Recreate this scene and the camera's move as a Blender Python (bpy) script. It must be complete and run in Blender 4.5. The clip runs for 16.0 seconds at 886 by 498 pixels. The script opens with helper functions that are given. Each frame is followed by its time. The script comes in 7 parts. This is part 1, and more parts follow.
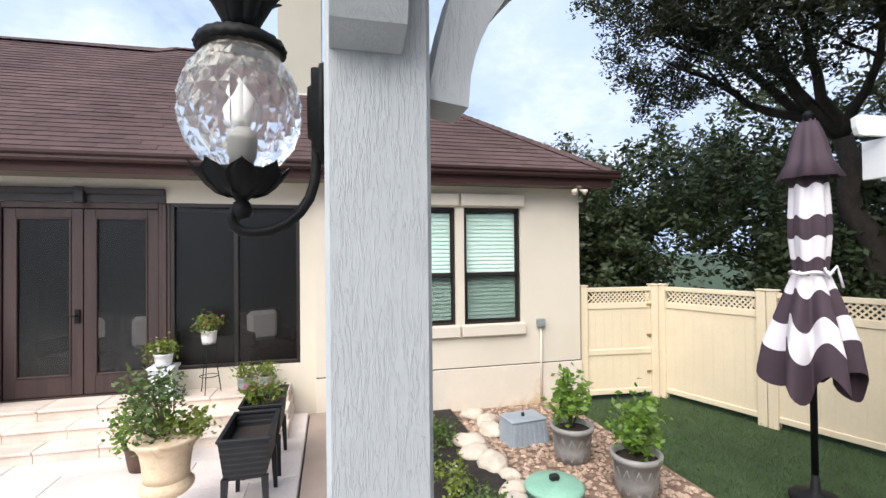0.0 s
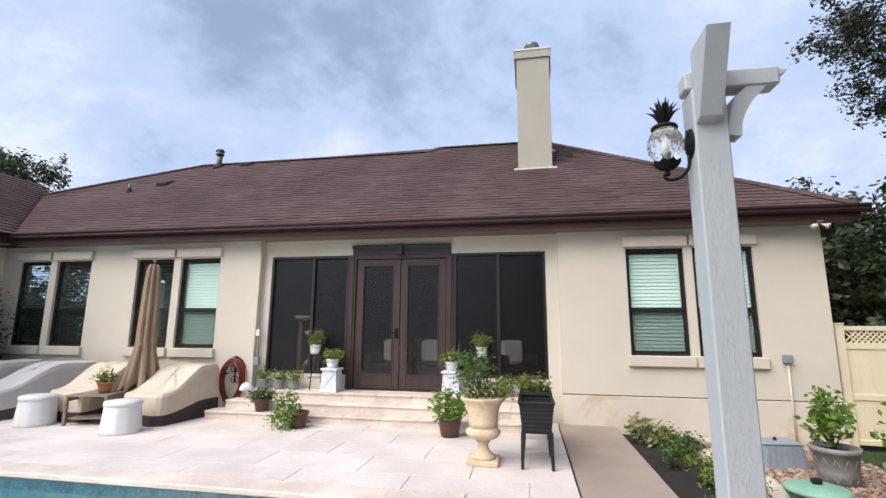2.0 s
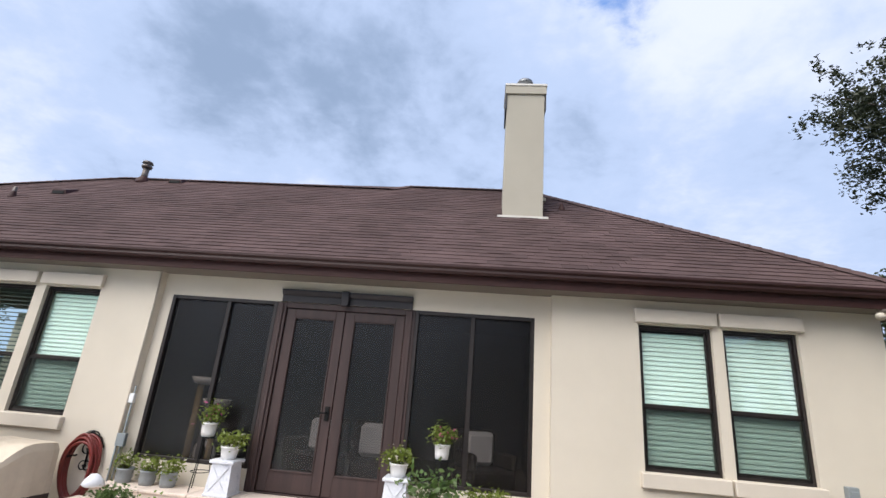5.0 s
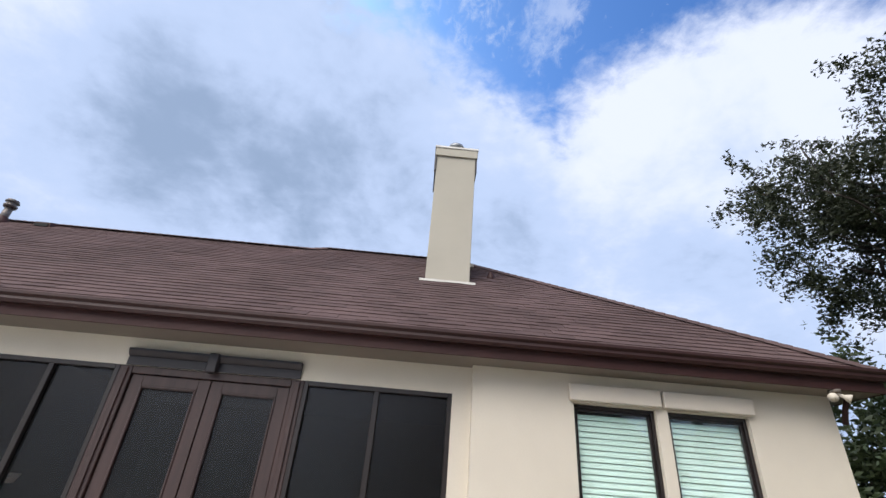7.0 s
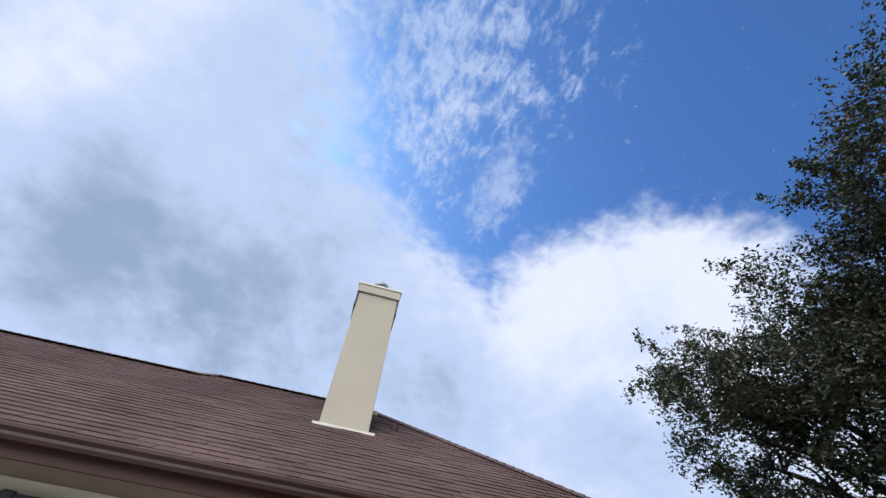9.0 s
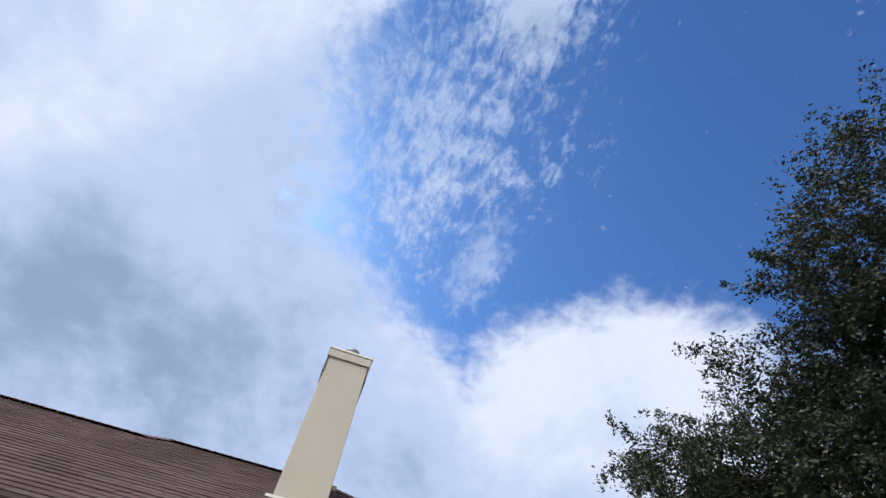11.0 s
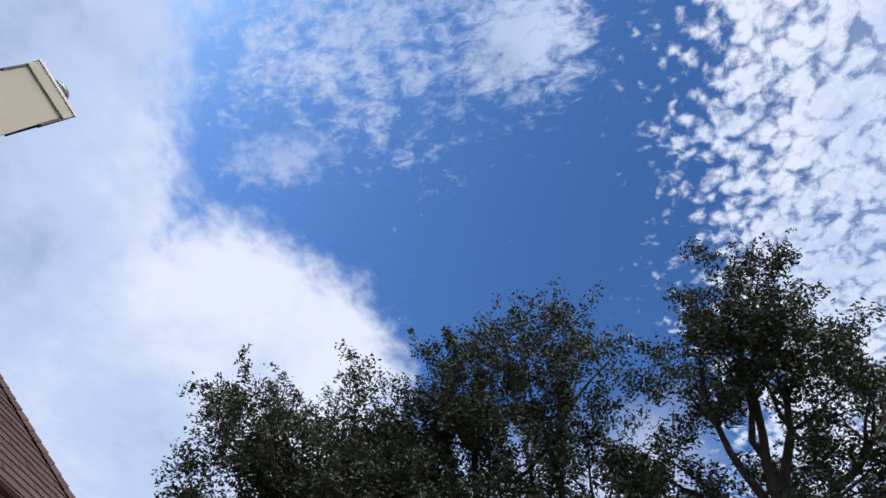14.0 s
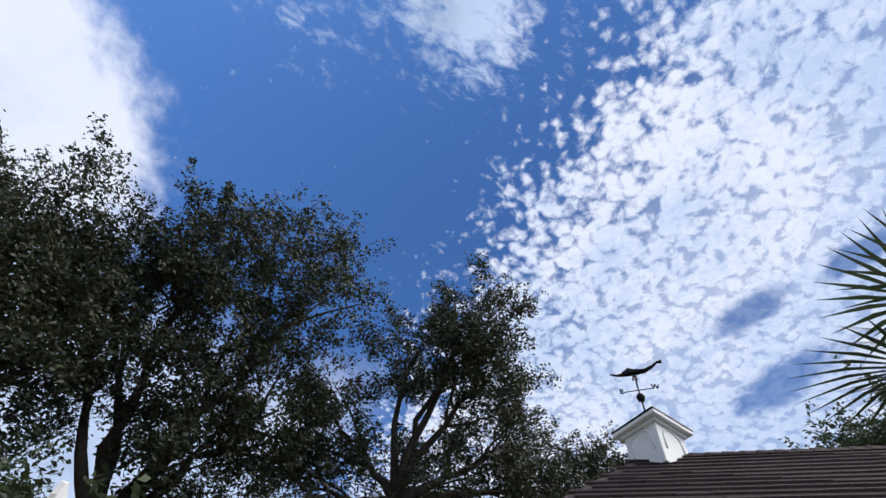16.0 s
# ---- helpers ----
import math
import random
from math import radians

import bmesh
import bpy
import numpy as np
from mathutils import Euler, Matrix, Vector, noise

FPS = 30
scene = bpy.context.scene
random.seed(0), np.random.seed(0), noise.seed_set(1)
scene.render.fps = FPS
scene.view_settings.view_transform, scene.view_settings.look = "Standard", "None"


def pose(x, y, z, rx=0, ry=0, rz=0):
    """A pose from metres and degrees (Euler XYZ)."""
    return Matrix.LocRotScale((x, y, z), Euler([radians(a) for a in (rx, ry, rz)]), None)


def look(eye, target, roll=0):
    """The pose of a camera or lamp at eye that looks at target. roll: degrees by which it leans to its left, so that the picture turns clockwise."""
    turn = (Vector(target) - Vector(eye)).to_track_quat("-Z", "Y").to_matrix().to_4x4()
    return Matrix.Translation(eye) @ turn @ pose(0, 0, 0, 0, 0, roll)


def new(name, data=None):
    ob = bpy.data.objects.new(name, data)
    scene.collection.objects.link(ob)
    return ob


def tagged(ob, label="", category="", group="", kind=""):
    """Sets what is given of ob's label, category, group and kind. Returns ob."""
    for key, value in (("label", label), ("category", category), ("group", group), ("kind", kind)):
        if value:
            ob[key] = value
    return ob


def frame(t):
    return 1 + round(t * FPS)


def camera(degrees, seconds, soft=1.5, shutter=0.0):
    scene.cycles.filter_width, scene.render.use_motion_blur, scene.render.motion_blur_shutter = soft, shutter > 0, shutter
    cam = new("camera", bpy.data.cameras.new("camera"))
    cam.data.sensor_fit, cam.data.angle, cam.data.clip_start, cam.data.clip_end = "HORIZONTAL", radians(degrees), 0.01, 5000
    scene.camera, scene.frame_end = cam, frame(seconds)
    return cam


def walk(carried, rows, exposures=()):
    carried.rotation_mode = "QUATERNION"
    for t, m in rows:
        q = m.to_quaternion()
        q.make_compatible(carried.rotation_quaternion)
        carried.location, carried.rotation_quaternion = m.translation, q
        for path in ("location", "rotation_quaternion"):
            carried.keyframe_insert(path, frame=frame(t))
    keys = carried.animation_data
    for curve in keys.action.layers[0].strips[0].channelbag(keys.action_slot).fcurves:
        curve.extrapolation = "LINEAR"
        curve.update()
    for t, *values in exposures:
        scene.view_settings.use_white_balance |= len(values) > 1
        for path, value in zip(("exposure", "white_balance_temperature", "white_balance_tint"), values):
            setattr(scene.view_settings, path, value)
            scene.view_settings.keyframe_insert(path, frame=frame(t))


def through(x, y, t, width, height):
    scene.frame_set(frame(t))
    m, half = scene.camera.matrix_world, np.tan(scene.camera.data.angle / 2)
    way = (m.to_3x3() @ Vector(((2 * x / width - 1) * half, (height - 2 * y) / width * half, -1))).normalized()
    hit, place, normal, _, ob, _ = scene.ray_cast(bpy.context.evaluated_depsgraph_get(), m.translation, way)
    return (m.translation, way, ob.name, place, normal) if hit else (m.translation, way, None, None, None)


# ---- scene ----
cam = camera(87.8, 16.0)
PATH = [
    (0, (3.046, -6.615, 2.199), (3.5215, -4.6720, 2.2250), -0.59),
    (0.5, (3.000, -6.559, 2.194), (3.1380, -4.5656, 2.2768), -0.93),
    (1, (2.952, -6.490, 2.198), (2.8240, -4.4987, 2.3321), -1.15),
    (1.5, (2.903, -6.574, 2.164), (2.5682, -4.6099, 2.3384), -0.88),
    (2, (2.292, -8.094, 1.569), (1.9396, -6.1545, 1.9072), 0.39),
    (2.5, (2.028, -8.126, 1.786), (1.6359, -6.1951, 2.1314), 1.30),
    (3, (1.849, -7.580, 1.934), (1.4540, -5.6569, 2.3160), 2.27),
    (3.5, (1.867, -7.332, 1.942), (1.4922, -5.4154, 2.3731), 3.32),
    (4, (1.904, -7.003, 1.930), (1.5993, -5.0870, 2.4149), 4.26),
    (6.5, (2.118, -5.268, 1.783), (2.0745, -3.4540, 2.6230), 4.54),
    (7, (2.259, -5.103, 1.833), (2.3042, -3.3548, 2.8034), 4.77),
    (7.5, (2.418, -4.969, 1.849), (2.5633, -3.3140, 2.9632), 5.42),
    (8, (2.512, -4.918, 1.869), (2.7248, -3.3629, 3.1087), 5.38),
    (8.5, (2.554, -4.976, 1.824), (2.7933, -3.5331, 3.1878), 5.83),
    (9, (2.568, -4.877, 1.875), (2.7813, -3.5659, 3.3699), 7.77),
    (9.5, (2.577, -4.855, 1.882), (2.7565, -3.6781, 3.4888), 8.72),
    (12, (2.634, -5.022, 1.644), (3.0046, -4.041, 3.3469), 11.62),
    (12.5, (2.629, -5.108, 1.661), (3.1552, -4.181, 3.3536), 13.48),
    (13, (2.705, -5.096, 1.648), (3.3865, -4.2757, 3.3397), 14.90),
    (13.5, (2.816, -5.054, 1.791), (3.6318, -4.3759, 3.4866), 15.97),
    (14, (2.904, -5.084, 1.779), (3.8202, -4.5668, 3.4802), 16.83),
    (14.5, (3.125, -5.075, 1.757), (4.1088, -4.7405, 3.4658), 17.27),
    (15, (3.278, -4.993, 1.809), (4.3075, -4.872, 3.519), 16.21),
    (15.5, (3.426, -5.042, 1.786), (4.4556, -5.1315, 3.4987), 14.97),
    (16, (3.429, -4.914, 1.751), (4.4457, -5.2502, 3.4407), 13.01),
]
walk(cam, [(t, look(eye, target, roll)) for t, eye, target, roll in PATH],
     exposures=[(0.0, 0.46), (1.0, 0.36), (2.0, 0.14), (4.0, 0.12), (6.5, 0.16), (7.5, 0.10), (9.5, 0.06), (12.0, -0.02), (14.0, 0.0), (16.0, 0.06)])

# ---------------------------------------------------------------- sky and sun
SUN_EL, SUN_AZ = 48.0, -38.0   # degrees; azimuth to the right of +y


def node(nt, kind, **kw):
    n = nt.nodes.new(kind)
    for k, v in kw.items():
        if k in n.inputs.keys():
            n.inputs[k].default_value = v
    return n


def mth(nt, op, a, b=None, c=None, clamp=False):
    n = nt.nodes.new("ShaderNodeMath")
    n.operation = op
    n.use_clamp = clamp
    for i, v in enumerate((a, b, c)):
        if v is None:
            continue
        if isinstance(v, (int, float)):
            n.inputs[i].default_value = v
        else:
            nt.links.new(v, n.inputs[i])
    return n.outputs[0]


def mixc(nt, f, a, b):
    n = nt.nodes.new("ShaderNodeMix")
    n.data_type = "RGBA"
    for sock, v in ((n.inputs[0], f), (n.inputs[6], a), (n.inputs[7], b)):
        if isinstance(v, (int, float)):
            sock.default_value = v
        elif isinstance(v, tuple):
            sock.default_value = (*v, 1) if len(v) == 3 else v
        else:
            nt.links.new(v, sock)
    return n.outputs[2]


def ramp(nt, f, lo, hi):
    n = nt.nodes.new("ShaderNodeMapRange")
    n.interpolation_type = "SMOOTHSTEP"
    nt.links.new(f, n.inputs[0])
    n.inputs[1].default_value, n.inputs[2].default_value = lo, hi
    n.inputs[3].default_value, n.inputs[4].default_value = 0.0, 1.0
    return n.outputs[0]


def tex_noise(nt, vec, scale, detail=4.0, rough=0.5, distort=0.0):
    n = nt.nodes.new("ShaderNodeTexNoise")
    n.inputs["Scale"].default_value = scale
    n.inputs["Detail"].default_value = detail
    n.inputs["Roughness"].default_value = rough
    n.inputs["Distortion"].default_value = distort
    if vec is not None:
        nt.links.new(vec, n.inputs["Vector"])
    return n.outputs["Fac"]


world = bpy.data.worlds.new("sky")
scene.world = world
world.use_nodes = True
wt = world.node_tree
wt.nodes.clear()
w_out = wt.nodes.new("ShaderNodeOutputWorld")
w_bg = wt.nodes.new("ShaderNodeBackground")
sky = wt.nodes.new("ShaderNodeTexSky")
sky.sky_type, sky.sun_disc = "NISHITA", False
sky.sun_elevation, sky.sun_rotation = radians(SUN_EL), radians(SUN_AZ)
tc = wt.nodes.new("ShaderNodeTexCoord")
sep = wt.nodes.new("ShaderNodeSeparateXYZ")
wt.links.new(tc.outputs["Generated"], sep.inputs[0])
zz = mth(wt, "ADD", mth(wt, "MAXIMUM", sep.outputs[2], 0.0), 0.1)
qx = mth(wt, "DIVIDE", sep.outputs[0], zz)
qy = mth(wt, "DIVIDE", sep.outputs[1], zz)
comb = wt.nodes.new("ShaderNodeCombineXYZ")
wt.links.new(qx, comb.inputs[0])
wt.links.new(qy, comb.inputs[1])
q = comb.outputs[0]
zs = mth(wt, "ADD", mth(wt, "MAXIMUM", sep.outputs[2], 0.0), 0.55)
comb2 = wt.nodes.new("ShaderNodeCombineXYZ")
wt.links.new(mth(wt, "DIVIDE", sep.outputs[0], zs), comb2.inputs[0])
wt.links.new(mth(wt, "DIVIDE", sep.outputs[1], zs), comb2.inputs[1])
q2 = comb2.outputs[0]
n_big = tex_noise(wt, q2, 4.4, 6, 0.6, 0.3)
n_fine = tex_noise(wt, q, 14.0, 7, 0.62, 0.25)
n_soft = tex_noise(wt, q2, 2.5, 5, 0.52, 0.3)


def disc(cx, cy, rx, ry):
    """1 at the middle of an ellipse of the cloud plane, 0 on its rim, below 0 outside."""
    u = mth(wt, "DIVIDE", mth(wt, "SUBTRACT", qx, cx), rx)
    v = mth(wt, "DIVIDE", mth(wt, "SUBTRACT", qy, cy), ry)
    return mth(wt, "SUBTRACT", 1.0, mth(wt, "SQRT", mth(wt, "ADD", mth(wt, "MULTIPLY", u, u), mth(wt, "MULTIPLY", v, v))))


def swing(n, k):
    return mth(wt, "MULTIPLY", mth(wt, "SUBTRACT", n, 0.5), k)


# thick sheet in the north-west, a soft heap in the north, a fibrous patch near the zenith
north = mth(wt, "SUBTRACT", mth(wt, "SUBTRACT", qy, 0.66), mth(wt, "MULTIPLY", qx, 0.56))
north = ramp(wt, mth(wt, "ADD", north, mth(wt, "ADD", swing(n_big, 0.30), swing(n_fine, 0.22))), -0.04, 0.13)
west = mth(wt, "SUBTRACT", -0.15, qx)
west = ramp(wt, mth(wt, "ADD", west, mth(wt, "ADD", swing(n_big, 0.25), swing(n_fine, 0.45))), -0.10, 0.12)
heap = ramp(wt, mth(wt, "ADD", disc(0.76, 0.97, 0.53, 0.53), mth(wt, "ADD", swing(n_big, 0.30), swing(n_fine, 0.42))), -0.08, 0.24)
span_ = mth(wt, "SQRT", mth(wt, "ADD", mth(wt, "MULTIPLY", qx, qx), mth(wt, "MULTIPLY", qy, qy)))
far = ramp(wt, mth(wt, "ADD", span_, swing(n_big, 0.5)), 0.95, 1.45)
sheet = mth(wt, "MAXIMUM", mth(wt, "MAXIMUM", north, west), mth(wt, "MAXIMUM", heap, far))
stretch = wt.nodes.new("ShaderNodeMapping")
stretch.inputs["Rotation"].default_value = (0, 0, radians(-25))
stretch.inputs["Scale"].default_value = (1.0, 0.55, 1.0)
wt.links.new(q, stretch.inputs[0])
n_fibre = tex_noise(wt, stretch.outputs[0], 40.0, 6, 0.68, 0.5)
patch = mth(wt, "ADD", mth(wt, "MULTIPLY", disc(0.0, 0.32, 0.34, 0.46), 0.9), mth(wt, "ADD", mth(wt, "ADD", swing(n_fibre, 2.6), swing(n_fine, 1.8)), swing(n_big, 0.9)))
patch = mth(wt, "MULTIPLY", ramp(wt, patch, 0.14, 1.20), 0.74)
puff = mth(wt, "ADD", disc(0.09, 0.03, 0.15, 0.17), mth(wt, "ADD", swing(n_fibre, 1.8), swing(n_fine, 1.2)))
puff = ramp(wt, puff, 0.05, 0.85)
wisp = mth(wt, "MULTIPLY", ramp(wt, mth(wt, "ADD", disc(0.20, 0.56, 0.10, 0.24), mth(wt, "ADD", swing(n_fibre, 1.6), swing(n_fine, 1.2))), 0.2, 1.0), 0.5)
thin = mth(wt, "MAXIMUM", patch, mth(wt, "MAXIMUM", puff, wisp))
# broken small cells of the high cloud in the south
s_line = mth(wt, "ADD", mth(wt, "ADD", qy, mth(wt, "MULTIPLY", qx, 0.05)), swing(n_big, 0.30))
vor = wt.nodes.new("ShaderNodeTexVoronoi")
vor.feature = "SMOOTH_F1"
vor.inputs["Scale"].default_value = 36.0
vor.inputs["Smoothness"].default_value = 0.35
warp = wt.nodes.new("ShaderNodeVectorMath")
warp.operation = "ADD"
wn = wt.nodes.new("ShaderNodeTexNoise")
wn.inputs["Scale"].default_value = 14.0
wn.inputs["Detail"].default_value = 4.0
wt.links.new(q, wn.inputs["Vector"])
wsc = wt.nodes.new("ShaderNodeVectorMath")
wsc.operation = "SCALE"
wsc.inputs["Scale"].default_value = 0.075
wt.links.new(wn.outputs["Color"], wsc.inputs[0])
wt.links.new(q, warp.inputs[0])
wt.links.new(wsc.outputs[0], warp.inputs[1])
wt.links.new(warp.outputs[0], vor.inputs["Vector"])
n_cell = tex_noise(wt, q, 42.0, 5, 0.66, 0.6)
dense = ramp(wt, s_line, 0.02, -0.46)
value = mth(wt, "SUBTRACT", mth(wt, "MULTIPLY", dense, 1.02), mth(wt, "ADD", mth(wt, "MULTIPLY", vor.outputs["Distance"], 0.95), mth(wt, "ADD", swing(n_fine, 0.8), swing(n_cell, 1.2))))
alto = ramp(wt, value, -0.06, 0.60)
veil = mth(wt, "MULTIPLY", ramp(wt, s_line, -0.26, -0.75), 0.62)
holes = ramp(wt, mth(wt, "ADD", mth(wt, "MAXIMUM", disc(0.29, -0.83, 0.10, 0.05), mth(wt, "MAXIMUM", disc(0.39, -1.04, 0.16, 0.07), disc(0.06, -0.88, 0.10, 0.04))), swing(n_fine, 1.3)), -0.1, 0.5)
alto = mth(wt, "MULTIPLY", mth(wt, "MAXIMUM", alto, veil), mth(wt, "SUBTRACT", 1.0, mth(wt, "MULTIPLY", holes, 0.75)))
south = ramp(wt, s_line, -0.02, -0.22)
sheet = mth(wt, "MULTIPLY", sheet, mth(wt, "SUBTRACT", 1.0, ramp(wt, s_line, 0.0, -0.3)))
cover = mth(wt, "MAXIMUM", mth(wt, "MAXIMUM", sheet, thin), alto)
# shading of the clouds
dark_at = ramp(wt, disc(-0.42, 1.22, 0.95, 0.75), 0.0, 0.8)
bright_at = ramp(wt, disc(0.68, 0.85, 0.70, 0.55), 0.0, 0.7)
lum = mth(wt, "ADD", mth(wt, "SUBTRACT", mth(wt, "ADD", n_soft, mth(wt, "MULTIPLY", bright_at, 0.30)), mth(wt, "MULTIPLY", dark_at, 0.20)), mth(wt, "ADD", swing(n_big, 0.5), swing(n_fine, 0.16)))
lum = mth(wt, "ADD", lum, mth(wt, "MULTIPLY", south, 0.10))
lum = mth(wt, "ADD", lum, mth(wt, "MULTIPLY", south, swing(n_cell, -0.5)))
cloud = mixc(wt, ramp(wt, lum, 0.18, 0.46), (0.30, 0.40, 0.59), (0.52, 0.64, 0.90))
cloud = mixc(wt, ramp(wt, lum, 0.44, 0.76), cloud, (0.79, 0.85, 1.02))
skyc = wt.nodes.new("ShaderNodeVectorMath")
skyc.operation = "MULTIPLY"
wt.links.new(sky.outputs[0], skyc.inputs[0])
skyc.inputs[1].default_value = (0.063, 0.111, 0.176)
wt.links.new(mixc(wt, cover, skyc.outputs[0], cloud), w_bg.inputs[0])
w_bg.inputs[1].default_value = 1.0
wt.links.new(w_bg.outputs[0], w_out.inputs[0])

sun_data = bpy.data.lights.new("sun", "SUN")
sun_data.energy, sun_data.angle, sun_data.color = 4.3, radians(60), (1.0, 0.94, 0.87)
sun = new("sun", sun_data)
sa, se = radians(SUN_AZ), radians(SUN_EL)
sun_dir = Vector((math.sin(sa) * math.cos(se), math.cos(sa) * math.cos(se) * -1, math.sin(se)))
sun.matrix_world = look(sun_dir * 30, (0, 0, 0))

# ---------------------------------------------------------------- materials


def material(name, base, rough=0.7, vary=0.15, scale=3.0, fine=60.0, bump=0.15, dist=0.004, metal=0.0, spec=0.5, tint=None,
             per="", per_range=0.55, grain=(1, 1, 1), stain=None, stain_scale=0.8, stain_at=(0.55, 0.75)):
    """A surface with two scales of variation, relief, and optional stains or per-piece change."""
    m = bpy.data.materials.new(name)
    m.use_nodes = True
    nt = m.node_tree
    b = nt.nodes["Principled BSDF"]
    t = nt.nodes.new("ShaderNodeTexCoord")
    mp = nt.nodes.new("ShaderNodeMapping")
    mp.inputs["Scale"].default_value = grain
    g = nt.nodes.new("ShaderNodeNewGeometry")
    nt.links.new(g.outputs["Position"], mp.inputs[0])
    v = mp.outputs[0]
    big, small = tex_noise(nt, v, scale, 4, 0.6), tex_noise(nt, v, fine, 3, 0.6)
    f = mth(nt, "ADD", mth(nt, "MULTIPLY", big, 0.65), mth(nt, "MULTIPLY", small, 0.35))
    lo = tuple(max(0, c * (1 - vary)) for c in base)
    hi = tuple(min(0.95, c * (1 + vary)) for c in (tint or base))
    col = mixc(nt, ramp(nt, f, 0.3, 0.7), lo, hi)
    if stain:
        sn = tex_noise(nt, v, stain_scale, 5, 0.65, 0.5)
        col = mixc(nt, ramp(nt, sn, *stain_at), col, stain)
    if per:
        if per == "object":
            r = nt.nodes.new("ShaderNodeObjectInfo").outputs["Random"]
        else:
            r = g.outputs["Random Per Island"]
        k = mth(nt, "ADD", mth(nt, "MULTIPLY", r, per_range), 1.0 - per_range * 0.5)
        vm = nt.nodes.new("ShaderNodeVectorMath")
        vm.operation = "SCALE"
        nt.links.new(col, vm.inputs[0])
        nt.links.new(k, vm.inputs["Scale"])
        col = vm.outputs[0]
    nt.links.new(col, b.inputs["Base Color"])
    rr = mth(nt, "ADD", mth(nt, "MULTIPLY", small, 0.2), rough - 0.1, clamp=True)
    nt.links.new(rr, b.inputs["Roughness"])
    b.inputs["Metallic"].default_value = metal
    b.inputs["Specular IOR Level"].default_value = spec
    if bump:
        bp = nt.nodes.new("ShaderNodeBump")
        bp.inputs["Strength"].default_value = bump
        bp.inputs["Distance"].default_value = dist
        nt.links.new(small, bp.inputs["Height"])
        nt.links.new(bp.outputs[0], b.inputs["Normal"])
    return m


def glass_dark(name, tint, gloss=0.08, rough=0.02):
    """A pane: see-through with a tint, and a weak mirror on top that grows at grazing angles."""
    m = bpy.data.materials.new(name)
    m.use_nodes = True
    nt = m.node_tree
    nt.nodes.clear()
    out = nt.nodes.new("ShaderNodeOutputMaterial")
    tr = node(nt, "ShaderNodeBsdfTransparent", Color=(*tint, 1))
    gl = node(nt, "ShaderNodeBsdfGlossy", Roughness=rough)
    lw = node(nt, "ShaderNodeLayerWeight", Blend=0.5)
    fr = mth(nt, "POWER", lw.outputs["Facing"], 5.0)
    mx = nt.nodes.new("ShaderNodeMixShader")
    nt.links.new(mth(nt, "ADD", mth(nt, "MULTIPLY", fr, 0.6), gloss * 0.6, clamp=True), mx.inputs[0])
    nt.links.new(tr.outputs[0], mx.inputs[1])
    nt.links.new(gl.outputs[0], mx.inputs[2])
    nt.links.new(mx.outputs[0], out.inputs[0])
    return m


def leaf_mat(name, base, dark=0.5, gloss=0.5, through=0.35, speck=None):
    m = bpy.data.materials.new(name)
    m.use_nodes = True
    nt = m.node_tree
    nt.nodes.clear()
    out = nt.nodes.new("ShaderNodeOutputMaterial")
    g = nt.nodes.new("ShaderNodeNewGeometry")
    r = g.outputs["Random Per Island"]
    n = tex_noise(nt, g.outputs["Position"], 1.3, 2)
    k = mth(nt, "ADD", mth(nt, "MULTIPLY", r, 0.6), mth(nt, "MULTIPLY", n, 0.4))
    col = mixc(nt, k, tuple(c * dark for c in base), tuple(min(0.8, c * 1.5) for c in base))
    if speck:
        col = mixc(nt, ramp(nt, r, 0.93, 0.95), col, speck)
    p = node(nt, "ShaderNodeBsdfPrincipled", Roughness=gloss)
    nt.links.new(col, p.inputs["Base Color"])
    t = nt.nodes.new("ShaderNodeBsdfTranslucent")
    nt.links.new(col, t.inputs[0])
    mx = nt.nodes.new("ShaderNodeMixShader")
    mx.inputs[0].default_value = through
    nt.links.new(p.outputs[0], mx.inputs[1])
    nt.links.new(t.outputs[0], mx.inputs[2])
    nt.links.new(mx.outputs[0], out.inputs[0])
    return m


STUCCO = material("stucco", (0.63, 0.575, 0.48), 0.9, 0.06, 0.7, 90, 0.35, 0.004)
STUCCO_BASE = material("stucco_base", (0.66, 0.59, 0.50), 0.9, 0.08, 1.2, 90, 0.35, 0.004, stain=(0.50, 0.37, 0.22), stain_scale=0.9)
TRIM = material("trim_paint", (0.62, 0.56, 0.475), 0.8, 0.05, 2, 80, 0.2)
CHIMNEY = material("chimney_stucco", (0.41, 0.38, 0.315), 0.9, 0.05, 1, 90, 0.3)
CAP_WHITE = material("chimney_cap_paint", (0.62, 0.60, 0.55), 0.6, 0.08, 3, 60, 0.1)
SHINGLE = material("asphalt_shingle", (0.078, 0.050, 0.047), 0.95, 0.16, 0.5, 160, 0.5, 0.004, per="island", per_range=0.30, tint=(0.098, 0.064, 0.061), spec=0.25)
SHINGLE_P = material("asphalt_shingle_tab", (0.078, 0.050, 0.047), 0.95, 0.16, 0.5, 160, 0.5, 0.004, per="object", per_range=0.30, tint=(0.098, 0.064, 0.061), spec=0.25)
# darker copy of the shingle, with shade on the pool house slope in its colour
SHINGLE_SHADED = material("shaded_asphalt_shingle", (0.021, 0.013, 0.014), 0.95, 0.2, 0.6, 160, 0.5, 0.004, per="island", per_range=0.4, tint=(0.028, 0.018, 0.019), spec=0.2)
ROOF_UNDER = material("roof_felt", (0.06, 0.04, 0.038), 0.95, 0.2, 2, 100, 0.3)
FASCIA = material("brown_fascia_paint", (0.042, 0.016, 0.014), 0.6, 0.15, 2, 40, 0.1, spec=0.3)
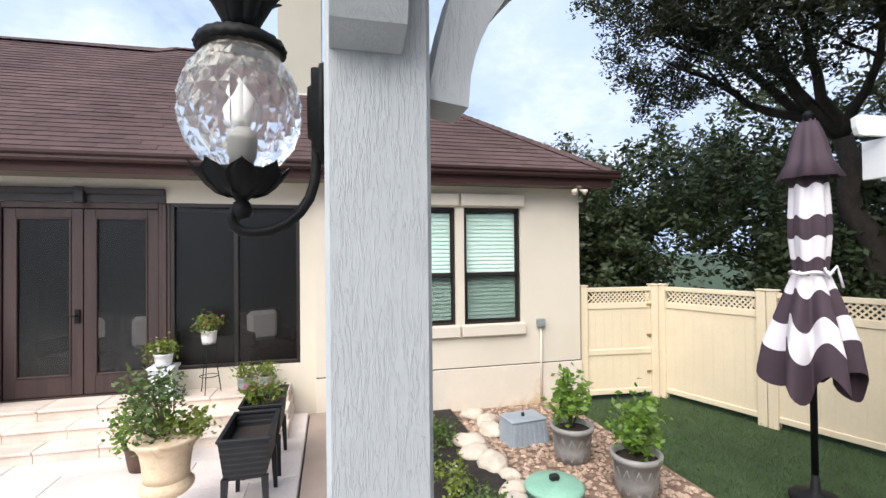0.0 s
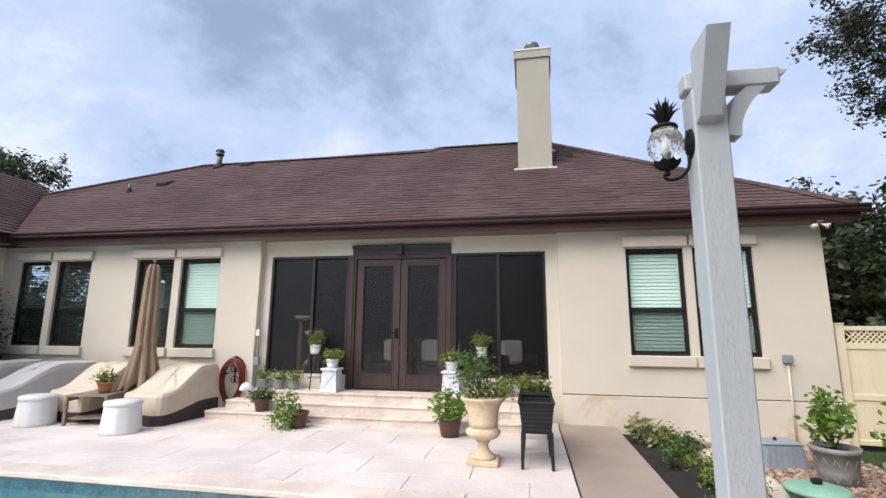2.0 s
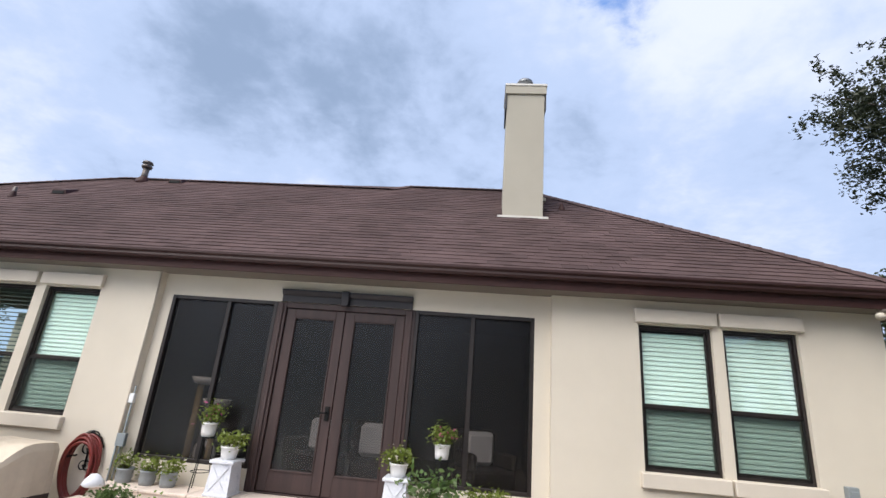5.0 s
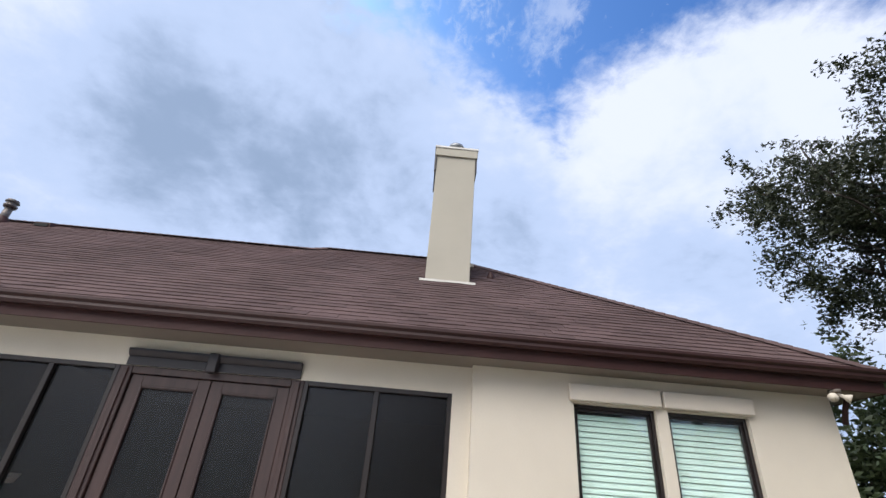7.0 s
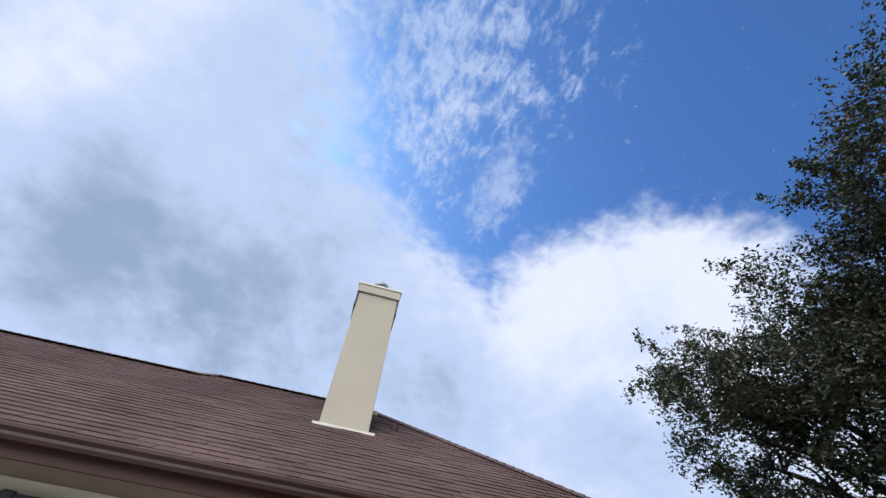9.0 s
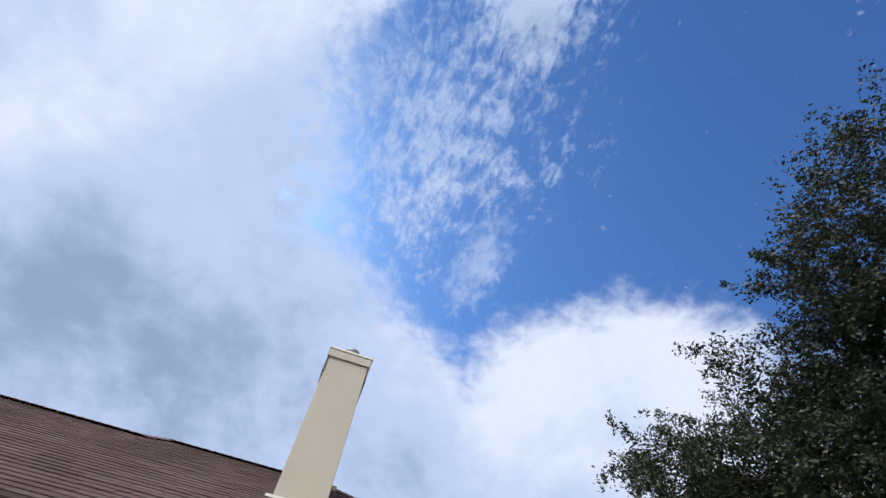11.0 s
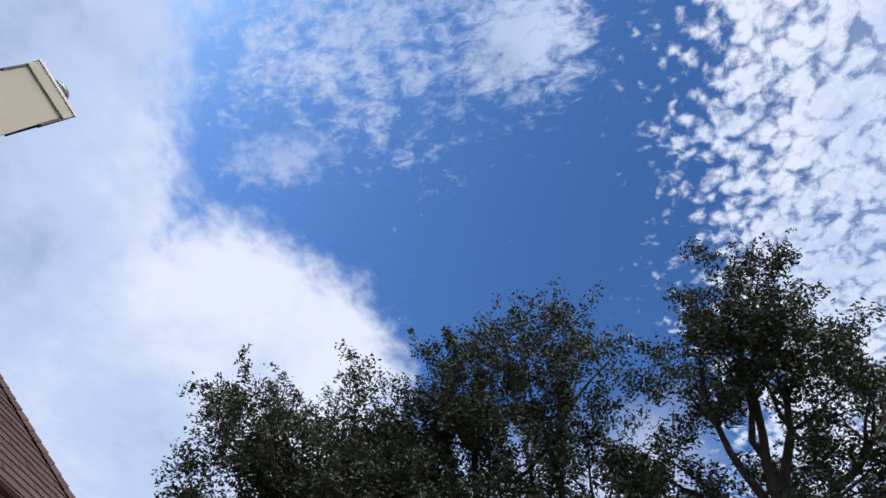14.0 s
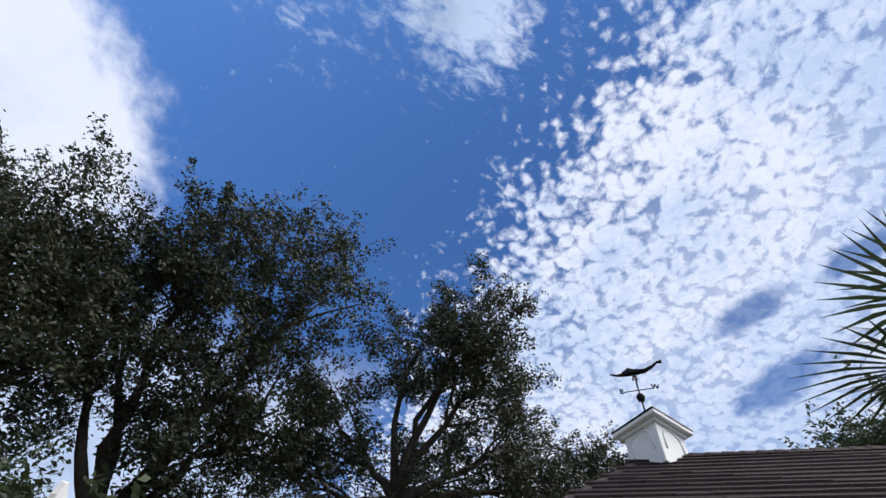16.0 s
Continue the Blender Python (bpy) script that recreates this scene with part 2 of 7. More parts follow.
GUTTER = material("brown_gutter_metal", (0.034, 0.014, 0.013), 0.5, 0.15, 2, 40, 0.05, spec=0.3)
# soffit darkened from cream: the shade under the eaves is in this colour
SOFFIT_SHADED = material("shaded_soffit_paint", (0.17, 0.145, 0.12), 0.8, 0.08, 2, 60, 0.1)
BRONZE = material("dark_bronze_frame", (0.018, 0.0132, 0.012), 0.4, 0.2, 4, 50, 0.05)
DOOR_WOOD = material("stained_door_wood", (0.0389, 0.0202, 0.018), 0.5, 0.30, 2, 45, 0.15, grain=(6, 6, 0.5))
GREYWOOD = material("charcoal_crown_moulding", (0.020, 0.017, 0.020), 0.5, 0.2, 3, 40, 0.1)
GLASS = glass_dark("window_glass", (0.93, 1.0, 0.975), 0.10)
GLASS_DARK = glass_dark("tinted_door_glass", (0.60, 0.585, 0.585), 0.055, 0.30)
SCREEN = glass_dark("window_screen", (0.40, 0.44, 0.43), 0.05, 0.5)
BLIND = material("white_blind", (0.84, 0.93, 0.89), 0.5, 0.03, 2, 40, 0.0)
BLIND_DARK = material("dark_teal_blind", (0.085, 0.105, 0.105), 0.6, 0.08, 3, 40, 0.05)
PAVER = material("pale_stone_paver", (0.63, 0.565, 0.525), 0.8, 0.10, 1.3, 45, 0.2, 0.003, per="object", per_range=0.10, tint=(0.68, 0.61, 0.57), stain=(0.64, 0.55, 0.48), stain_scale=1.7, stain_at=(0.58, 0.8))
STEPSTONE = material("cream_step_stone", (0.60, 0.51, 0.44), 0.75, 0.10, 2.0, 50, 0.2, 0.003, per="object", per_range=0.16, tint=(0.72, 0.62, 0.54))
JOINT = material("joint_mortar", (0.59, 0.5192, 0.472), 0.95, 0.15, 4, 80, 0.2)
CONCRETE = material("brown_concrete_path", (0.33, 0.26, 0.215), 0.9, 0.12, 1.5, 70, 0.3, 0.003)
LAWN = material("lawn_soil", (0.03, 0.055, 0.02), 0.95, 0.3, 3, 70, 0.5, 0.01)
GRASS = leaf_mat("grass_blades", (0.075, 0.125, 0.040), 0.6, 0.7, 0.25)
MULCH = material("dark_mulch", (0.022, 0.017, 0.014), 0.95, 0.5, 9, 60, 0.8, 0.02)
GRAVELBED = material("gravel_bed", (0.20, 0.13, 0.09), 0.95, 0.4, 8, 60, 0.6, 0.01)
PEBBLE = material("river_pebble", (0.24, 0.155, 0.105), 0.7, 0.3, 8, 60, 0.2, per="island", tint=(0.38, 0.28, 0.21))
LIMESTONE = material("pale_limestone_rock", (0.52, 0.45, 0.37), 0.9, 0.2, 5, 40, 0.4, 0.01)
FENCE = material("cream_fence_vinyl", (0.70, 0.60, 0.43), 0.6, 0.05, 1.2, 30, 0.05)
WHITE_PAINT = material("white_wood_paint", (0.72, 0.73, 0.72), 0.6, 0.05, 2, 40, 0.1)
BLACK_IRON = material("black_cast_iron", (0.006, 0.0065, 0.007), 0.58, 0.3, 12, 60, 0.2, spec=0.18)
BARK = material("oak_bark", (0.050, 0.040, 0.032), 0.95, 0.4, 6, 35, 0.9, 0.02, grain=(1, 1, 0.35))
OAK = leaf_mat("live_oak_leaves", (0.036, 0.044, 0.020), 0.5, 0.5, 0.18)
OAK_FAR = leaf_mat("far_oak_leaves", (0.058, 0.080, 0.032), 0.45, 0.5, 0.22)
BLACK_PLASTIC = material("black_wicker_plastic", (0.014, 0.015, 0.017), 0.6, 0.25, 6, 60, 0.15, spec=0.3)
# low grey carries the dimness of the room behind the panes
DIM_IN = material("dimmed_room_paint", (0.18, 0.175, 0.175), 0.9, 0.1, 1, 30, 0.0)


def rough_paint():
    """Blue-grey painted rough-sawn timber with raised wavy grain."""
    m = material("rough_sawn_grey_paint", (0.44, 0.47, 0.49), 0.75, 0.04, 2, 40, 0.0)
    nt = m.node_tree
    b = nt.nodes["Principled BSDF"]
    g = nt.nodes.new("ShaderNodeNewGeometry")
    mp = nt.nodes.new("ShaderNodeMapping")
    mp.inputs["Scale"].default_value = (1, 1, 0.14)
    nt.links.new(g.outputs["Position"], mp.inputs[0])
    a = tex_noise(nt, mp.outputs[0], 150, 6, 0.65, 1.8)
    big = tex_noise(nt, g.outputs["Position"], 9, 2, 0.5)
    h = mth(nt, "MULTIPLY", ramp(nt, a, 0.48, 0.66), ramp(nt, big, 0.22, 0.5))
    bp = nt.nodes.new("ShaderNodeBump")
    bp.inputs["Strength"].default_value, bp.inputs["Distance"].default_value = 0.45, 0.004
    nt.links.new(h, bp.inputs["Height"])
    nt.links.new(bp.outputs[0], b.inputs["Normal"])
    return m


POST_PAINT = rough_paint()

# ---------------------------------------------------------------- mesh helpers


class MB:
    """Collects vertices and faces of one mesh."""

    def __init__(self):
        self.v, self.f = [], []

    def add(self, verts, faces):
        n = len(self.v)
        self.v += [tuple(p) for p in verts]
        self.f += [tuple(i + n for i in f) for f in faces]
        return self

    def quad(self, a, b, c, d):
        return self.add((a, b, c, d), ((0, 1, 2, 3),))

    def box(self, x0, x1, y0, y1, z0, z1, c=0.0, m=None):
        """A box, with its edges chamfered by c."""
        lo, hi = (min(x0, x1), min(y0, y1), min(z0, z1)), (max(x0, x1), max(y0, y1), max(z0, z1))
        c = min(c, *((h - l) * 0.45 for l, h in zip(lo, hi)))
        vs, fs = [], []
        if c <= 0:
            vs = [((hi if i & 1 else lo)[0], (hi if i & 2 else lo)[1], (hi if i & 4 else lo)[2]) for i in range(8)]
            fs = [(0, 2, 3, 1), (4, 5, 7, 6), (0, 1, 5, 4), (2, 6, 7, 3), (0, 4, 6, 2), (1, 3, 7, 5)]
        else:
            idx = {}
            for i in range(8):
                s = (i & 1, (i >> 1) & 1, (i >> 2) & 1)
                full = [hi[k] if s[k] else lo[k] for k in range(3)]
                ins = [hi[k] - c if s[k] else lo[k] + c for k in range(3)]
                for k in range(3):
                    idx[i, k] = len(vs)
                    vs.append(tuple(full[j] if j == k else ins[j] for j in range(3)))
            order = {0: ((0, 4, 6, 2), (1, 3, 7, 5)), 1: ((0, 1, 5, 4), (2, 6, 7, 3)), 2: ((0, 2, 3, 1), (4, 5, 7, 6))}
            for k, two in order.items():
                fs += [tuple(idx[i, k] for i in four) for four in two]
            for k in range(3):
                a, b = [(1, 2), (0, 2), (0, 1)][k]
                for sa_ in (0, 1):
                    for sb_ in (0, 1):
                        i0 = (sa_ << a) | (sb_ << b)
                        i1 = i0 | (1 << k)
                        fs.append((idx[i0, a], idx[i1, a], idx[i1, b], idx[i0, b]))
            fs += [tuple(idx[i, k] for k in range(3)) for i in range(8)]
        if m is not None:
            vs = [m @ Vector(p) for p in vs]
        return self.add(vs, fs)

    def tube(self, pts, radii, n=8, caps=True):
        """A round tube along points."""
        pts = [Vector(p) for p in pts]
        if isinstance(radii, (int, float)):
            radii = [radii] * len(pts)
        rings, up = [], Vector((0.31, 0.17, 0.93)).normalized()
        prev = None
        for i, p in enumerate(pts):
            d = (pts[min(i + 1, len(pts) - 1)] - pts[max(i - 1, 0)])
            d = d.normalized() if d.length > 1e-9 else Vector((0, 0, 1))
            a = prev - d * prev.dot(d) if prev is not None else d.cross(up)
            if a.length < 1e-6:
                a = d.orthogonal()
            a.normalize()
            prev = a
            b = d.cross(a)
            rings.append([p + (a * math.cos(t) + b * math.sin(t)) * radii[i] for t in (2 * math.pi * k / n for k in range(n))])
        vs = [v for r in rings for v in r]
        fs = [(i * n + k, i * n + (k + 1) % n, (i + 1) * n + (k + 1) % n, (i + 1) * n + k) for i in range(len(pts) - 1) for k in range(n)]
        if caps:
            fs += [tuple(range(n))[::-1], tuple(range((len(pts) - 1) * n, len(pts) * n))]
        return self.add(vs, fs)

    def lathe(self, prof, n=24, at=(0, 0, 0), wave=None):
        """Turned round z: prof of (radius, z). wave(angle, radius, z) may change the radius."""
        vs = []
        for r, z in prof:
            for k in range(n):
                t = 2 * math.pi * k / n
                rr = wave(t, r, z) if wave else r
                vs.append((at[0] + rr * math.cos(t), at[1] + rr * math.sin(t), at[2] + z))
        fs = [(i * n + k, i * n + (k + 1) % n, (i + 1) * n + (k + 1) % n, (i + 1) * n + k) for i in range(len(prof) - 1) for k in range(n)]
        if prof[0][0] > 1e-4:
            fs.append(tuple(range(n))[::-1])
        if prof[-1][0] > 1e-4:
            fs.append(tuple(range((len(prof) - 1) * n, len(prof) * n)))
        return self.add(vs, fs)

    def slab(self, poly, thick):
        """A flat polygon in space (planar), given thickness downwards along z."""
        n = len(poly)
        vs = [tuple(p) for p in poly] + [(p[0], p[1], p[2] - thick) for p in poly]
        fs = [tuple(range(n)), tuple(range(2 * n - 1, n - 1, -1))] + [(i, i + n, (i + 1) % n + n, (i + 1) % n) for i in range(n)]
        return self.add(vs, fs)

    def mesh(self, name, mat, smooth=False):
        me = bpy.data.meshes.new(name)
        me.from_pydata(self.v, [], self.f)
        me.materials.append(mat)
        bm = bmesh.new()
        bm.from_mesh(me)
        if len(bm.faces) < 20000:
            bmesh.ops.remove_doubles(bm, verts=bm.verts, dist=1e-5)
            bmesh.ops.recalc_face_normals(bm, faces=bm.faces)
        bm.to_mesh(me)
        bm.free()
        if smooth:
            me.polygons.foreach_set("use_smooth", [True] * len(me.polygons))
        return me


def part(name, mb, mat, parent=None, label="", smooth=False, kind=""):
    ob = new(name, mb.mesh(name, mat, smooth))
    if parent is not None:
        ob.parent = parent
    return tagged(ob, label=label, kind=kind)


def thing(name, label, category, at=(0, 0, 0), group="", rz=0.0):
    ob = new(name)
    ob.empty_display_size = 0.1
    ob.matrix_basis = pose(*at, 0, 0, rz)
    return tagged(ob, label, category, group)


def structure(name, mb, mat, label, category, smooth=False):
    return tagged(part(name, mb, mat, None, "", smooth), label, category, kind="structure")


def piece(name, me, parent, m):
    ob = new(name, me)
    ob.parent = parent
    ob.matrix_basis = m
    return ob


def leaf_cloud(centres, spreads, count, size, rng, flat=0.6, aspect=0.45):
    """Many small leaves, each a bent diamond of two faces, gathered round twig centres."""
    n = len(centres)
    w = np.asarray(spreads) ** 1.6
    who = rng.choice(n, count, p=w / w.sum())
    p = np.asarray(centres)[who] + rng.normal(0, 1, (count, 3)) * np.asarray(spreads)[who][:, None]
    d = rng.normal(0, 1, (count, 3))
    d[:, 2] *= flat
    d /= np.linalg.norm(d, axis=1)[:, None]
    s = rng.normal(0, 1, (count, 3))
    s = np.cross(d, s)
    s /= np.linalg.norm(s, axis=1)[:, None]
    nrm = np.cross(d, s)
    L = size * rng.uniform(0.6, 1.25, count)[:, None]
    verts = np.stack([p - d * L * 0.5, p + s * L * aspect * 0.5 + nrm * L * 0.08, p + d * L * 0.5, p - s * L * aspect * 0.5 + nrm * L * 0.08], 1).reshape(-1, 3)
    faces = np.arange(count * 4).reshape(-1, 4)
    return verts, faces


def leaf_mesh(name, verts, faces, mat):
    me = bpy.data.meshes.new(name)
    me.vertices.add(len(verts))
    me.vertices.foreach_set("co", verts.astype(np.float32).ravel())
    me.loops.add(faces.size)
    me.loops.foreach_set("vertex_index", faces.astype(np.int32).ravel())
    me.polygons.add(len(faces))
    me.polygons.foreach_set("loop_start", np.arange(0, faces.size, 4, dtype=np.int32))
    me.update(calc_edges=True)
    me.materials.append(mat)
    return me


ZD = 0.05      # pool deck
ZL = -0.12     # lawn and beds

# ---------------------------------------------------------------- ground


def ground():
    far = MB()
    R = 900
    far.quad((-R, -R, ZL - 0.07), (R, -R, ZL - 0.07), (R, R, ZL - 0.07), (-R, R, ZL - 0.07))
    structure("ground", far, LAWN, "dark green lawn ground reaching past the fence", "ground")
    base = MB()
    base.box(-8.7, 2.74, -3.52, 0.1, ZL - 0.05, ZD - 0.03)
    base.box(1.7, 2.74, -11.0, -3.521, ZL - 0.05, ZD - 0.03)
    structure("deck_base", base, JOINT, "mortar bed between the deck pavers", "deck")
    path = MB()
    path.box(2.76, 3.64, -12.0, 0.0, ZL - 0.05, ZD - 0.012, 0.008)
    structure("path", path, CONCRETE, "brown concrete garden path beside the deck", "path")
    soil = MB()
    soil.box(3.65, 4.75, -9.0, 0.0, ZL - 0.05, ZL + 0.05)
    structure("mulch_bed", soil, MULCH, "dark mulch garden bed beside the path", "garden bed")
    bed = MB()
    bed.box(4.752, 6.55, -4.8, 0.0, ZL - 0.05, ZL + 0.01)
    structure("gravel_bed", bed, GRAVELBED, "brown river gravel bed along the house", "gravel bed")


ground()


def pool():
    b = MB()
    x0, x1, y0, y1 = -9.5, 1.4, -9.5, -3.80
    b.box(x0, x1, y0, y1, -1.6, -1.5)
    b.box(x0, x1, y1, y1 + 0.15, -1.5, ZD - 0.06)
    b.box(x1, x1 + 0.15, y0, y1 + 0.15, -1.5, ZD - 0.06)
    b.box(x0, x1, y0 - 0.15, y0, -1.5, ZD - 0.06)
    structure("pool_shell", b, material("blue_pool_plaster", (0.10, 0.42, 0.55), 0.6, 0.1, 2, 40, 0.1), "blue plaster swimming pool basin", "pool")
    t = MB()
    t.box(x0, x1, y1 - 0.012, y1 - 0.002, ZD - 0.26, ZD - 0.06)
    t.box(x1 - 0.012, x1 - 0.002, y0, y1 - 0.012, ZD - 0.26, ZD - 0.06)
    structure("pool_tile_band", t, material("dark_teal_mosaic", (0.02, 0.10, 0.13), 0.25, 0.5, 20, 60, 0.1), "dark teal mosaic tile band at the waterline", "tile")
    c = MB()
    c.box(x0, x1 + 0.3, y1 - 0.03, y1 + 0.28, ZD - 0.055, ZD + 0.004, 0.012)
    c.box(x1 - 0.03, x1 + 0.3, y0, y1 - 0.032, ZD - 0.055, ZD + 0.004, 0.012)
    structure("pool_coping", c, STEPSTONE, "pale stone pool coping", "coping")
    w = MB()
    w.quad((x0, y0, ZD - 0.17), (x1, y0, ZD - 0.17), (x1, y1, ZD - 0.17), (x0, y1, ZD - 0.17))
    m = bpy.data.materials.new("pool_water")
    m.use_nodes = True
    nt = m.node_tree
    p = nt.nodes["Principled BSDF"]
    p.inputs["Base Color"].default_value = (0.30, 0.75, 0.85, 1)
    p.inputs["Roughness"].default_value = 0.03
    p.inputs["Transmission Weight"].default_value = 0.9
    p.inputs["IOR"].default_value = 1.33
    bp = nt.nodes.new("ShaderNodeBump")
    bp.inputs["Strength"].default_value, bp.inputs["Distance"].default_value = 0.3, 0.03
    g = nt.nodes.new("ShaderNodeNewGeometry")
    nt.links.new(tex_noise(nt, g.outputs["Position"], 3.0, 3), bp.inputs["Height"])
    nt.links.new(bp.outputs[0], p.inputs["Normal"])
    water = structure("water", w, m, "clear blue rippled pool water", "water")
    water.visible_shadow = False


pool()

# ---------------------------------------------------------------- house walls
WINDOWS = [(3.95, 4.86), (4.99, 5.90), (-4.53, -3.65), (-5.55, -4.69), (-7.51, -6.65), (-8.47, -7.67)]
WZ0, WZ1 = 1.15, 2.91
SOFFIT_Z = 3.225
CORNER_X = 6.90


def wall_xz(x0, x1, z0, z1, y0, y1, holes):
    """A wall with openings cut through it; y0 faces the garden."""
    b = MB()
    xs = sorted({x0, x1, *(v for h in holes for v in h[:2])})
    zs = sorted({z0, z1, *(v for h in holes for v in h[2:])})

    def solid(i, k):
        if i < 0 or k < 0 or i >= len(xs) - 1 or k >= len(zs) - 1:
            return False
        cx, cz = (xs[i] + xs[i + 1]) / 2, (zs[k] + zs[k + 1]) / 2
        return not any(a < cx < c and d < cz < e for a, c, d, e in holes)

    for i in range(len(xs) - 1):
        for k in range(len(zs) - 1):
            if not solid(i, k):
                continue
            a, c, d, e = xs[i], xs[i + 1], zs[k], zs[k + 1]
            b.quad((a, y0, d), (c, y0, d), (c, y0, e), (a, y0, e))
            b.quad((a, y1, d), (a, y1, e), (c, y1, e), (c, y1, d))
            if not solid(i - 1, k):
                b.quad((a, y0, d), (a, y0, e), (a, y1, e), (a, y1, d))
            if not solid(i + 1, k):
                b.quad((c, y0, d), (c, y1, d), (c, y1, e), (c, y0, e))
            if not solid(i, k - 1):
                b.quad((a, y0, d), (a, y1, d), (c, y1, d), (c, y0, d))
            if not solid(i, k + 1):
                b.quad((a, y0, e), (c, y0, e), (c, y1, e), (a, y1, e))
    return b


def house():
    holes = [(a, c, WZ0, WZ1) for a, c in WINDOWS]
    right = wall_xz(2.84, CORNER_X, 0.52, SOFFIT_Z, 0.0, 0.26, [h for h in holes if h[0] > 0])
    structure("wall_garden_right", right, STUCCO, "cream stucco house wall with two windows", "wall")
    left = wall_xz(-8.9, -2.76, ZD - 0.1, SOFFIT_Z, 0.0, 0.26, [h for h in holes if h[0] < 0])
    structure("wall_garden_left", left, STUCCO, "cream stucco house wall behind the sun loungers", "wall")
    mid = wall_xz(-2.76, 2.84, ZD - 0.1, SOFFIT_Z, 0.12, 0.30, [(-2.60, -1.0, 0.72, 2.92), (-1.0, 1.0, 0.46, 2.92), (1.0, 2.63, 0.72, 2.92)])
    structure("wall_garden_middle", mid, STUCCO, "cream stucco wall round the glazed garden doors", "wall")
    foot = MB()
    foot.box(2.84, CORNER_X + 0.015, -0.018, 0.26, ZL - 0.1, 0.505, 0.006)
    gr = MB()
    gr.box(2.845, CORNER_X - 0.005, -0.004, 0.2, 0.504, 0.521)
    structure("wall_joint", gr, BRONZE, "thin dark joint above the foundation band", "trim")
    structure("wall_foundation", foot, STUCCO_BASE, "stained cream stucco foundation band under a thin joint", "wall")
    side = MB()
    side.box(CORNER_X - 0.2, CORNER_X, 0.262, 7.5, ZL - 0.1, SOFFIT_Z)
    structure("wall_side", side, STUCCO, "cream stucco side wall of the house", "wall")
    wing = MB()
    wing.box(-9.1, -8.9, -7.5, -0.002, ZL - 0.1, SOFFIT_Z)
    structure("wall_wing", wing, STUCCO, "cream stucco wall of the house wing", "wall")
    back = MB()
    back.box(-13, CORNER_X, 7.5, 7.7, ZL - 0.1, SOFFIT_Z)
    structure("wall_back", back, STUCCO, "cream stucco back wall of the house", "wall")
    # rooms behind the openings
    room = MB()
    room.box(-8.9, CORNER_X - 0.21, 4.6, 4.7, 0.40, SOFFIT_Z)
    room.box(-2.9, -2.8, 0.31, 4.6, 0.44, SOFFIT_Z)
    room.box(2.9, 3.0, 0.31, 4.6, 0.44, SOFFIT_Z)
    structure("wall_inside", room, DIM_IN, "inside walls of the sitting room, dimness put into their colour", "wall")
    fl = MB()
    fl.box(-8.9, CORNER_X - 0.21, 0.262, 4.6, 0.30, 0.44)
    structure("floor", fl, material("inside_tile", (0.20, 0.17, 0.14), 0.4, 0.15, 2, 40, 0.05), "dim tiled floor of the sitting room", "floor")
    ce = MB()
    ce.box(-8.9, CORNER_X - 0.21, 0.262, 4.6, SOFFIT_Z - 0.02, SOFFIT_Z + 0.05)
    structure("ceiling", ce, DIM_IN, "inside ceiling, dimness put into its colour", "ceiling")


house()

# ---------------------------------------------------------------- roof
EY, EZ, SL = -0.35, 3.46, 0.742
EXR, EXL = 7.27, -8.30
RIDGE_Y = 3.62


def rz(y):
    return EZ + (y - EY) * SL


def main_outline():
    return [(EXL, EY), (EXR, EY), (2.75, RIDGE_Y), (0.05, RIDGE_Y), (-0.30, 3.36), (-6.95, 3.36), (-10.4, 1.75)]


def inside(poly, x, y):
    hit_ = False
    for i in range(len(poly)):
        (xa, ya), (xb, yb) = poly[i], poly[i - 1]
        if (ya > y) != (yb > y) and x < (xb - xa) * (y - ya) / (yb - ya) + xa:
            hit_ = not hit_
    return hit_


def roof():
    b = MB()
    b.slab([(x, y, rz(y)) for x, y in main_outline()], 0.06)
    # the slope to the right of the hip, and the slopes away from the garden
    top_r, top_l = (2.75, RIDGE_Y, rz(RIDGE_Y)), (0.05, RIDGE_Y, rz(RIDGE_Y))
    b.slab([(EXR, EY, EZ), (EXR, 8.0, EZ), top_r], 0.06)
    b.slab([top_r, (EXR, 8.0, EZ), (-13.5, 8.0, EZ), (-6.95, 3.36, rz(3.36)), (-0.30, 3.36, rz(3.36)), top_l], 0.06)
    b.slab([(-6.95, 3.36, rz(3.36)), (-13.5, 8.0, EZ), (-13.5, 2.0, EZ + 0.3), (-10.4, 1.75, rz(1.75))], 0.06)
    r = structure("roof", b, ROOF_UNDER, "hipped roof covered with brown asphalt shingles", "roof")
    return r


ROOF = roof()


def wing_roof():
    b = MB()
    zt = rz(1.75)
    b.slab([(EXL, EY, EZ), (-10.4, 1.75, zt), (-10.9, -9.0, zt), (EXL, -9.0, EZ)], 0.06)
    b.slab([(-10.4, 1.75, zt), (-13.5, 1.75, EZ), (-13.5, -9.0, EZ), (-10.9, -9.0, zt)], 0.06)
    return structure("roof_wing", b, ROOF_UNDER, "shingled roof slope of the house wing", "roof")


WING = wing_roof()


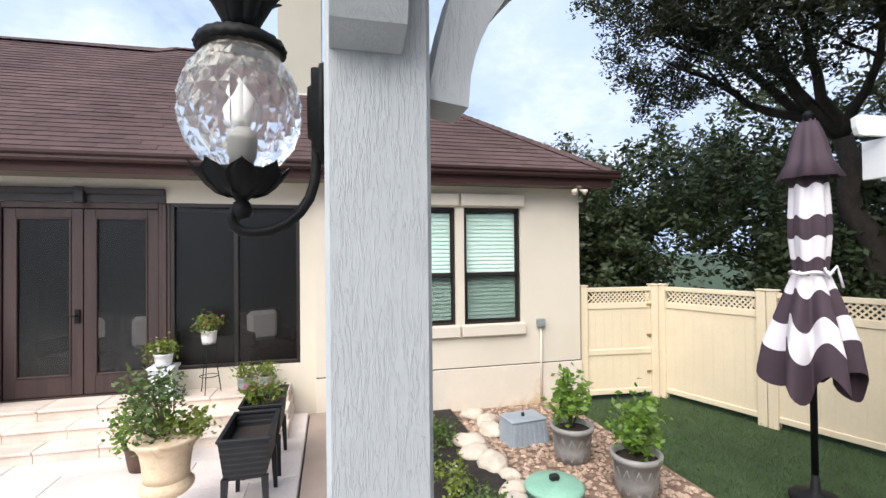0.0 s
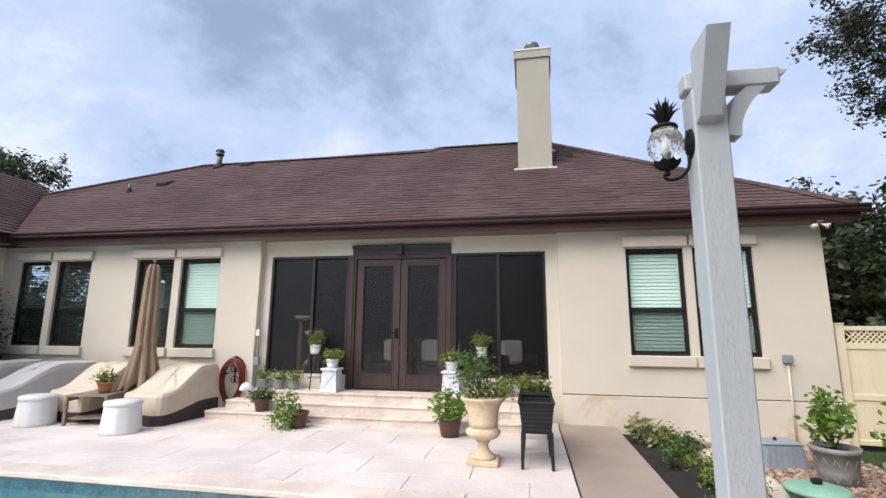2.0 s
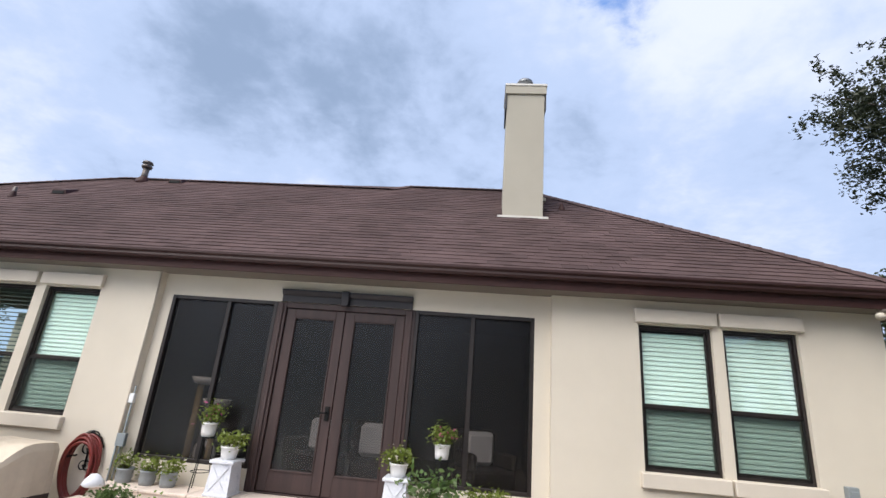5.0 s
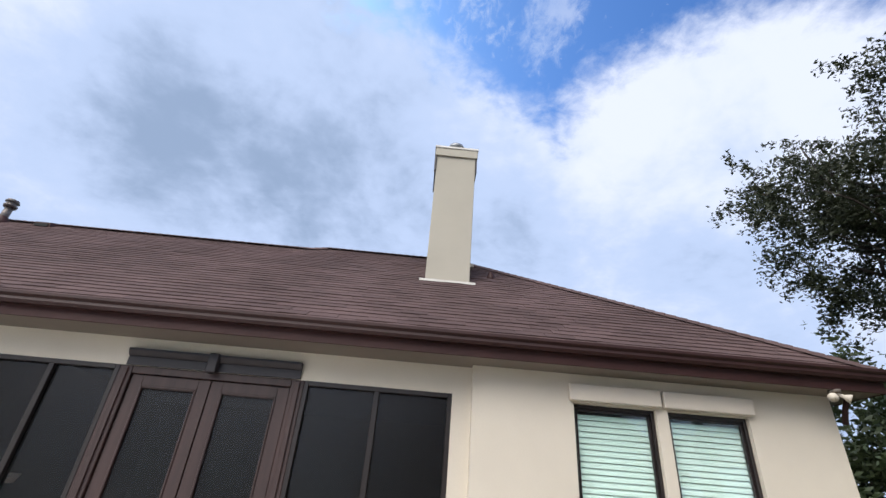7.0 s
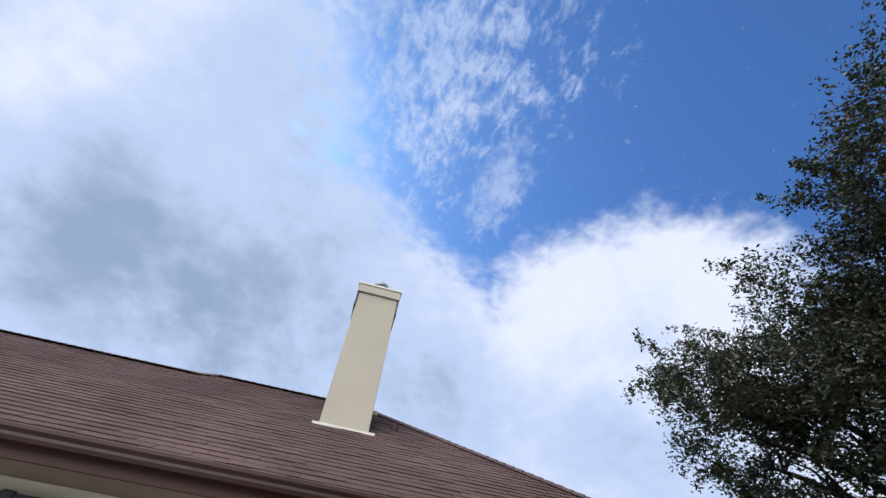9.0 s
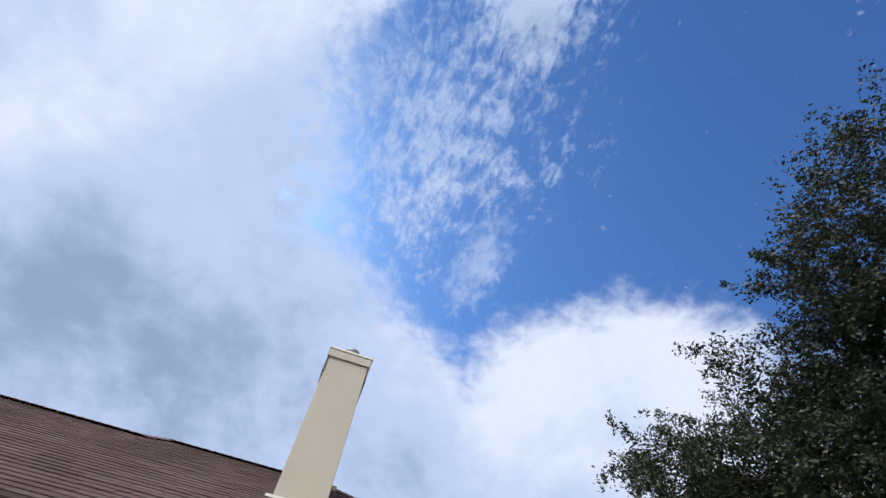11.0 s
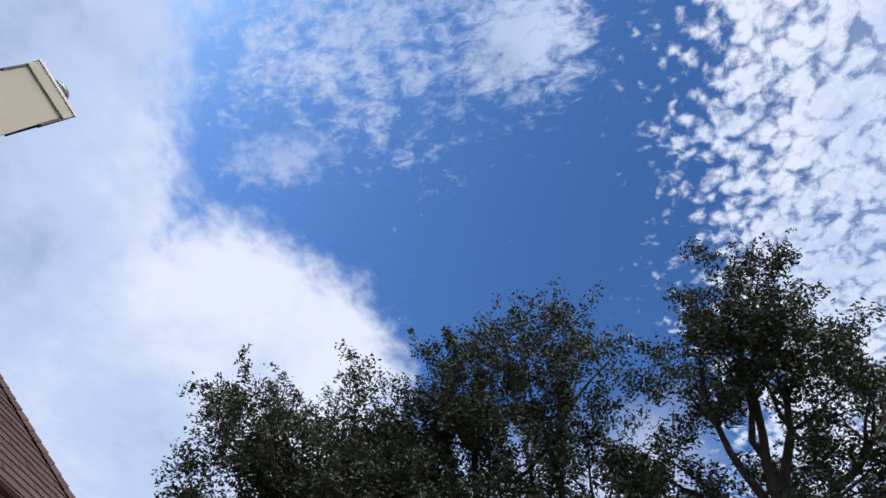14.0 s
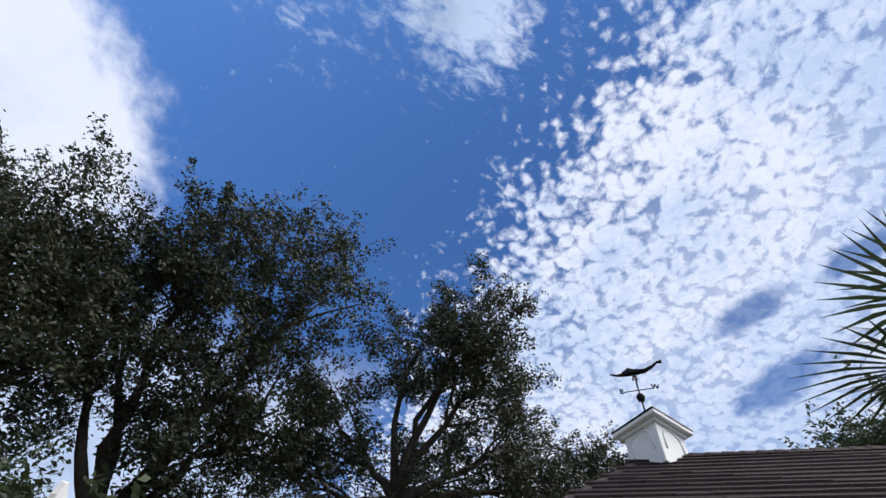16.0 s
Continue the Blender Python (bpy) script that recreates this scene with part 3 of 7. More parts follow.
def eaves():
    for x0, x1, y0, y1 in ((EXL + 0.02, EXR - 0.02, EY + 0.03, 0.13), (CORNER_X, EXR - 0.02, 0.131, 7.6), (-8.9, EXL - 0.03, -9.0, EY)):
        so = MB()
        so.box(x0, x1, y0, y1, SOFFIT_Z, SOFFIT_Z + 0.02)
        structure("soffit", so, SOFFIT_SHADED, "painted soffit under the eaves, shade put into its colour", "soffit")
    for x0, x1, y0, y1 in ((EXL, EXR, EY, EY + 0.025), (EXR - 0.025, EXR, EY + 0.026, 8.0), (EXL - 0.025, EXL, -9.0, EY - 0.12)):
        fa = MB()
        fa.box(x0, x1, y0, y1, SOFFIT_Z - 0.005, EZ - 0.01, 0.003)
        structure("fascia", fa, FASCIA, "dark red-brown painted fascia board", "fascia")
    gu = MB()
    prof = [(0.0, 0.0), (-0.07, 0.0), (-0.09, 0.03), (-0.085, 0.06), (-0.115, 0.085), (-0.115, 0.115), (-0.105, 0.115), (-0.10, 0.092), (0.0, 0.03)]
    n = len(prof)
    vs = [(x, EY - 0.002 + py, EZ - 0.125 + pz) for x in (EXL, EXR + 0.1) for py, pz in prof]
    gu.add(vs, [(i, (i + 1) % n, n + (i + 1) % n, n + i) for i in range(n)] + [tuple(range(n)), tuple(range(2 * n - 1, n - 1, -1))])
    structure("gutter", gu, GUTTER, "brown metal eaves gutter", "gutter")
    dr = MB()
    dr.box(EXL, EXR, EY - 0.05, EY + 0.05, EZ - 0.005, EZ + 0.006)
    structure("drip_edge", dr, GUTTER, "brown metal drip edge under the first shingles", "trim")


eaves()

# ---------------------------------------------------------------- windows


def window_unit(i, x0, x1, open_blind):
    """A dark double-hung window with blinds behind the glass."""
    w = thing(f"window_{i}", "dark bronze double-hung window with white blinds behind the glass" if not open_blind else "dark bronze double-hung window with open dark blinds", "window", (x0, 0.0, WZ0))
    tagged(w, kind="structure")
    W, H = x1 - x0, WZ1 - WZ0
    mid = H * 0.425
    f = MB()
    t, y0, y1 = 0.035, 0.055, 0.13
    f.box(0, t, y0, y1, 0, H, 0.004)
    f.box(W - t, W, y0, y1, 0, H, 0.004)
    f.box(t, W - t, y0, y1, 0, t, 0.004)
    f.box(t, W - t, y0, y1, H - t, H, 0.004)
    part("window_frame", f, BRONZE, w)
    up = MB()
    s = 0.028
    for a, c, d, e in ((t, t + s, mid, H - t), (W - t - s, W - t, mid, H - t), (t, W - t, mid - 0.02, mid + 0.03), (t, W - t, H - t - s, H - t)):
        up.box(a, c, 0.085, 0.115, d, e, 0.003)
    part("upper_sash", up, BRONZE, w)
    lo = MB()
    for a, c, d, e in ((t, t + s, t, mid), (W - t - s, W - t, t, mid), (t, W - t, t, t + 0.04), (t, W - t, mid - 0.035, mid)):
        lo.box(a, c, 0.06, 0.084, d, e, 0.003)
    part("lower_sash", lo, BRONZE, w)
    for nm, z0, z1, y in (("upper_pane", mid + 0.03, H - t - s, 0.10), ("lower_pane", t + 0.04, mid - 0.035, 0.075)):
        g = MB()
        g.box(t + s, W - t - s, y, y + 0.004, z0, z1)
        o = part(nm, g, GLASS, w)
        o.visible_shadow = False
    sc = MB()
    sc.quad((t, 0.058, t), (W - t, 0.058, t), (W - t, 0.058, mid - 0.01), (t, 0.058, mid - 0.01))
    o = part("insect_screen", sc, SCREEN, w, "grey insect screen")
    o.visible_shadow = False
    # blind: one mesh shared by all slats
    blind = BLIND_DARK if open_blind else BLIND
    key = ("slat", round(W, 3), open_blind)
    if key not in SHARED:
        sl = MB()
        a, d = W - 0.09, 0.030
        sl.add([(0, -d, -0.004), (a, -d, -0.004), (a, 0, 0.002), (0, 0, 0.002), (a, d, -0.004), (0, d, -0.004)], [(0, 1, 2, 3), (3, 2, 4, 5)])
        SHARED[key] = sl.mesh("slat", blind)
    n = int((H - 0.03) / 0.060)
    for k in range(n):
        piece("slat", SHARED[key], w, pose(0.045, 0.150, 0.03 + k * 0.060, 20 if open_blind else 73, 0, 0))
    hr = MB()
    hr.box(0.04, W - 0.04, 0.132, 0.18, H - 0.05, H - 0.005, 0.004)
    part("headrail", hr, blind, w)
    # moulded head and sill of stucco, fixed to the wall
    hd = MB()
    hd.box(x0 - 0.055, x1 + 0.045, -0.075, -0.002, WZ1 + 0.02, WZ1 + 0.20, 0.008)
    tagged(part("window_head", hd, TRIM), "cream moulded stucco head over a window", "trim", kind="structure")
    si = MB()
    si.box(x0 - 0.055, x1 + 0.045, -0.075, 0.05, WZ0 - 0.17, WZ0 - 0.002, 0.01)
    tagged(part("window_sill", si, TRIM), "cream stucco window sill", "trim", kind="structure")


SHARED = {}
for i, (a, c) in enumerate(WINDOWS):
    window_unit(i + 1, a, c, i >= 3)

# ---------------------------------------------------------------- glazed doors


def garden_doors():
    d = thing("door_1", "closed pair of dark stained glazed wooden french doors", "door", (0, 0.12, 0.46))
    tagged(d, kind="structure")
    H = 2.38
    fr = MB()
    for s in (-1, 1):
        fr.box(s * 0.86, s * 1.0, 0.0, 0.14, 0, H + 0.08, 0.006)
        fr.box(s * 0.90, s * 0.96, -0.02, -0.002, 0, H + 0.06, 0.006)
    fr.box(-0.859, 0.859, 0.0, 0.14, H, H + 0.08, 0.006)
    fr.box(-0.859, 0.859, 0.0, 0.16, -0.03, 0.012, 0.004)
    part("door_frame", fr, DOOR_WOOD, d)
    for s in (-1, 1):
        a, c = (0.006, 0.852) if s > 0 else (-0.852, -0.006)
        lf = MB()
        st = 0.125
        lf.box(a, a + st, 0.03, 0.075, 0.02, H - 0.006, 0.004)
        lf.box(c - st, c, 0.03, 0.075, 0.02, H - 0.006, 0.004)
        lf.box(a + st, c - st, 0.03, 0.075, 0.02, 0.26, 0.004)
        lf.box(a + st, c - st, 0.03, 0.075, H - 0.12, H - 0.006, 0.004)
        leaf = part("door_leaf", lf, DOOR_WOOD, d)
        mo = MB()
        for w_, z_ in ((0.022, 0.0),):
            mo.box(a + st, a + st + w_, 0.018, 0.06, 0.26, H - 0.12, 0.005)
            mo.box(c - st - w_, c - st, 0.018, 0.06, 0.26, H - 0.12, 0.005)
            mo.box(a + st + w_, c - st - w_, 0.018, 0.06, 0.26, 0.26 + w_, 0.005)
            mo.box(a + st + w_, c - st - w_, 0.018, 0.06, H - 0.12 - w_, H - 0.12, 0.005)
        part("glazing_bead", mo, DOOR_WOOD, leaf)
        g = MB()
        g.box(a + st, c - st, 0.048, 0.054, 0.26, H - 0.12)
        o = part("pane", g, GLASS_DARK, leaf)
        o.visible_shadow = False
    hd = MB()
    hd.box(-0.09, -0.03, 0.005, 0.03, 0.92, 1.10, 0.006)
    hd.tube([(-0.06, 0.004, 1.02), (-0.06, -0.05, 1.02), (-0.15, -0.055, 1.02)], 0.011, 8)
    part("door_handle", hd, BLACK_IRON, d, "black lever handle")
    cr = MB()
    prof = [(0, 0.0), (-0.03, 0.0), (-0.03, 0.09), (-0.05, 0.10), (-0.085, 0.145), (-0.085, 0.17), (0, 0.17)]
    n = len(prof)
    vs = [(x, 0.0 + py, H + 0.082 + pz) for x in (-0.93, 0.95) for py, pz in prof]
    cr.add(vs, [(i, (i + 1) % n, n + (i + 1) % n, n + i) for i in range(n)] + [tuple(range(n)), tuple(range(2 * n - 1, n - 1, -1))])
    cr.box(-0.055, 0.055, -0.105, -0.001, H + 0.06, H + 0.265, 0.01)
    part("crown_moulding", cr, GREYWOOD, d, "charcoal crown moulding with a keystone")


garden_doors()


def sidelight(i, x0, x1, mull):
    w = thing(f"window_{i}", "tall dark bronze fixed window beside the doors", "window", (0, 0.12, 0))
    tagged(w, kind="structure")
    z0, z1, t = 0.72, 2.92, 0.05
    f = MB()
    f.box(x0, x0 + t, 0.0, 0.10, z0, z1, 0.005)
    f.box(x1 - t, x1, 0.0, 0.10, z0, z1, 0.005)
    f.box(x0 + t, x1 - t, 0.0, 0.10, z0, z0 + t, 0.005)
    f.box(x0 + t, x1 - t, 0.0, 0.10, z1 - t, z1, 0.005)
    f.box(mull - 0.03, mull + 0.03, 0.0, 0.10, z0 + t, z1 - t, 0.005)
    part("window_frame", f, BRONZE, w)
    for a, c in ((x0 + t, mull - 0.03), (mull + 0.03, x1 - t)):
        g = MB()
        g.box(a, c, 0.045, 0.05, z0 + t, z1 - t)
        o = part("pane", g, GLASS_DARK, w)
        o.visible_shadow = False


sidelight(7, -2.60, -1.0, -1.72)
sidelight(8, 1.0, 2.63, 1.80)

# ---------------------------------------------------------------- steps


def steps():
    for k in range(3):
        z1 = ZD + 0.1367 * (k + 1)
        y0 = -0.88 + 0.28 * k
        z0 = z1 - 0.1367
        core = MB()
        core.box(-3.05 + 0.18 * k, 2.55 - 0.02 * k, y0 + 0.01, 0.118, z0 - 0.02, z1 - 0.03)
        st = structure("step", core, JOINT, "cream stone garden step before the doors", "step")
        rng = random.Random(k)
        x, end = -3.05 + 0.18 * k, 2.55 - 0.02 * k
        while x < end - 0.05:
            w = min(0.61, end - x)
            m = MB()
            m.box(x + 0.003, x + w - 0.003, y0 - 0.025, (y0 + 0.295 if k < 2 else 0.11), z1 - 0.035, z1 - 0.001 + rng.uniform(-0.001, 0.001), 0.008)
            o = part("tread_slab", m, STEPSTONE, st)
            m = MB()
            m.box(x + 0.003, x + w - 0.003, y0, y0 + 0.012, z0, z1 - 0.037, 0.002)
            o = part("riser_tile", m, STEPSTONE, st)
            x += w


steps()


def chimney():
    c = thing("chimney", "tall cream stucco chimney with a pale cap", "chimney", (2.55, 2.15, 4.8))
    b = MB()
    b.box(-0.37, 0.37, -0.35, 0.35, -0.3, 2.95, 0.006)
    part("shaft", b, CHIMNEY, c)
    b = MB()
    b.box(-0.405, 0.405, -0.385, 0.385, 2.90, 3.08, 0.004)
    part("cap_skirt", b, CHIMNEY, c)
    b = MB()
    b.box(-0.42, 0.42, -0.40, 0.40, 3.08, 3.13, 0.006)
    part("cap", b, CAP_WHITE, c, "pale metal chimney cap")
    b = MB()
    for s in (-1, 1):
        b = MB()
        b.box(s * 0.372, s * 0.40, -0.37, 0.37, 2.55, 2.899, 0.003)
        part("side_skirt", b, GREYWOOD, c)
    b = MB()
    b.lathe([(0.16, 0), (0.16, 0.24), (0.175, 0.24), (0.175, 0.28), (0.16, 0.32), (0.10, 0.36), (0.02, 0.375)], 20, (0, 0, 3.13))
    part("flue_cowl", b, material("grey_flue_metal", (0.25, 0.26, 0.27), 0.4, 0.2, 5, 60, 0.1, metal=0.6), c, "grey metal flue cowl", True)
    b = MB()
    y = -0.36
    b.box(-0.46, 0.46, y - 0.09, y, (rz(2.15 - 0.40) - 4.8) - 0.02, (rz(2.15 - 0.40) - 4.8) + 0.02)
    part("flashing", b, CAP_WHITE, c, "pale metal flashing")
    b = MB()
    b.box(0.36, 0.46, -0.05, 0.05, 0.72, 0.80, 0.01)
    part("bracket", b, CHIMNEY, c)


chimney()

# ---------------------------------------------------------------- arbour post with its lantern
LX, LY, LZ = 2.932, -5.956, 2.397      # middle of the lantern glass
LS = 0.860                         # size of lantern and post against a small lantern of 17 cm glass
PX0, PX1 = LX + 0.125 * LS, LX + 0.285 * LS              # post faces


def arbour():
    a = thing("arbour", "blue-grey painted rough timber arbour post with curved braces", "arbour", (PX0, LY, ZD))
    inv = Matrix.Translation((-PX0, -LY, -ZD))

    def add(name, mb):
        mb.v = [tuple(inv @ Vector(p)) for p in mb.v]
        part(name, mb, POST_PAINT, a)

    def at(x, y, z):
        return (PX0 + x * LS, LY + y * LS, LZ + z * LS)

    b = MB()
    b.box(PX0, PX1, LY - 0.075 * LS, LY + 0.085 * LS, ZD - 0.02, LZ + 0.275 * LS, 0.006)
    add("post", b)
    b = MB()   # thick corbel block under the beam, in front of the post
    b.add([at(x, y, z) for x, y, z in ((0.008, -0.13, 0.095), (0.115, -0.13, 0.095), (0.115, -0.076, 0.075), (0.008, -0.076, 0.075),
                                       (0.008, -0.31, 0.475), (0.115, -0.31, 0.475), (0.115, -0.076, 0.475), (0.008, -0.076, 0.475),
                                       (0.008, -0.15, 0.135), (0.115, -0.15, 0.135))],
          [(0, 1, 2, 3), (0, 8, 9, 1), (8, 4, 5, 9), (4, 7, 6, 5), (0, 3, 7, 4, 8), (1, 9, 5, 6, 2), (3, 2, 6, 7)])
    add("front_brace", b)
    b = MB()   # curved brace to the side
    n = 14
    outer, inner = [], []
    for k in range(n + 1):
        q_ = k / n
        inner.append((0.16 + 0.070 + 0.24 * q_ ** 1.5, 0.012 + 0.34 * q_ ** 0.7))
        outer.append((0.16 + 0.24 * q_, 0.022 + 0.20 * q_ ** 0.85 + 0.15 * min(1.0, q_ * 5)))
    vs = [at(x, y, z) for y in (-0.045, 0.05) for row in (outer, inner) for x, z in row]
    m = n + 1
    fs = []
    for k in range(n):
        fs += [(k, k + 1, m + k + 1, m + k), (2 * m + k, 3 * m + k, 3 * m + k + 1, 2 * m + k + 1), (k, 2 * m + k, 2 * m + k + 1, k + 1), (m + k, m + k + 1, 3 * m + k + 1, 3 * m + k)]
    fs += [(0, m, 3 * m, 2 * m), (n, 2 * m + n, 3 * m + n, m + n)]
    b.add(vs, fs)
    add("side_brace", b)
    b = MB()
    b.box(PX0 - 0.02, PX1 + 0.27 * LS, LY - 0.055 * LS, LY + 0.06 * LS, LZ + 0.277 * LS, LZ + 0.375 * LS, 0.008)
    add("beam", b)


def lantern():
    g = thing("wall_lantern", "black iron pineapple wall lantern with faceted clear glass", "lantern", (LX, LY, LZ))
    g.matrix_basis = Matrix.Translation((LX, LY, LZ)) @ Matrix.Scale(LS, 4)
    # faceted glass: rows of raised diamond points
    R, Hh = 0.086, 0.102
    b = MB()
    rows, n = 9, 16

    def prof(v):
        return R * (1 - abs(v) ** 2.6 * 0.62) * (1.0 - 0.04 * v)

    grid = []
    for i in range(rows + 1):
        v = -1 + 2 * i / rows
        off = 0.5 * (i % 2)
        grid.append([(prof(v) * math.cos(2 * math.pi * (k + off) / n), prof(v) * math.sin(2 * math.pi * (k + off) / n), v * Hh) for k in range(n)])
    for i in range(rows - 1):
        for k in range(n):
            o = i % 2
            a, c = grid[i][k], grid[i + 2][k]
            l, r = grid[i + 1][(k + o - 1) % n], grid[i + 1][(k + o) % n]
            mid = [sum(p[j] for p in (a, c, l, r)) / 4 for j in range(3)]
            s = 1.075
            m = (mid[0] * s, mid[1] * s, mid[2])
            b.add((a, r, c, l, m), ((0, 1, 4), (1, 2, 4), (2, 3, 4), (3, 0, 4)))
    gm = bpy.data.materials.new("faceted_clear_glass")
    gm.use_nodes = True
    p = gm.node_tree.nodes["Principled BSDF"]
    p.inputs["Base Color"].default_value = (0.97, 0.98, 0.99, 1)
    p.inputs["Roughness"].default_value = 0.16
    p.inputs["Transmission Weight"].default_value = 0.93
    p.inputs["IOR"].default_value = 1.22
    gl = part("glass_globe", b, gm, g, "faceted clear glass")
    gl.visible_shadow = False
    # crown rim
    b = MB()
    b.lathe([(0.055, 0.088), (0.062, 0.086), (0.066, 0.094), (0.060, 0.106), (0.048, 0.112), (0.020, 0.118), (0.018, 0.13)], 48, (0, 0, 0),
            lambda t, r, z: r * (1 + 0.045 * math.cos(22 * t)) if r > 0.05 else r)
    part("crown_rim", b, BLACK_IRON, g, "", True)
    # pineapple leaves on top
    for ring, (n, tilt, L) in enumerate(((7, 0.85, 0.11), (6, 0.5, 0.13), (5, 0.2, 0.15))):
        for k in range(n):
            t = 2 * math.pi * (k + 0.5 * ring) / n
            b = MB()
            pts, rad = [], []
            for j in range(7):
                s = j / 6
                out = 0.016 + tilt * 0.055 * s * s * 1.5
                pts.append((out * math.cos(t), out * math.sin(t), 0.118 + L * s * (1 - 0.25 * tilt * s)))
                rad.append(0.0012 + 0.013 * math.sin(math.pi * min(1, s * 0.85 + 0.18)) ** 1.2)
            b.tube(pts, rad, 6)
            part("top_leaf", b, BLACK_IRON, g, "", True)
    # leaf cup below, with pointed leaf tips that stand off the glass
    b = MB()
    b.lathe([(0.012, -0.136), (0.030, -0.130), (0.047, -0.116), (0.057, -0.100), (0.055, -0.097), (0.045, -0.110), (0.01, -0.120)], 48, (0, 0, 0),
            lambda t, r, z: r * (1 + 0.05 * abs(math.cos(6 * t))) if r > 0.03 else r)
    part("leaf_cup", b, BLACK_IRON, g, "", True)
    prof = [(0.020, -0.134), (0.036, -0.128), (0.050, -0.116), (0.060, -0.103), (0.066, -0.094), (0.071, -0.086)]
    wide = [0.3, 0.8, 1.0, 0.95, 0.6, 0.05]
    for k in range(9):
        b = MB()
        vs = []
        for (r, z), w in zip(prof, wide):
            for j in range(9):
                u = -1 + j / 4
                a = radians(40 * k) + u * w * radians(22)
                rr = r + 0.0035 * (1 - abs(u)) + 0.0016 * math.cos(u * 12.6)
                vs.append((rr * math.cos(a), rr * math.sin(a), z - 0.004 * abs(u)))
        b.add(vs, [(i * 9 + j, i * 9 + j + 1, i * 9 + j + 10, i * 9 + j + 9) for i in range(5) for j in range(8)])
        part("cup_leaf", b, BLACK_IRON, g, "", True)
    b = MB()
    b.lathe([(0.003, -0.172), (0.012, -0.169), (0.0165, -0.158), (0.013, -0.147), (0.009, -0.143), (0.013, -0.139), (0.013, -0.130)], 20)
    part("finial", b, BLACK_IRON, g, "", True)
    # scrolled arm to the back plate
    b = MB()
    arm = [(0.004, 0, -0.150), (-0.008, 0, -0.153), (-0.016, 0, -0.166), (-0.013, 0, -0.181), (-0.001, 0, -0.190), (0.018, 0, -0.193), (0.042, 0, -0.189), (0.066, 0, -0.178), (0.086, 0, -0.160), (0.101, 0, -0.137), (0.109, 0, -0.110), (0.112, 0, -0.075), (0.112, 0, 0.072)]
    b.tube(arm, [0.006, 0.007, 0.008] + [0.0085] * 10, 10)
    part("arm", b, BLACK_IRON, g, "", True)
    b = MB()
    b.lathe([(0.0, 0.026), (0.030, 0.026), (0.034, 0.019), (0.046, 0.018), (0.050, 0.010), (0.058, 0.008), (0.060, 0.0)][::-1], 48, (0, 0, 0),
            lambda t, r, z: r * (1 + 0.03 * math.cos(30 * t)) if 0.045 < r < 0.055 else r)
    me = b.mesh("back_plate", BLACK_IRON, True)
    o = new("back_plate", me)
    o.parent = g
    o.matrix_basis = Matrix.Translation((0.125, 0, 0.0)) @ Matrix.Rotation(radians(-90), 4, "Y") @ Matrix.Diagonal((1.35, 1.0, 1.0, 1))
    for z in (-0.035, 0.035):
        b = MB()
        b.tube([(0.112, 0, z), (0.124, 0, z)], 0.008, 8)
        part("stud", b, BLACK_IRON, g, "", True)
    b = MB()
    b.lathe([(0.018, -0.10), (0.018, -0.05), (0.022, -0.045), (0.020, -0.035), (0.012, -0.03)], 16)
    part("lamp_holder", b, material("grey_lamp_holder", (0.20, 0.20, 0.19), 0.6, 0.1, 5, 50, 0), g, "", True)
    b = MB()
    b.lathe([(0.012, -0.03), (0.017, -0.015), (0.018, 0.0), (0.014, 0.02), (0.007, 0.038), (0.001, 0.046)], 16)
    part("bulb", b, material("frosted_bulb", (0.50, 0.50, 0.49), 0.3, 0.02, 5, 50, 0), g, "white candle bulb", True)


arbour()
lantern()

# ---------------------------------------------------------------- oaks


def limb_points(a, b, sag, rng, n=8):
    a, b = Vector(a), Vector(b)
    side = Vector((rng.uniform(-1, 1), rng.uniform(-1, 1), rng.uniform(-0.3, 0.8))) * sag * (b - a).length
    out = []
    for k in range(n + 1):
        s = k / n
        j = Vector((rng.uniform(-1, 1), rng.uniform(-1, 1), rng.uniform(-1, 1))) * 0.035 * (b - a).length * math.sin(math.pi * s)
        out.append(a.lerp(b, s) + side * math.sin(math.pi * s) + j)
    return out


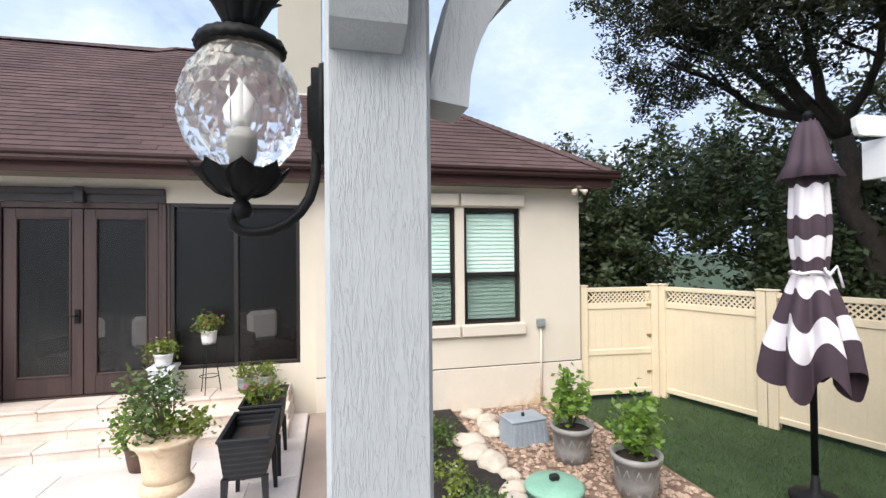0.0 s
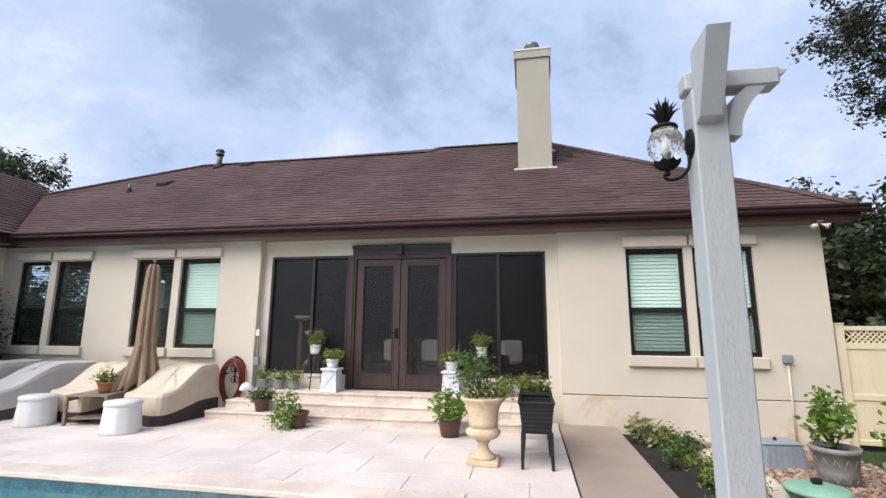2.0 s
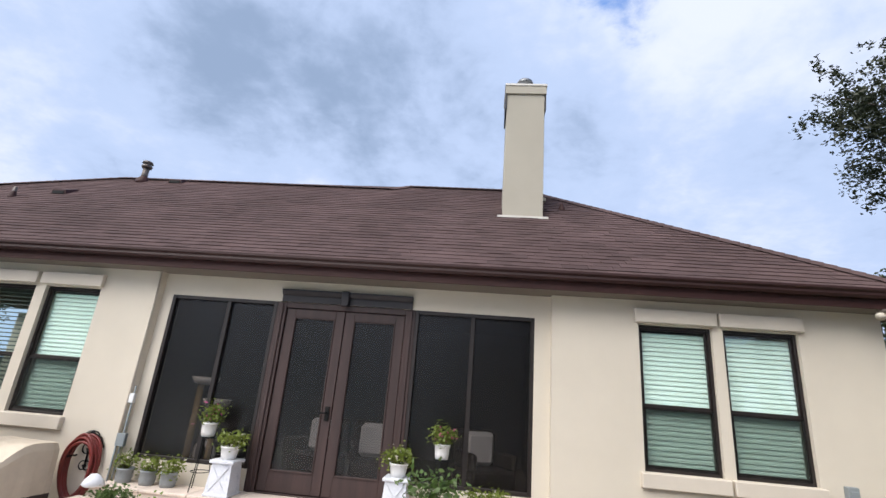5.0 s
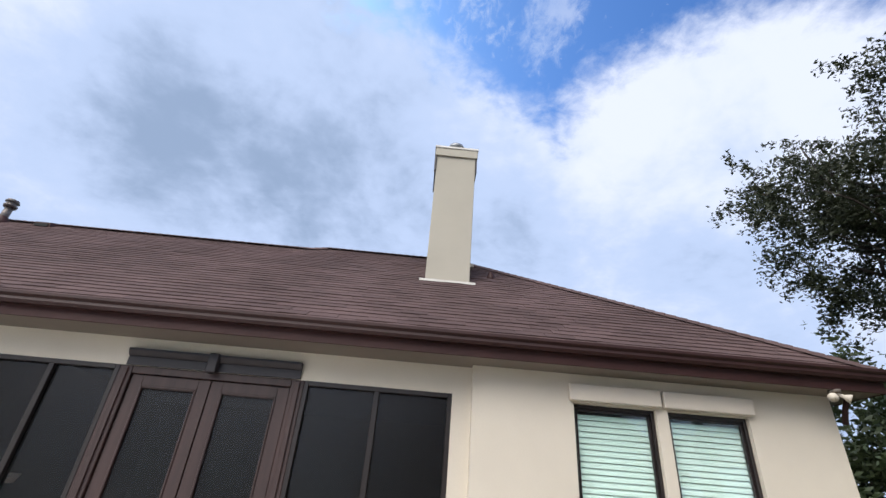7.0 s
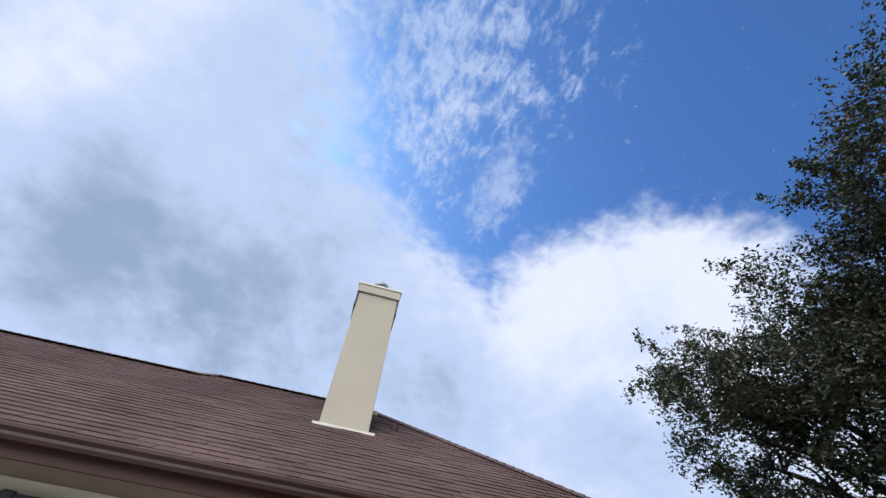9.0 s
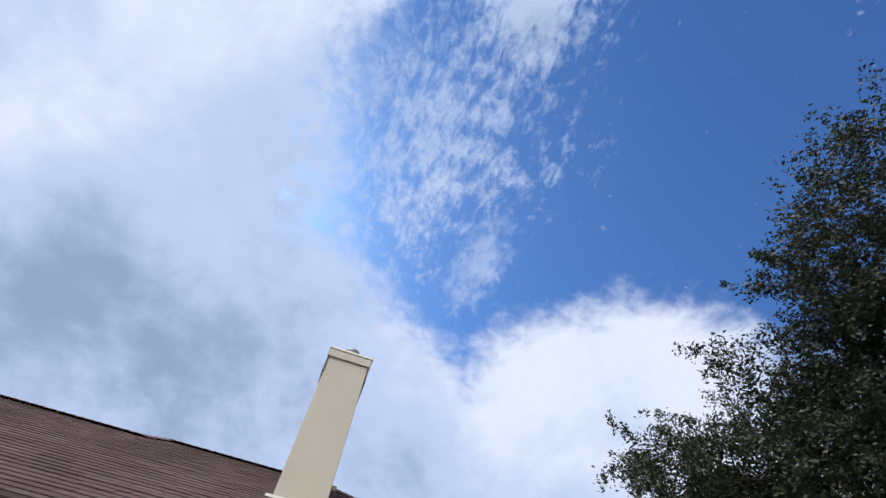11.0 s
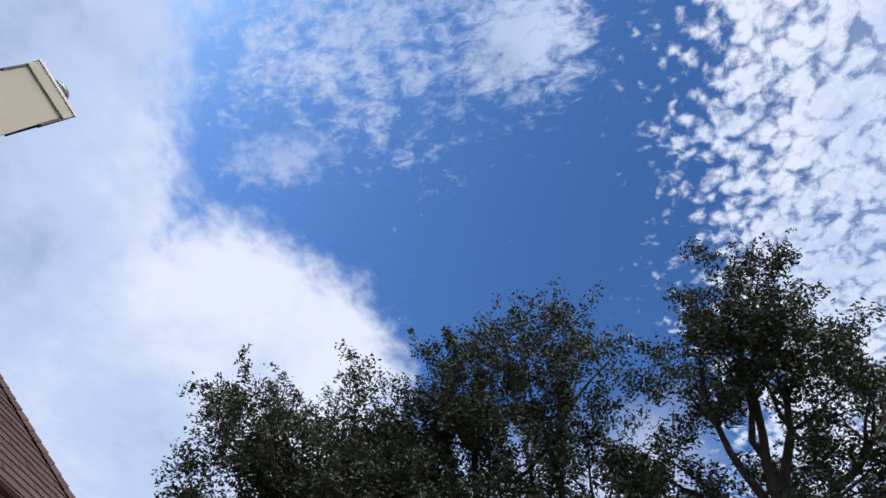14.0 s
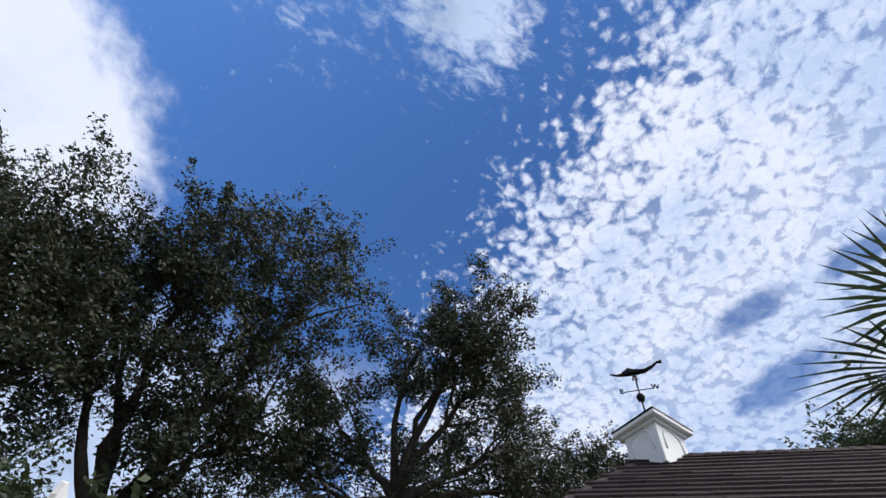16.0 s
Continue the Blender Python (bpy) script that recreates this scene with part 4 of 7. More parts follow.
def tree(label, base, fork, lobes, leaf, per_lobe, mat, seed, trunk_r=0.22, sprigs=3, twigs=130, spread=0.13):
    """A tapered trunk that forks into bent limbs, one to each clump, and a crown of many leaves."""
    rng, nr = random.Random(seed), np.random.default_rng(seed)
    t = thing("oak_tree", label, "tree", base, "oak trees")
    o = Vector(base)
    b = MB()
    pts = limb_points((0, 0, -0.05), Vector(fork) - o, 0.06, rng)
    b.tube(pts, [trunk_r * (1.25 - 0.55 * k / (len(pts) - 1)) for k in range(len(pts))], 12)
    part("trunk", b, BARK, t, "", True)
    centres, spreads = [], []
    for (x, y, z, r) in lobes:
        b = MB()
        c = Vector((x, y, z)) - o
        pts = limb_points(Vector(fork) - o, c, 0.10, rng)
        b.tube(pts, [trunk_r * 0.50 * (1 - 0.85 * k / (len(pts) - 1)) + 0.008 for k in range(len(pts))], 8)
        for _ in range(7):
            s = rng.uniform(0.55, 1.0)
            p = pts[int(s * (len(pts) - 1))]
            e = c + Vector((rng.gauss(0, 1), rng.gauss(0, 1), rng.gauss(0.2, 0.8))).normalized() * r * rng.uniform(0.6, 1.0)
            tw = limb_points(p, e, 0.10, rng, 5)
            b.tube(tw, [trunk_r * 0.16 * (1 - 0.8 * k / 5) + 0.004 for k in range(6)], 5)
        part("limb", b, BARK, t, "", True)
        for _ in range(twigs):   # leafy tufts: a few close bunches on each
            d = np.array([rng.gauss(0, 1), rng.gauss(0, 1), rng.gauss(0, 1)])
            d /= np.linalg.norm(d)
            rad = r * rng.uniform(0.15, 1.0) ** 0.5 * (1 + 0.30 * math.sin(5 * d[0] + seed) * math.cos(4 * d[1] + r))
            p = np.array((c.x + d[0] * rad, c.y + d[1] * rad, c.z + d[2] * rad * 0.85))
            for _k in range(6):
                g = np.array([rng.gauss(0, 1), rng.gauss(0, 1), rng.gauss(0, 0.7)]) * spread * 1.05 + d * spread * 0.6
                centres.append(tuple(p + g))
                spreads.append(spread * rng.uniform(0.30, 0.62))
        for _ in range(sprigs):   # thin shoots that stand out of the outline
            d = Vector((rng.gauss(0, 0.7), rng.gauss(0, 0.7), rng.uniform(0.3, 1.0))).normalized()
            bend = Vector((rng.gauss(0, 0.15), rng.gauss(0, 0.15), 0.1))
            n_s = rng.randint(6, 10)
            for k in range(n_s):
                s = 0.80 + 0.075 * k
                centres.append(tuple(c + (d + bend * (k / n_s) ** 2) * r * s + Vector((rng.gauss(0, 0.015), rng.gauss(0, 0.015), 0))))
                spreads.append(spread * (0.42 - 0.2 * k / n_s))
    v, f = leaf_cloud(centres, spreads, per_lobe * len(lobes), leaf, nr)
    ob = new("crown", leaf_mesh("crown", v, f, mat))
    ob.parent = t
    return t


tree("large live oak with a dense dark crown over the fence", (15.58, -2.92, ZL), (14.3, -3.24, 5.19),
     [(11.3, -2.5, 9.75, 1.35), (11.42, -4.36, 10.39, 1.68), (12.38, -3.4, 9.03, 2.0), (12.7, -1.32, 7.75, 1.92),
      (12.1, -0.8, 8.85, 1.25), (13.18, -5.16, 8.23, 1.52), (13.34, -3.88, 6.79, 1.12)],
     0.109, 11200, OAK, 3, 0.27, 7, 46, 0.232)
tree("spreading live oak with low hanging leafy branches", (15.58, 1.08, ZL), (13.98, 1.08, 4.71),
     [(10.3, 2.52, 8.23, 1.36), (11.26, 3.16, 6.95, 1.44), (11.58, 1.4, 8.55, 1.6), (12.38, 1.72, 7.11, 1.52),
      (11.26, 0.12, 7.43, 1.44), (12.22, -1.0, 6.79, 1.36)],
     0.109, 8800, OAK, 5, 0.26, 6, 34, 0.224)
tree("slender live oak with open airy crown", (14.78, -8.2, ZL), (13.02, -8.28, 7.27),
     [(10.3, -8.52, 10.71, 1.15), (11.42, -7.56, 9.99, 1.2), (11.1, -9.32, 9.83, 1.2), (10.94, -8.52, 9.99, 1.12),
      (12.22, -10.44, 9.03, 1.28), (12.06, -11.72, 8.39, 0.99), (13.18, -6.6, 8.39, 1.28), (13.18, -9.48, 8.23, 1.28),
      (13.34, -6.44, 6.79, 1.2), (13.5, -10.76, 7.11, 1.12)],
     0.106, 6400, OAK, 8, 0.22, 6, 25, 0.216)
tree("young live oak behind the pool house roof", (13.98, -13.48, ZL), (13.34, -13.32, 6.63),
     [(13.02, -12.2, 9.83, 1.12), (12.06, -13.64, 9.51, 0.8), (13.34, -14.6, 8.87, 1.28), (13.5, -12.52, 7.91, 1.2)],
     0.106, 6200, OAK, 9, 0.16, 6, 28, 0.208)


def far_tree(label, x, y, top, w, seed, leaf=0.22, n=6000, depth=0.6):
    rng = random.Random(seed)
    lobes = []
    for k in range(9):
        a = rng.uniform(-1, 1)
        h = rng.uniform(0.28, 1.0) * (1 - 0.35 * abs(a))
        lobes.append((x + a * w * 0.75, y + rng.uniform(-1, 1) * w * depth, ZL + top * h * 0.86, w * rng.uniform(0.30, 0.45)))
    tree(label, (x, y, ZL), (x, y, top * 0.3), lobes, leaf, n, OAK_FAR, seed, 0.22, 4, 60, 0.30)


far_tree("broad green live oak beyond the garden fence", 14.5, 8.5, 8.9, 5.4, 31)
far_tree("broad green live oak beyond the garden fence", 19.0, 3.0, 8.4, 5.4, 32)
far_tree("broad green live oak beyond the garden fence", 16.5, -3.0, 7.0, 4.5, 33)
far_tree("green live oak beyond the house roof", 12.8, 12.5, 9.3, 4.2, 34)
far_tree("dark green live oak beyond the house wing", -23.5, 9.0, 11.6, 5.0, 35)
far_tree("light airy tree beyond the house wing", -15.6, 13.5, 12.4, 2.8, 36, 0.15, 3000)
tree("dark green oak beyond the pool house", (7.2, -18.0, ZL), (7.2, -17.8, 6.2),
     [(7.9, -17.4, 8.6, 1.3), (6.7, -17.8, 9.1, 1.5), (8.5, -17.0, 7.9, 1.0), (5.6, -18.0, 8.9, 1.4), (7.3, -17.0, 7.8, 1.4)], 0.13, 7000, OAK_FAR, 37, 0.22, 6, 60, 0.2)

# ---------------------------------------------------------------- fence and gate


def fence_run(label, p0, p1, n, seed, gate=False):
    """Cream boards between posts with a lattice strip on top."""
    f = thing("garden_gate" if gate else "garden_fence", label, "gate" if gate else "fence", (p0[0], p0[1], ZL), "" if gate else "fence panels", math.degrees(math.atan2(p1[1] - p0[1], p1[0] - p0[0])))
    L = math.hypot(p1[0] - p0[0], p1[1] - p0[1])
    H = 1.72
    key = "board"
    if key not in SHARED:
        b = MB()
        b.box(0, 0.150, -0.012, 0.012, 0.06, H - 0.30, 0.002)
        SHARED[key] = b.mesh("board", FENCE)
        b = MB()
        b.box(-0.06, 0.06, -0.06, 0.06, -0.1, H + 0.06, 0.008)
        b.box(-0.07, 0.07, -0.07, 0.07, H + 0.06, H + 0.085, 0.008)
        SHARED["fence_post"] = b.mesh("fence_post", FENCE)
    piece("fence_post", SHARED["fence_post"], f, pose(0, 0, 0))
    piece("fence_post", SHARED["fence_post"], f, pose(L, 0, 0))
    x = 0.06
    while x < L - 0.06:
        w = min(0.1508, L - 0.06 - x)
        piece("board", SHARED[key], f, pose(x, 0, 0) @ Matrix.Diagonal((w / 0.1508, 1, 1, 1)))
        x += 0.1508
    for z0, z1 in ((0.02, 0.10), (H - 0.31, H - 0.21), (H - 0.03, H + 0.04)) + (((0.66, 0.75),) if gate else ()):
        b = MB()
        b.box(0.06, L - 0.06, -0.03, 0.03, z0, z1, 0.006)
        part("rail", b, FENCE, f)
    la = MB()
    x = 0.06
    h = 0.18
    while x < L - 0.06:
        for s in (1, -1):
            xa, xb = (x, x + h) if s > 0 else (x + h, x)
            yo = -0.006 * s
            xa, xb = min(xa, L - 0.06), min(xb, L - 0.06)
            w = 0.016
            la.add([(xa - w, yo, H - 0.21), (xa + w, yo, H - 0.21), (xb + w, yo, H - 0.03), (xb - w, yo, H - 0.03),
                    (xa - w, yo - 0.006, H - 0.21), (xa + w, yo - 0.006, H - 0.21), (xb + w, yo - 0.006, H - 0.03), (xb - w, yo - 0.006, H - 0.03)],
                   [(0, 1, 2, 3), (7, 6, 5, 4), (0, 4, 5, 1), (1, 5, 6, 2), (2, 6, 7, 3), (3, 7, 4, 0)])
        x += 0.075
    part("lattice", la, FENCE, f, "cream diamond lattice strip")
    if gate:
        for z in (0.35, 0.95, 1.45):
            b = MB()
            b.box(L - 0.14, L + 0.05, -0.045, -0.031, z, z + 0.035, 0.003)
            part("hinge", b, material("aged_brass", (0.35, 0.25, 0.10), 0.5, 0.2, 6, 40, 0.1, metal=0.6), f)
    return f


fence_run("closed cream vinyl garden gate with lattice top", (7.02, 0.12), (8.26, 0.02), 1, 1, True)
q0 = Vector((8.40, -0.05))
dirs = Vector((0.31, -1.0)).normalized()
for k in range(7):
    a = q0 + dirs * 1.62 * k
    c = q0 + dirs * (1.62 * (k + 1) - 0.13)
    fence_run("cream vinyl fence panel with lattice top", tuple(a), tuple(c), 1, k)

# ---------------------------------------------------------------- plants
LEAF_A = leaf_mat("bright_green_leaves", (0.15, 0.26, 0.04), 0.55, 0.45, 0.35)
LEAF_B = leaf_mat("deep_green_leaves", (0.085, 0.14, 0.035), 0.5, 0.45, 0.3)
LEAF_F = leaf_mat("yellow_green_flowering_leaves", (0.16, 0.21, 0.03), 0.6, 0.5, 0.35, speck=(0.75, 0.70, 0.62))
LEAF_P = leaf_mat("pink_flowering_leaves", (0.14, 0.19, 0.03), 0.6, 0.5, 0.35, speck=(0.55, 0.10, 0.25))
LEAF_BOUG = leaf_mat("bougainvillea_leaves", (0.045, 0.07, 0.025), 0.5, 0.5, 0.3, speck=(0.55, 0.02, 0.08))
LEAF_DRY = leaf_mat("pale_grassy_leaves", (0.30, 0.30, 0.15), 0.6, 0.6, 0.3)
STEM = material("green_brown_stem", (0.10, 0.09, 0.04), 0.8, 0.3, 10, 60, 0.2)
SOIL = material("potting_soil", (0.03, 0.022, 0.016), 0.95, 0.4, 20, 80, 0.8, 0.01)
TERRACOTTA = material("terracotta", (0.42, 0.17, 0.08), 0.8, 0.15, 8, 60, 0.2)
BROWN_POT = material("brown_plastic_pot", (0.085, 0.042, 0.030), 0.45, 0.25, 6, 50, 0.1)
GREY_POT = material("pewter_resin_pot", (0.26, 0.25, 0.24), 0.55, 0.2, 7, 50, 0.2)
TIN_POT = material("grey_tin_pot", (0.25, 0.27, 0.28), 0.5, 0.15, 7, 50, 0.1)
WHITE_POT = material("white_glazed_pot", (0.74, 0.74, 0.73), 0.35, 0.04, 5, 40, 0.05)
PEDESTAL = material("white_marbled_plaster", (0.66, 0.68, 0.73), 0.6, 0.10, 6, 40, 0.1, stain=(0.48, 0.51, 0.58), stain_scale=5, stain_at=(0.55, 0.7))
URN = material("cream_cast_stone", (0.62, 0.49, 0.34), 0.8, 0.15, 5, 50, 0.25, stain=(0.46, 0.33, 0.20), stain_scale=6)


def foliage(name, parent, at, rx, rz_, n, leaf, mat, seed, stems=8, base=None, cl=26, spread=0.035, droop=0.0):
    """Stems with leaves gathered round their ends."""
    rng, nr = random.Random(seed), np.random.default_rng(seed)
    b = MB()
    base = Vector(base or (at[0], at[1], at[2] - rz_))
    cs, sp = [], []
    for k in range(cl):
        d = Vector((rng.gauss(0, 1), rng.gauss(0, 1), rng.gauss(0.1, 1))).normalized() * rng.uniform(0.35, 1.0) ** 0.6
        e = Vector((at[0] + d.x * rx, at[1] + d.y * rx, at[2] + d.z * rz_ - droop * (d.x * d.x + d.y * d.y)))
        cs.append(tuple(e))
        sp.append(spread * rng.uniform(0.7, 1.4))
        for s in (0.6, 0.8):
            m = base.lerp(e, s) + Vector((rng.gauss(0, 0.01), rng.gauss(0, 0.01), 0.03))
            cs.append(tuple(m))
            sp.append(spread)
        if k < stems:
            m = base.lerp(e, 0.5) + Vector((rng.gauss(0, 0.02), rng.gauss(0, 0.02), 0.03))
            b.tube([base, m, e], [0.006, 0.004, 0.002], 5)
    if stems:
        part("stems", b, STEM, parent, "", True)
    v, f = leaf_cloud(cs, sp, n, leaf, nr, 0.5, 0.55)
    ob = new(name, leaf_mesh(name, v, f, mat))
    ob.parent = parent


def round_pot(label, at, r, h, mat, name="flower_pot", lip=0.012, taper=0.72, soil=True):
    t = thing(name, label, "plant pot", at)
    b = MB()
    b.lathe([(r * taper, 0), (r * (taper + 0.12), h * 0.35), (r * 0.96, h * 0.84), (r * 0.96 + lip, h * 0.85), (r + lip, h), (r - 0.012, h), (r * 0.9, h * 0.86), (0.0, h * 0.86)], 28)
    part("pot", b, mat, t, "", True)
    if soil:
        b = MB()
        b.lathe([(r * 0.91, h * 0.87), (r * 0.5, h * 0.90), (0.0, h * 0.905)], 20)
        part("soil", b, SOIL, t, "", True)
    return t


def pedestal(at):
    p = thing("pedestal", "square white marbled plaster plant pedestal on the top step", "pedestal", at, "pedestals")
    b = MB()
    b.add([(sx * 0.15, sy * 0.15, 0.0) for sy in (-1, 1) for sx in (-1, 1)] + [(sx * 0.125, sy * 0.125, 0.36) for sy in (-1, 1) for sx in (-1, 1)],
          [(0, 2, 3, 1), (4, 5, 7, 6), (0, 1, 5, 4), (2, 6, 7, 3), (0, 4, 6, 2), (1, 3, 7, 5)])
    part("body", b, PEDESTAL, p)
    b = MB()
    b.box(-0.155, 0.155, -0.155, 0.155, 0.362, 0.40, 0.008)
    part("top_slab", b, PEDESTAL, p)
    b = MB()
    b.box(-0.16, 0.16, -0.16, 0.16, -0.0, 0.03, 0.006)
    part("plinth", b, PEDESTAL, p)
    for sx, a in ((1, 0), (-1, 0)):
        b = MB()
        b.tube([(sx * -0.10, -0.147, 0.06), (sx * 0.10, -0.137, 0.33)], 0.006, 4)
        part("panel_moulding", b, PEDESTAL, p)


def plant_stand(at, h, white_pot_label, seed, mat):
    s = thing("plant_stand", "slim black metal plant stand", "plant stand", at, "plant stands")
    for k in range(3):
        t = 2 * math.pi * k / 3 + 0.4
        b = MB()
        b.tube([(0.14 * math.cos(t), 0.14 * math.sin(t), 0), (0.09 * math.cos(t), 0.09 * math.sin(t), h * 0.6), (0.085 * math.cos(t), 0.085 * math.sin(t), h)], 0.006, 6)
        part("leg", b, BLACK_IRON, s, "", True)
    for z, r in ((h - 0.005, 0.09), (h * 0.35, 0.11)):
        b = MB()
        b.tube([(r * math.cos(2 * math.pi * k / 20), r * math.sin(2 * math.pi * k / 20), z) for k in range(21)], 0.005, 6)
        part("ring", b, BLACK_IRON, s, "", True)
    b = MB()
    b.lathe([(0.085, h), (0.085, h + 0.006), (0.0, h + 0.006)], 20)
    part("tray", b, BLACK_IRON, s)
    p = round_pot(white_pot_label, (at[0], at[1], at[2] + h + 0.007), 0.095, 0.17, WHITE_POT, "white_pot", 0.004, 0.8)
    foliage("leaves", p, (0, 0, 0.27), 0.17, 0.15, 420, 0.05, mat, seed, 9, (0, 0, 0.14))


STEP_Z = 0.46
pedestal((-1.13, -0.17, STEP_Z))
pedestal((1.02, -0.20, STEP_Z))
for x, y, sd, mt in ((-1.13, -0.17, 11, LEAF_F), (1.02, -0.20, 12, LEAF_F)):
    p = round_pot("low white pot with yellow-green flowering plant on a pedestal", (x, y, STEP_Z + 0.401), 0.11, 0.15, WHITE_POT, "white_pot", 0.006, 0.75)
    foliage("leaves", p, (0, 0, 0.20), 0.20, 0.11, 480, 0.05, mt, sd, 9, (0, 0, 0.12))
plant_stand((-1.50, -0.10, STEP_Z), 0.62, "white pot with pink-tipped flowering plant on a stand", 13, LEAF_P)
plant_stand((1.52, -0.12, STEP_Z), 0.62, "white pot with pink-tipped flowering plant on a stand", 14, LEAF_P)
for k, x in enumerate((-2.50, -2.18, -1.90)):
    p = round_pot("small grey tin pot with a flowering plant on the step", (x, -0.08, STEP_Z), 0.10, 0.17, TIN_POT, "tin_pot", 0.004, 0.85)
    foliage("leaves", p, (0.02 * k, 0, 0.24), 0.15, 0.11, 240, 0.05, LEAF_F, 20 + k, 7, (0, 0, 0.14))
for k, x in enumerate((1.95, 2.22)):
    p = round_pot("small grey tin pot with a flowering plant on the step", (x, -0.10, STEP_Z), 0.10, 0.17, TIN_POT, "tin_pot", 0.004, 0.85)
    foliage("leaves", p, (0, 0, 0.24), 0.16, 0.12, 240, 0.05, LEAF_F, 30 + k, 7, (0, 0, 0.14))

p = round_pot("brown plastic pot with a dark bushy plant on the lower step", (-2.10, -0.74, ZD + 0.137), 0.13, 0.20, BROWN_POT, "brown_pot")
foliage("leaves", p, (0, 0, 0.26), 0.22, 0.11, 900, 0.045, LEAF_B, 41, 8, (0, 0, 0.15))
p = round_pot("brown plastic pot with a trailing bright green plant", (-1.21, -1.20, ZD), 0.16, 0.24, BROWN_POT, "brown_pot")
foliage("leaves", p, (-0.20, -0.05, 0.32), 0.34, 0.26, 850, 0.065, LEAF_A, 42, 12, (0, 0, 0.2), 40, 0.05, 0.6)
p = round_pot("brown plastic pot with a leafy bright green plant", (1.17, -1.28, ZD), 0.17, 0.27, BROWN_POT, "brown_pot")
foliage("leaves", p, (0.0, 0, 0.46), 0.30, 0.26, 750, 0.07, LEAF_A, 43, 12, (0, 0, 0.22), 36, 0.05)


def urn(at):
    u = thing("garden_urn", "cream cast stone urn planted with a tall leafy shrub", "urn", at)
    b = MB()
    b.box(-0.16, 0.16, -0.16, 0.16, 0, 0.05, 0.008)
    part("plinth", b, URN, u)
    b = MB()
    b.lathe([(0.13, 0.05), (0.12, 0.075), (0.075, 0.11), (0.055, 0.15), (0.052, 0.19), (0.07, 0.205), (0.065, 0.22), (0.08, 0.225)], 32)
    part("stem", b, URN, u, "", True)
    b = MB()
    b.lathe([(0.07, 0.225), (0.14, 0.25), (0.172, 0.285), (0.175, 0.315), (0.155, 0.335), (0.148, 0.35)], 48, (0, 0, 0), lambda t, r, z: r * (1 + 0.035 * abs(math.sin(9 * t))) if 0.24 < z < 0.33 else r)
    part("lobed_bowl", b, URN, u, "", True)
    b = MB()
    b.lathe([(0.148, 0.35), (0.150, 0.40), (0.158, 0.48), (0.172, 0.55), (0.20, 0.60), (0.226, 0.62), (0.226, 0.645), (0.20, 0.65), (0.17, 0.60), (0.0, 0.59)], 48)
    part("bell", b, URN, u, "", True)
    b = MB()
    b.lathe([(0.205, 0.648), (0.228, 0.650), (0.232, 0.632), (0.22, 0.622)], 72, (0, 0, 0), lambda t, r, z: r * (1 + 0.012 * math.cos(36 * t)))
    part("beaded_rim", b, URN, u, "", True)
    b = MB()
    b.lathe([(0.18, 0.60), (0.08, 0.62), (0.0, 0.62)], 24)
    part("soil", b, SOIL, u, "", True)
    foliage("leaves", u, (-0.08, 0.0, 0.90), 0.27, 0.27, 800, 0.05, LEAF_B, 51, 18, (0, 0, 0.6), 44, 0.045)
    foliage("trailing_plant", u, (0.18, -0.02, 0.72), 0.16, 0.06, 420, 0.045, LEAF_F, 52, 6, (0.05, 0, 0.62))
    u.scale = (1.12, 1.12, 1.12)


urn((1.76, -2.48, ZD))


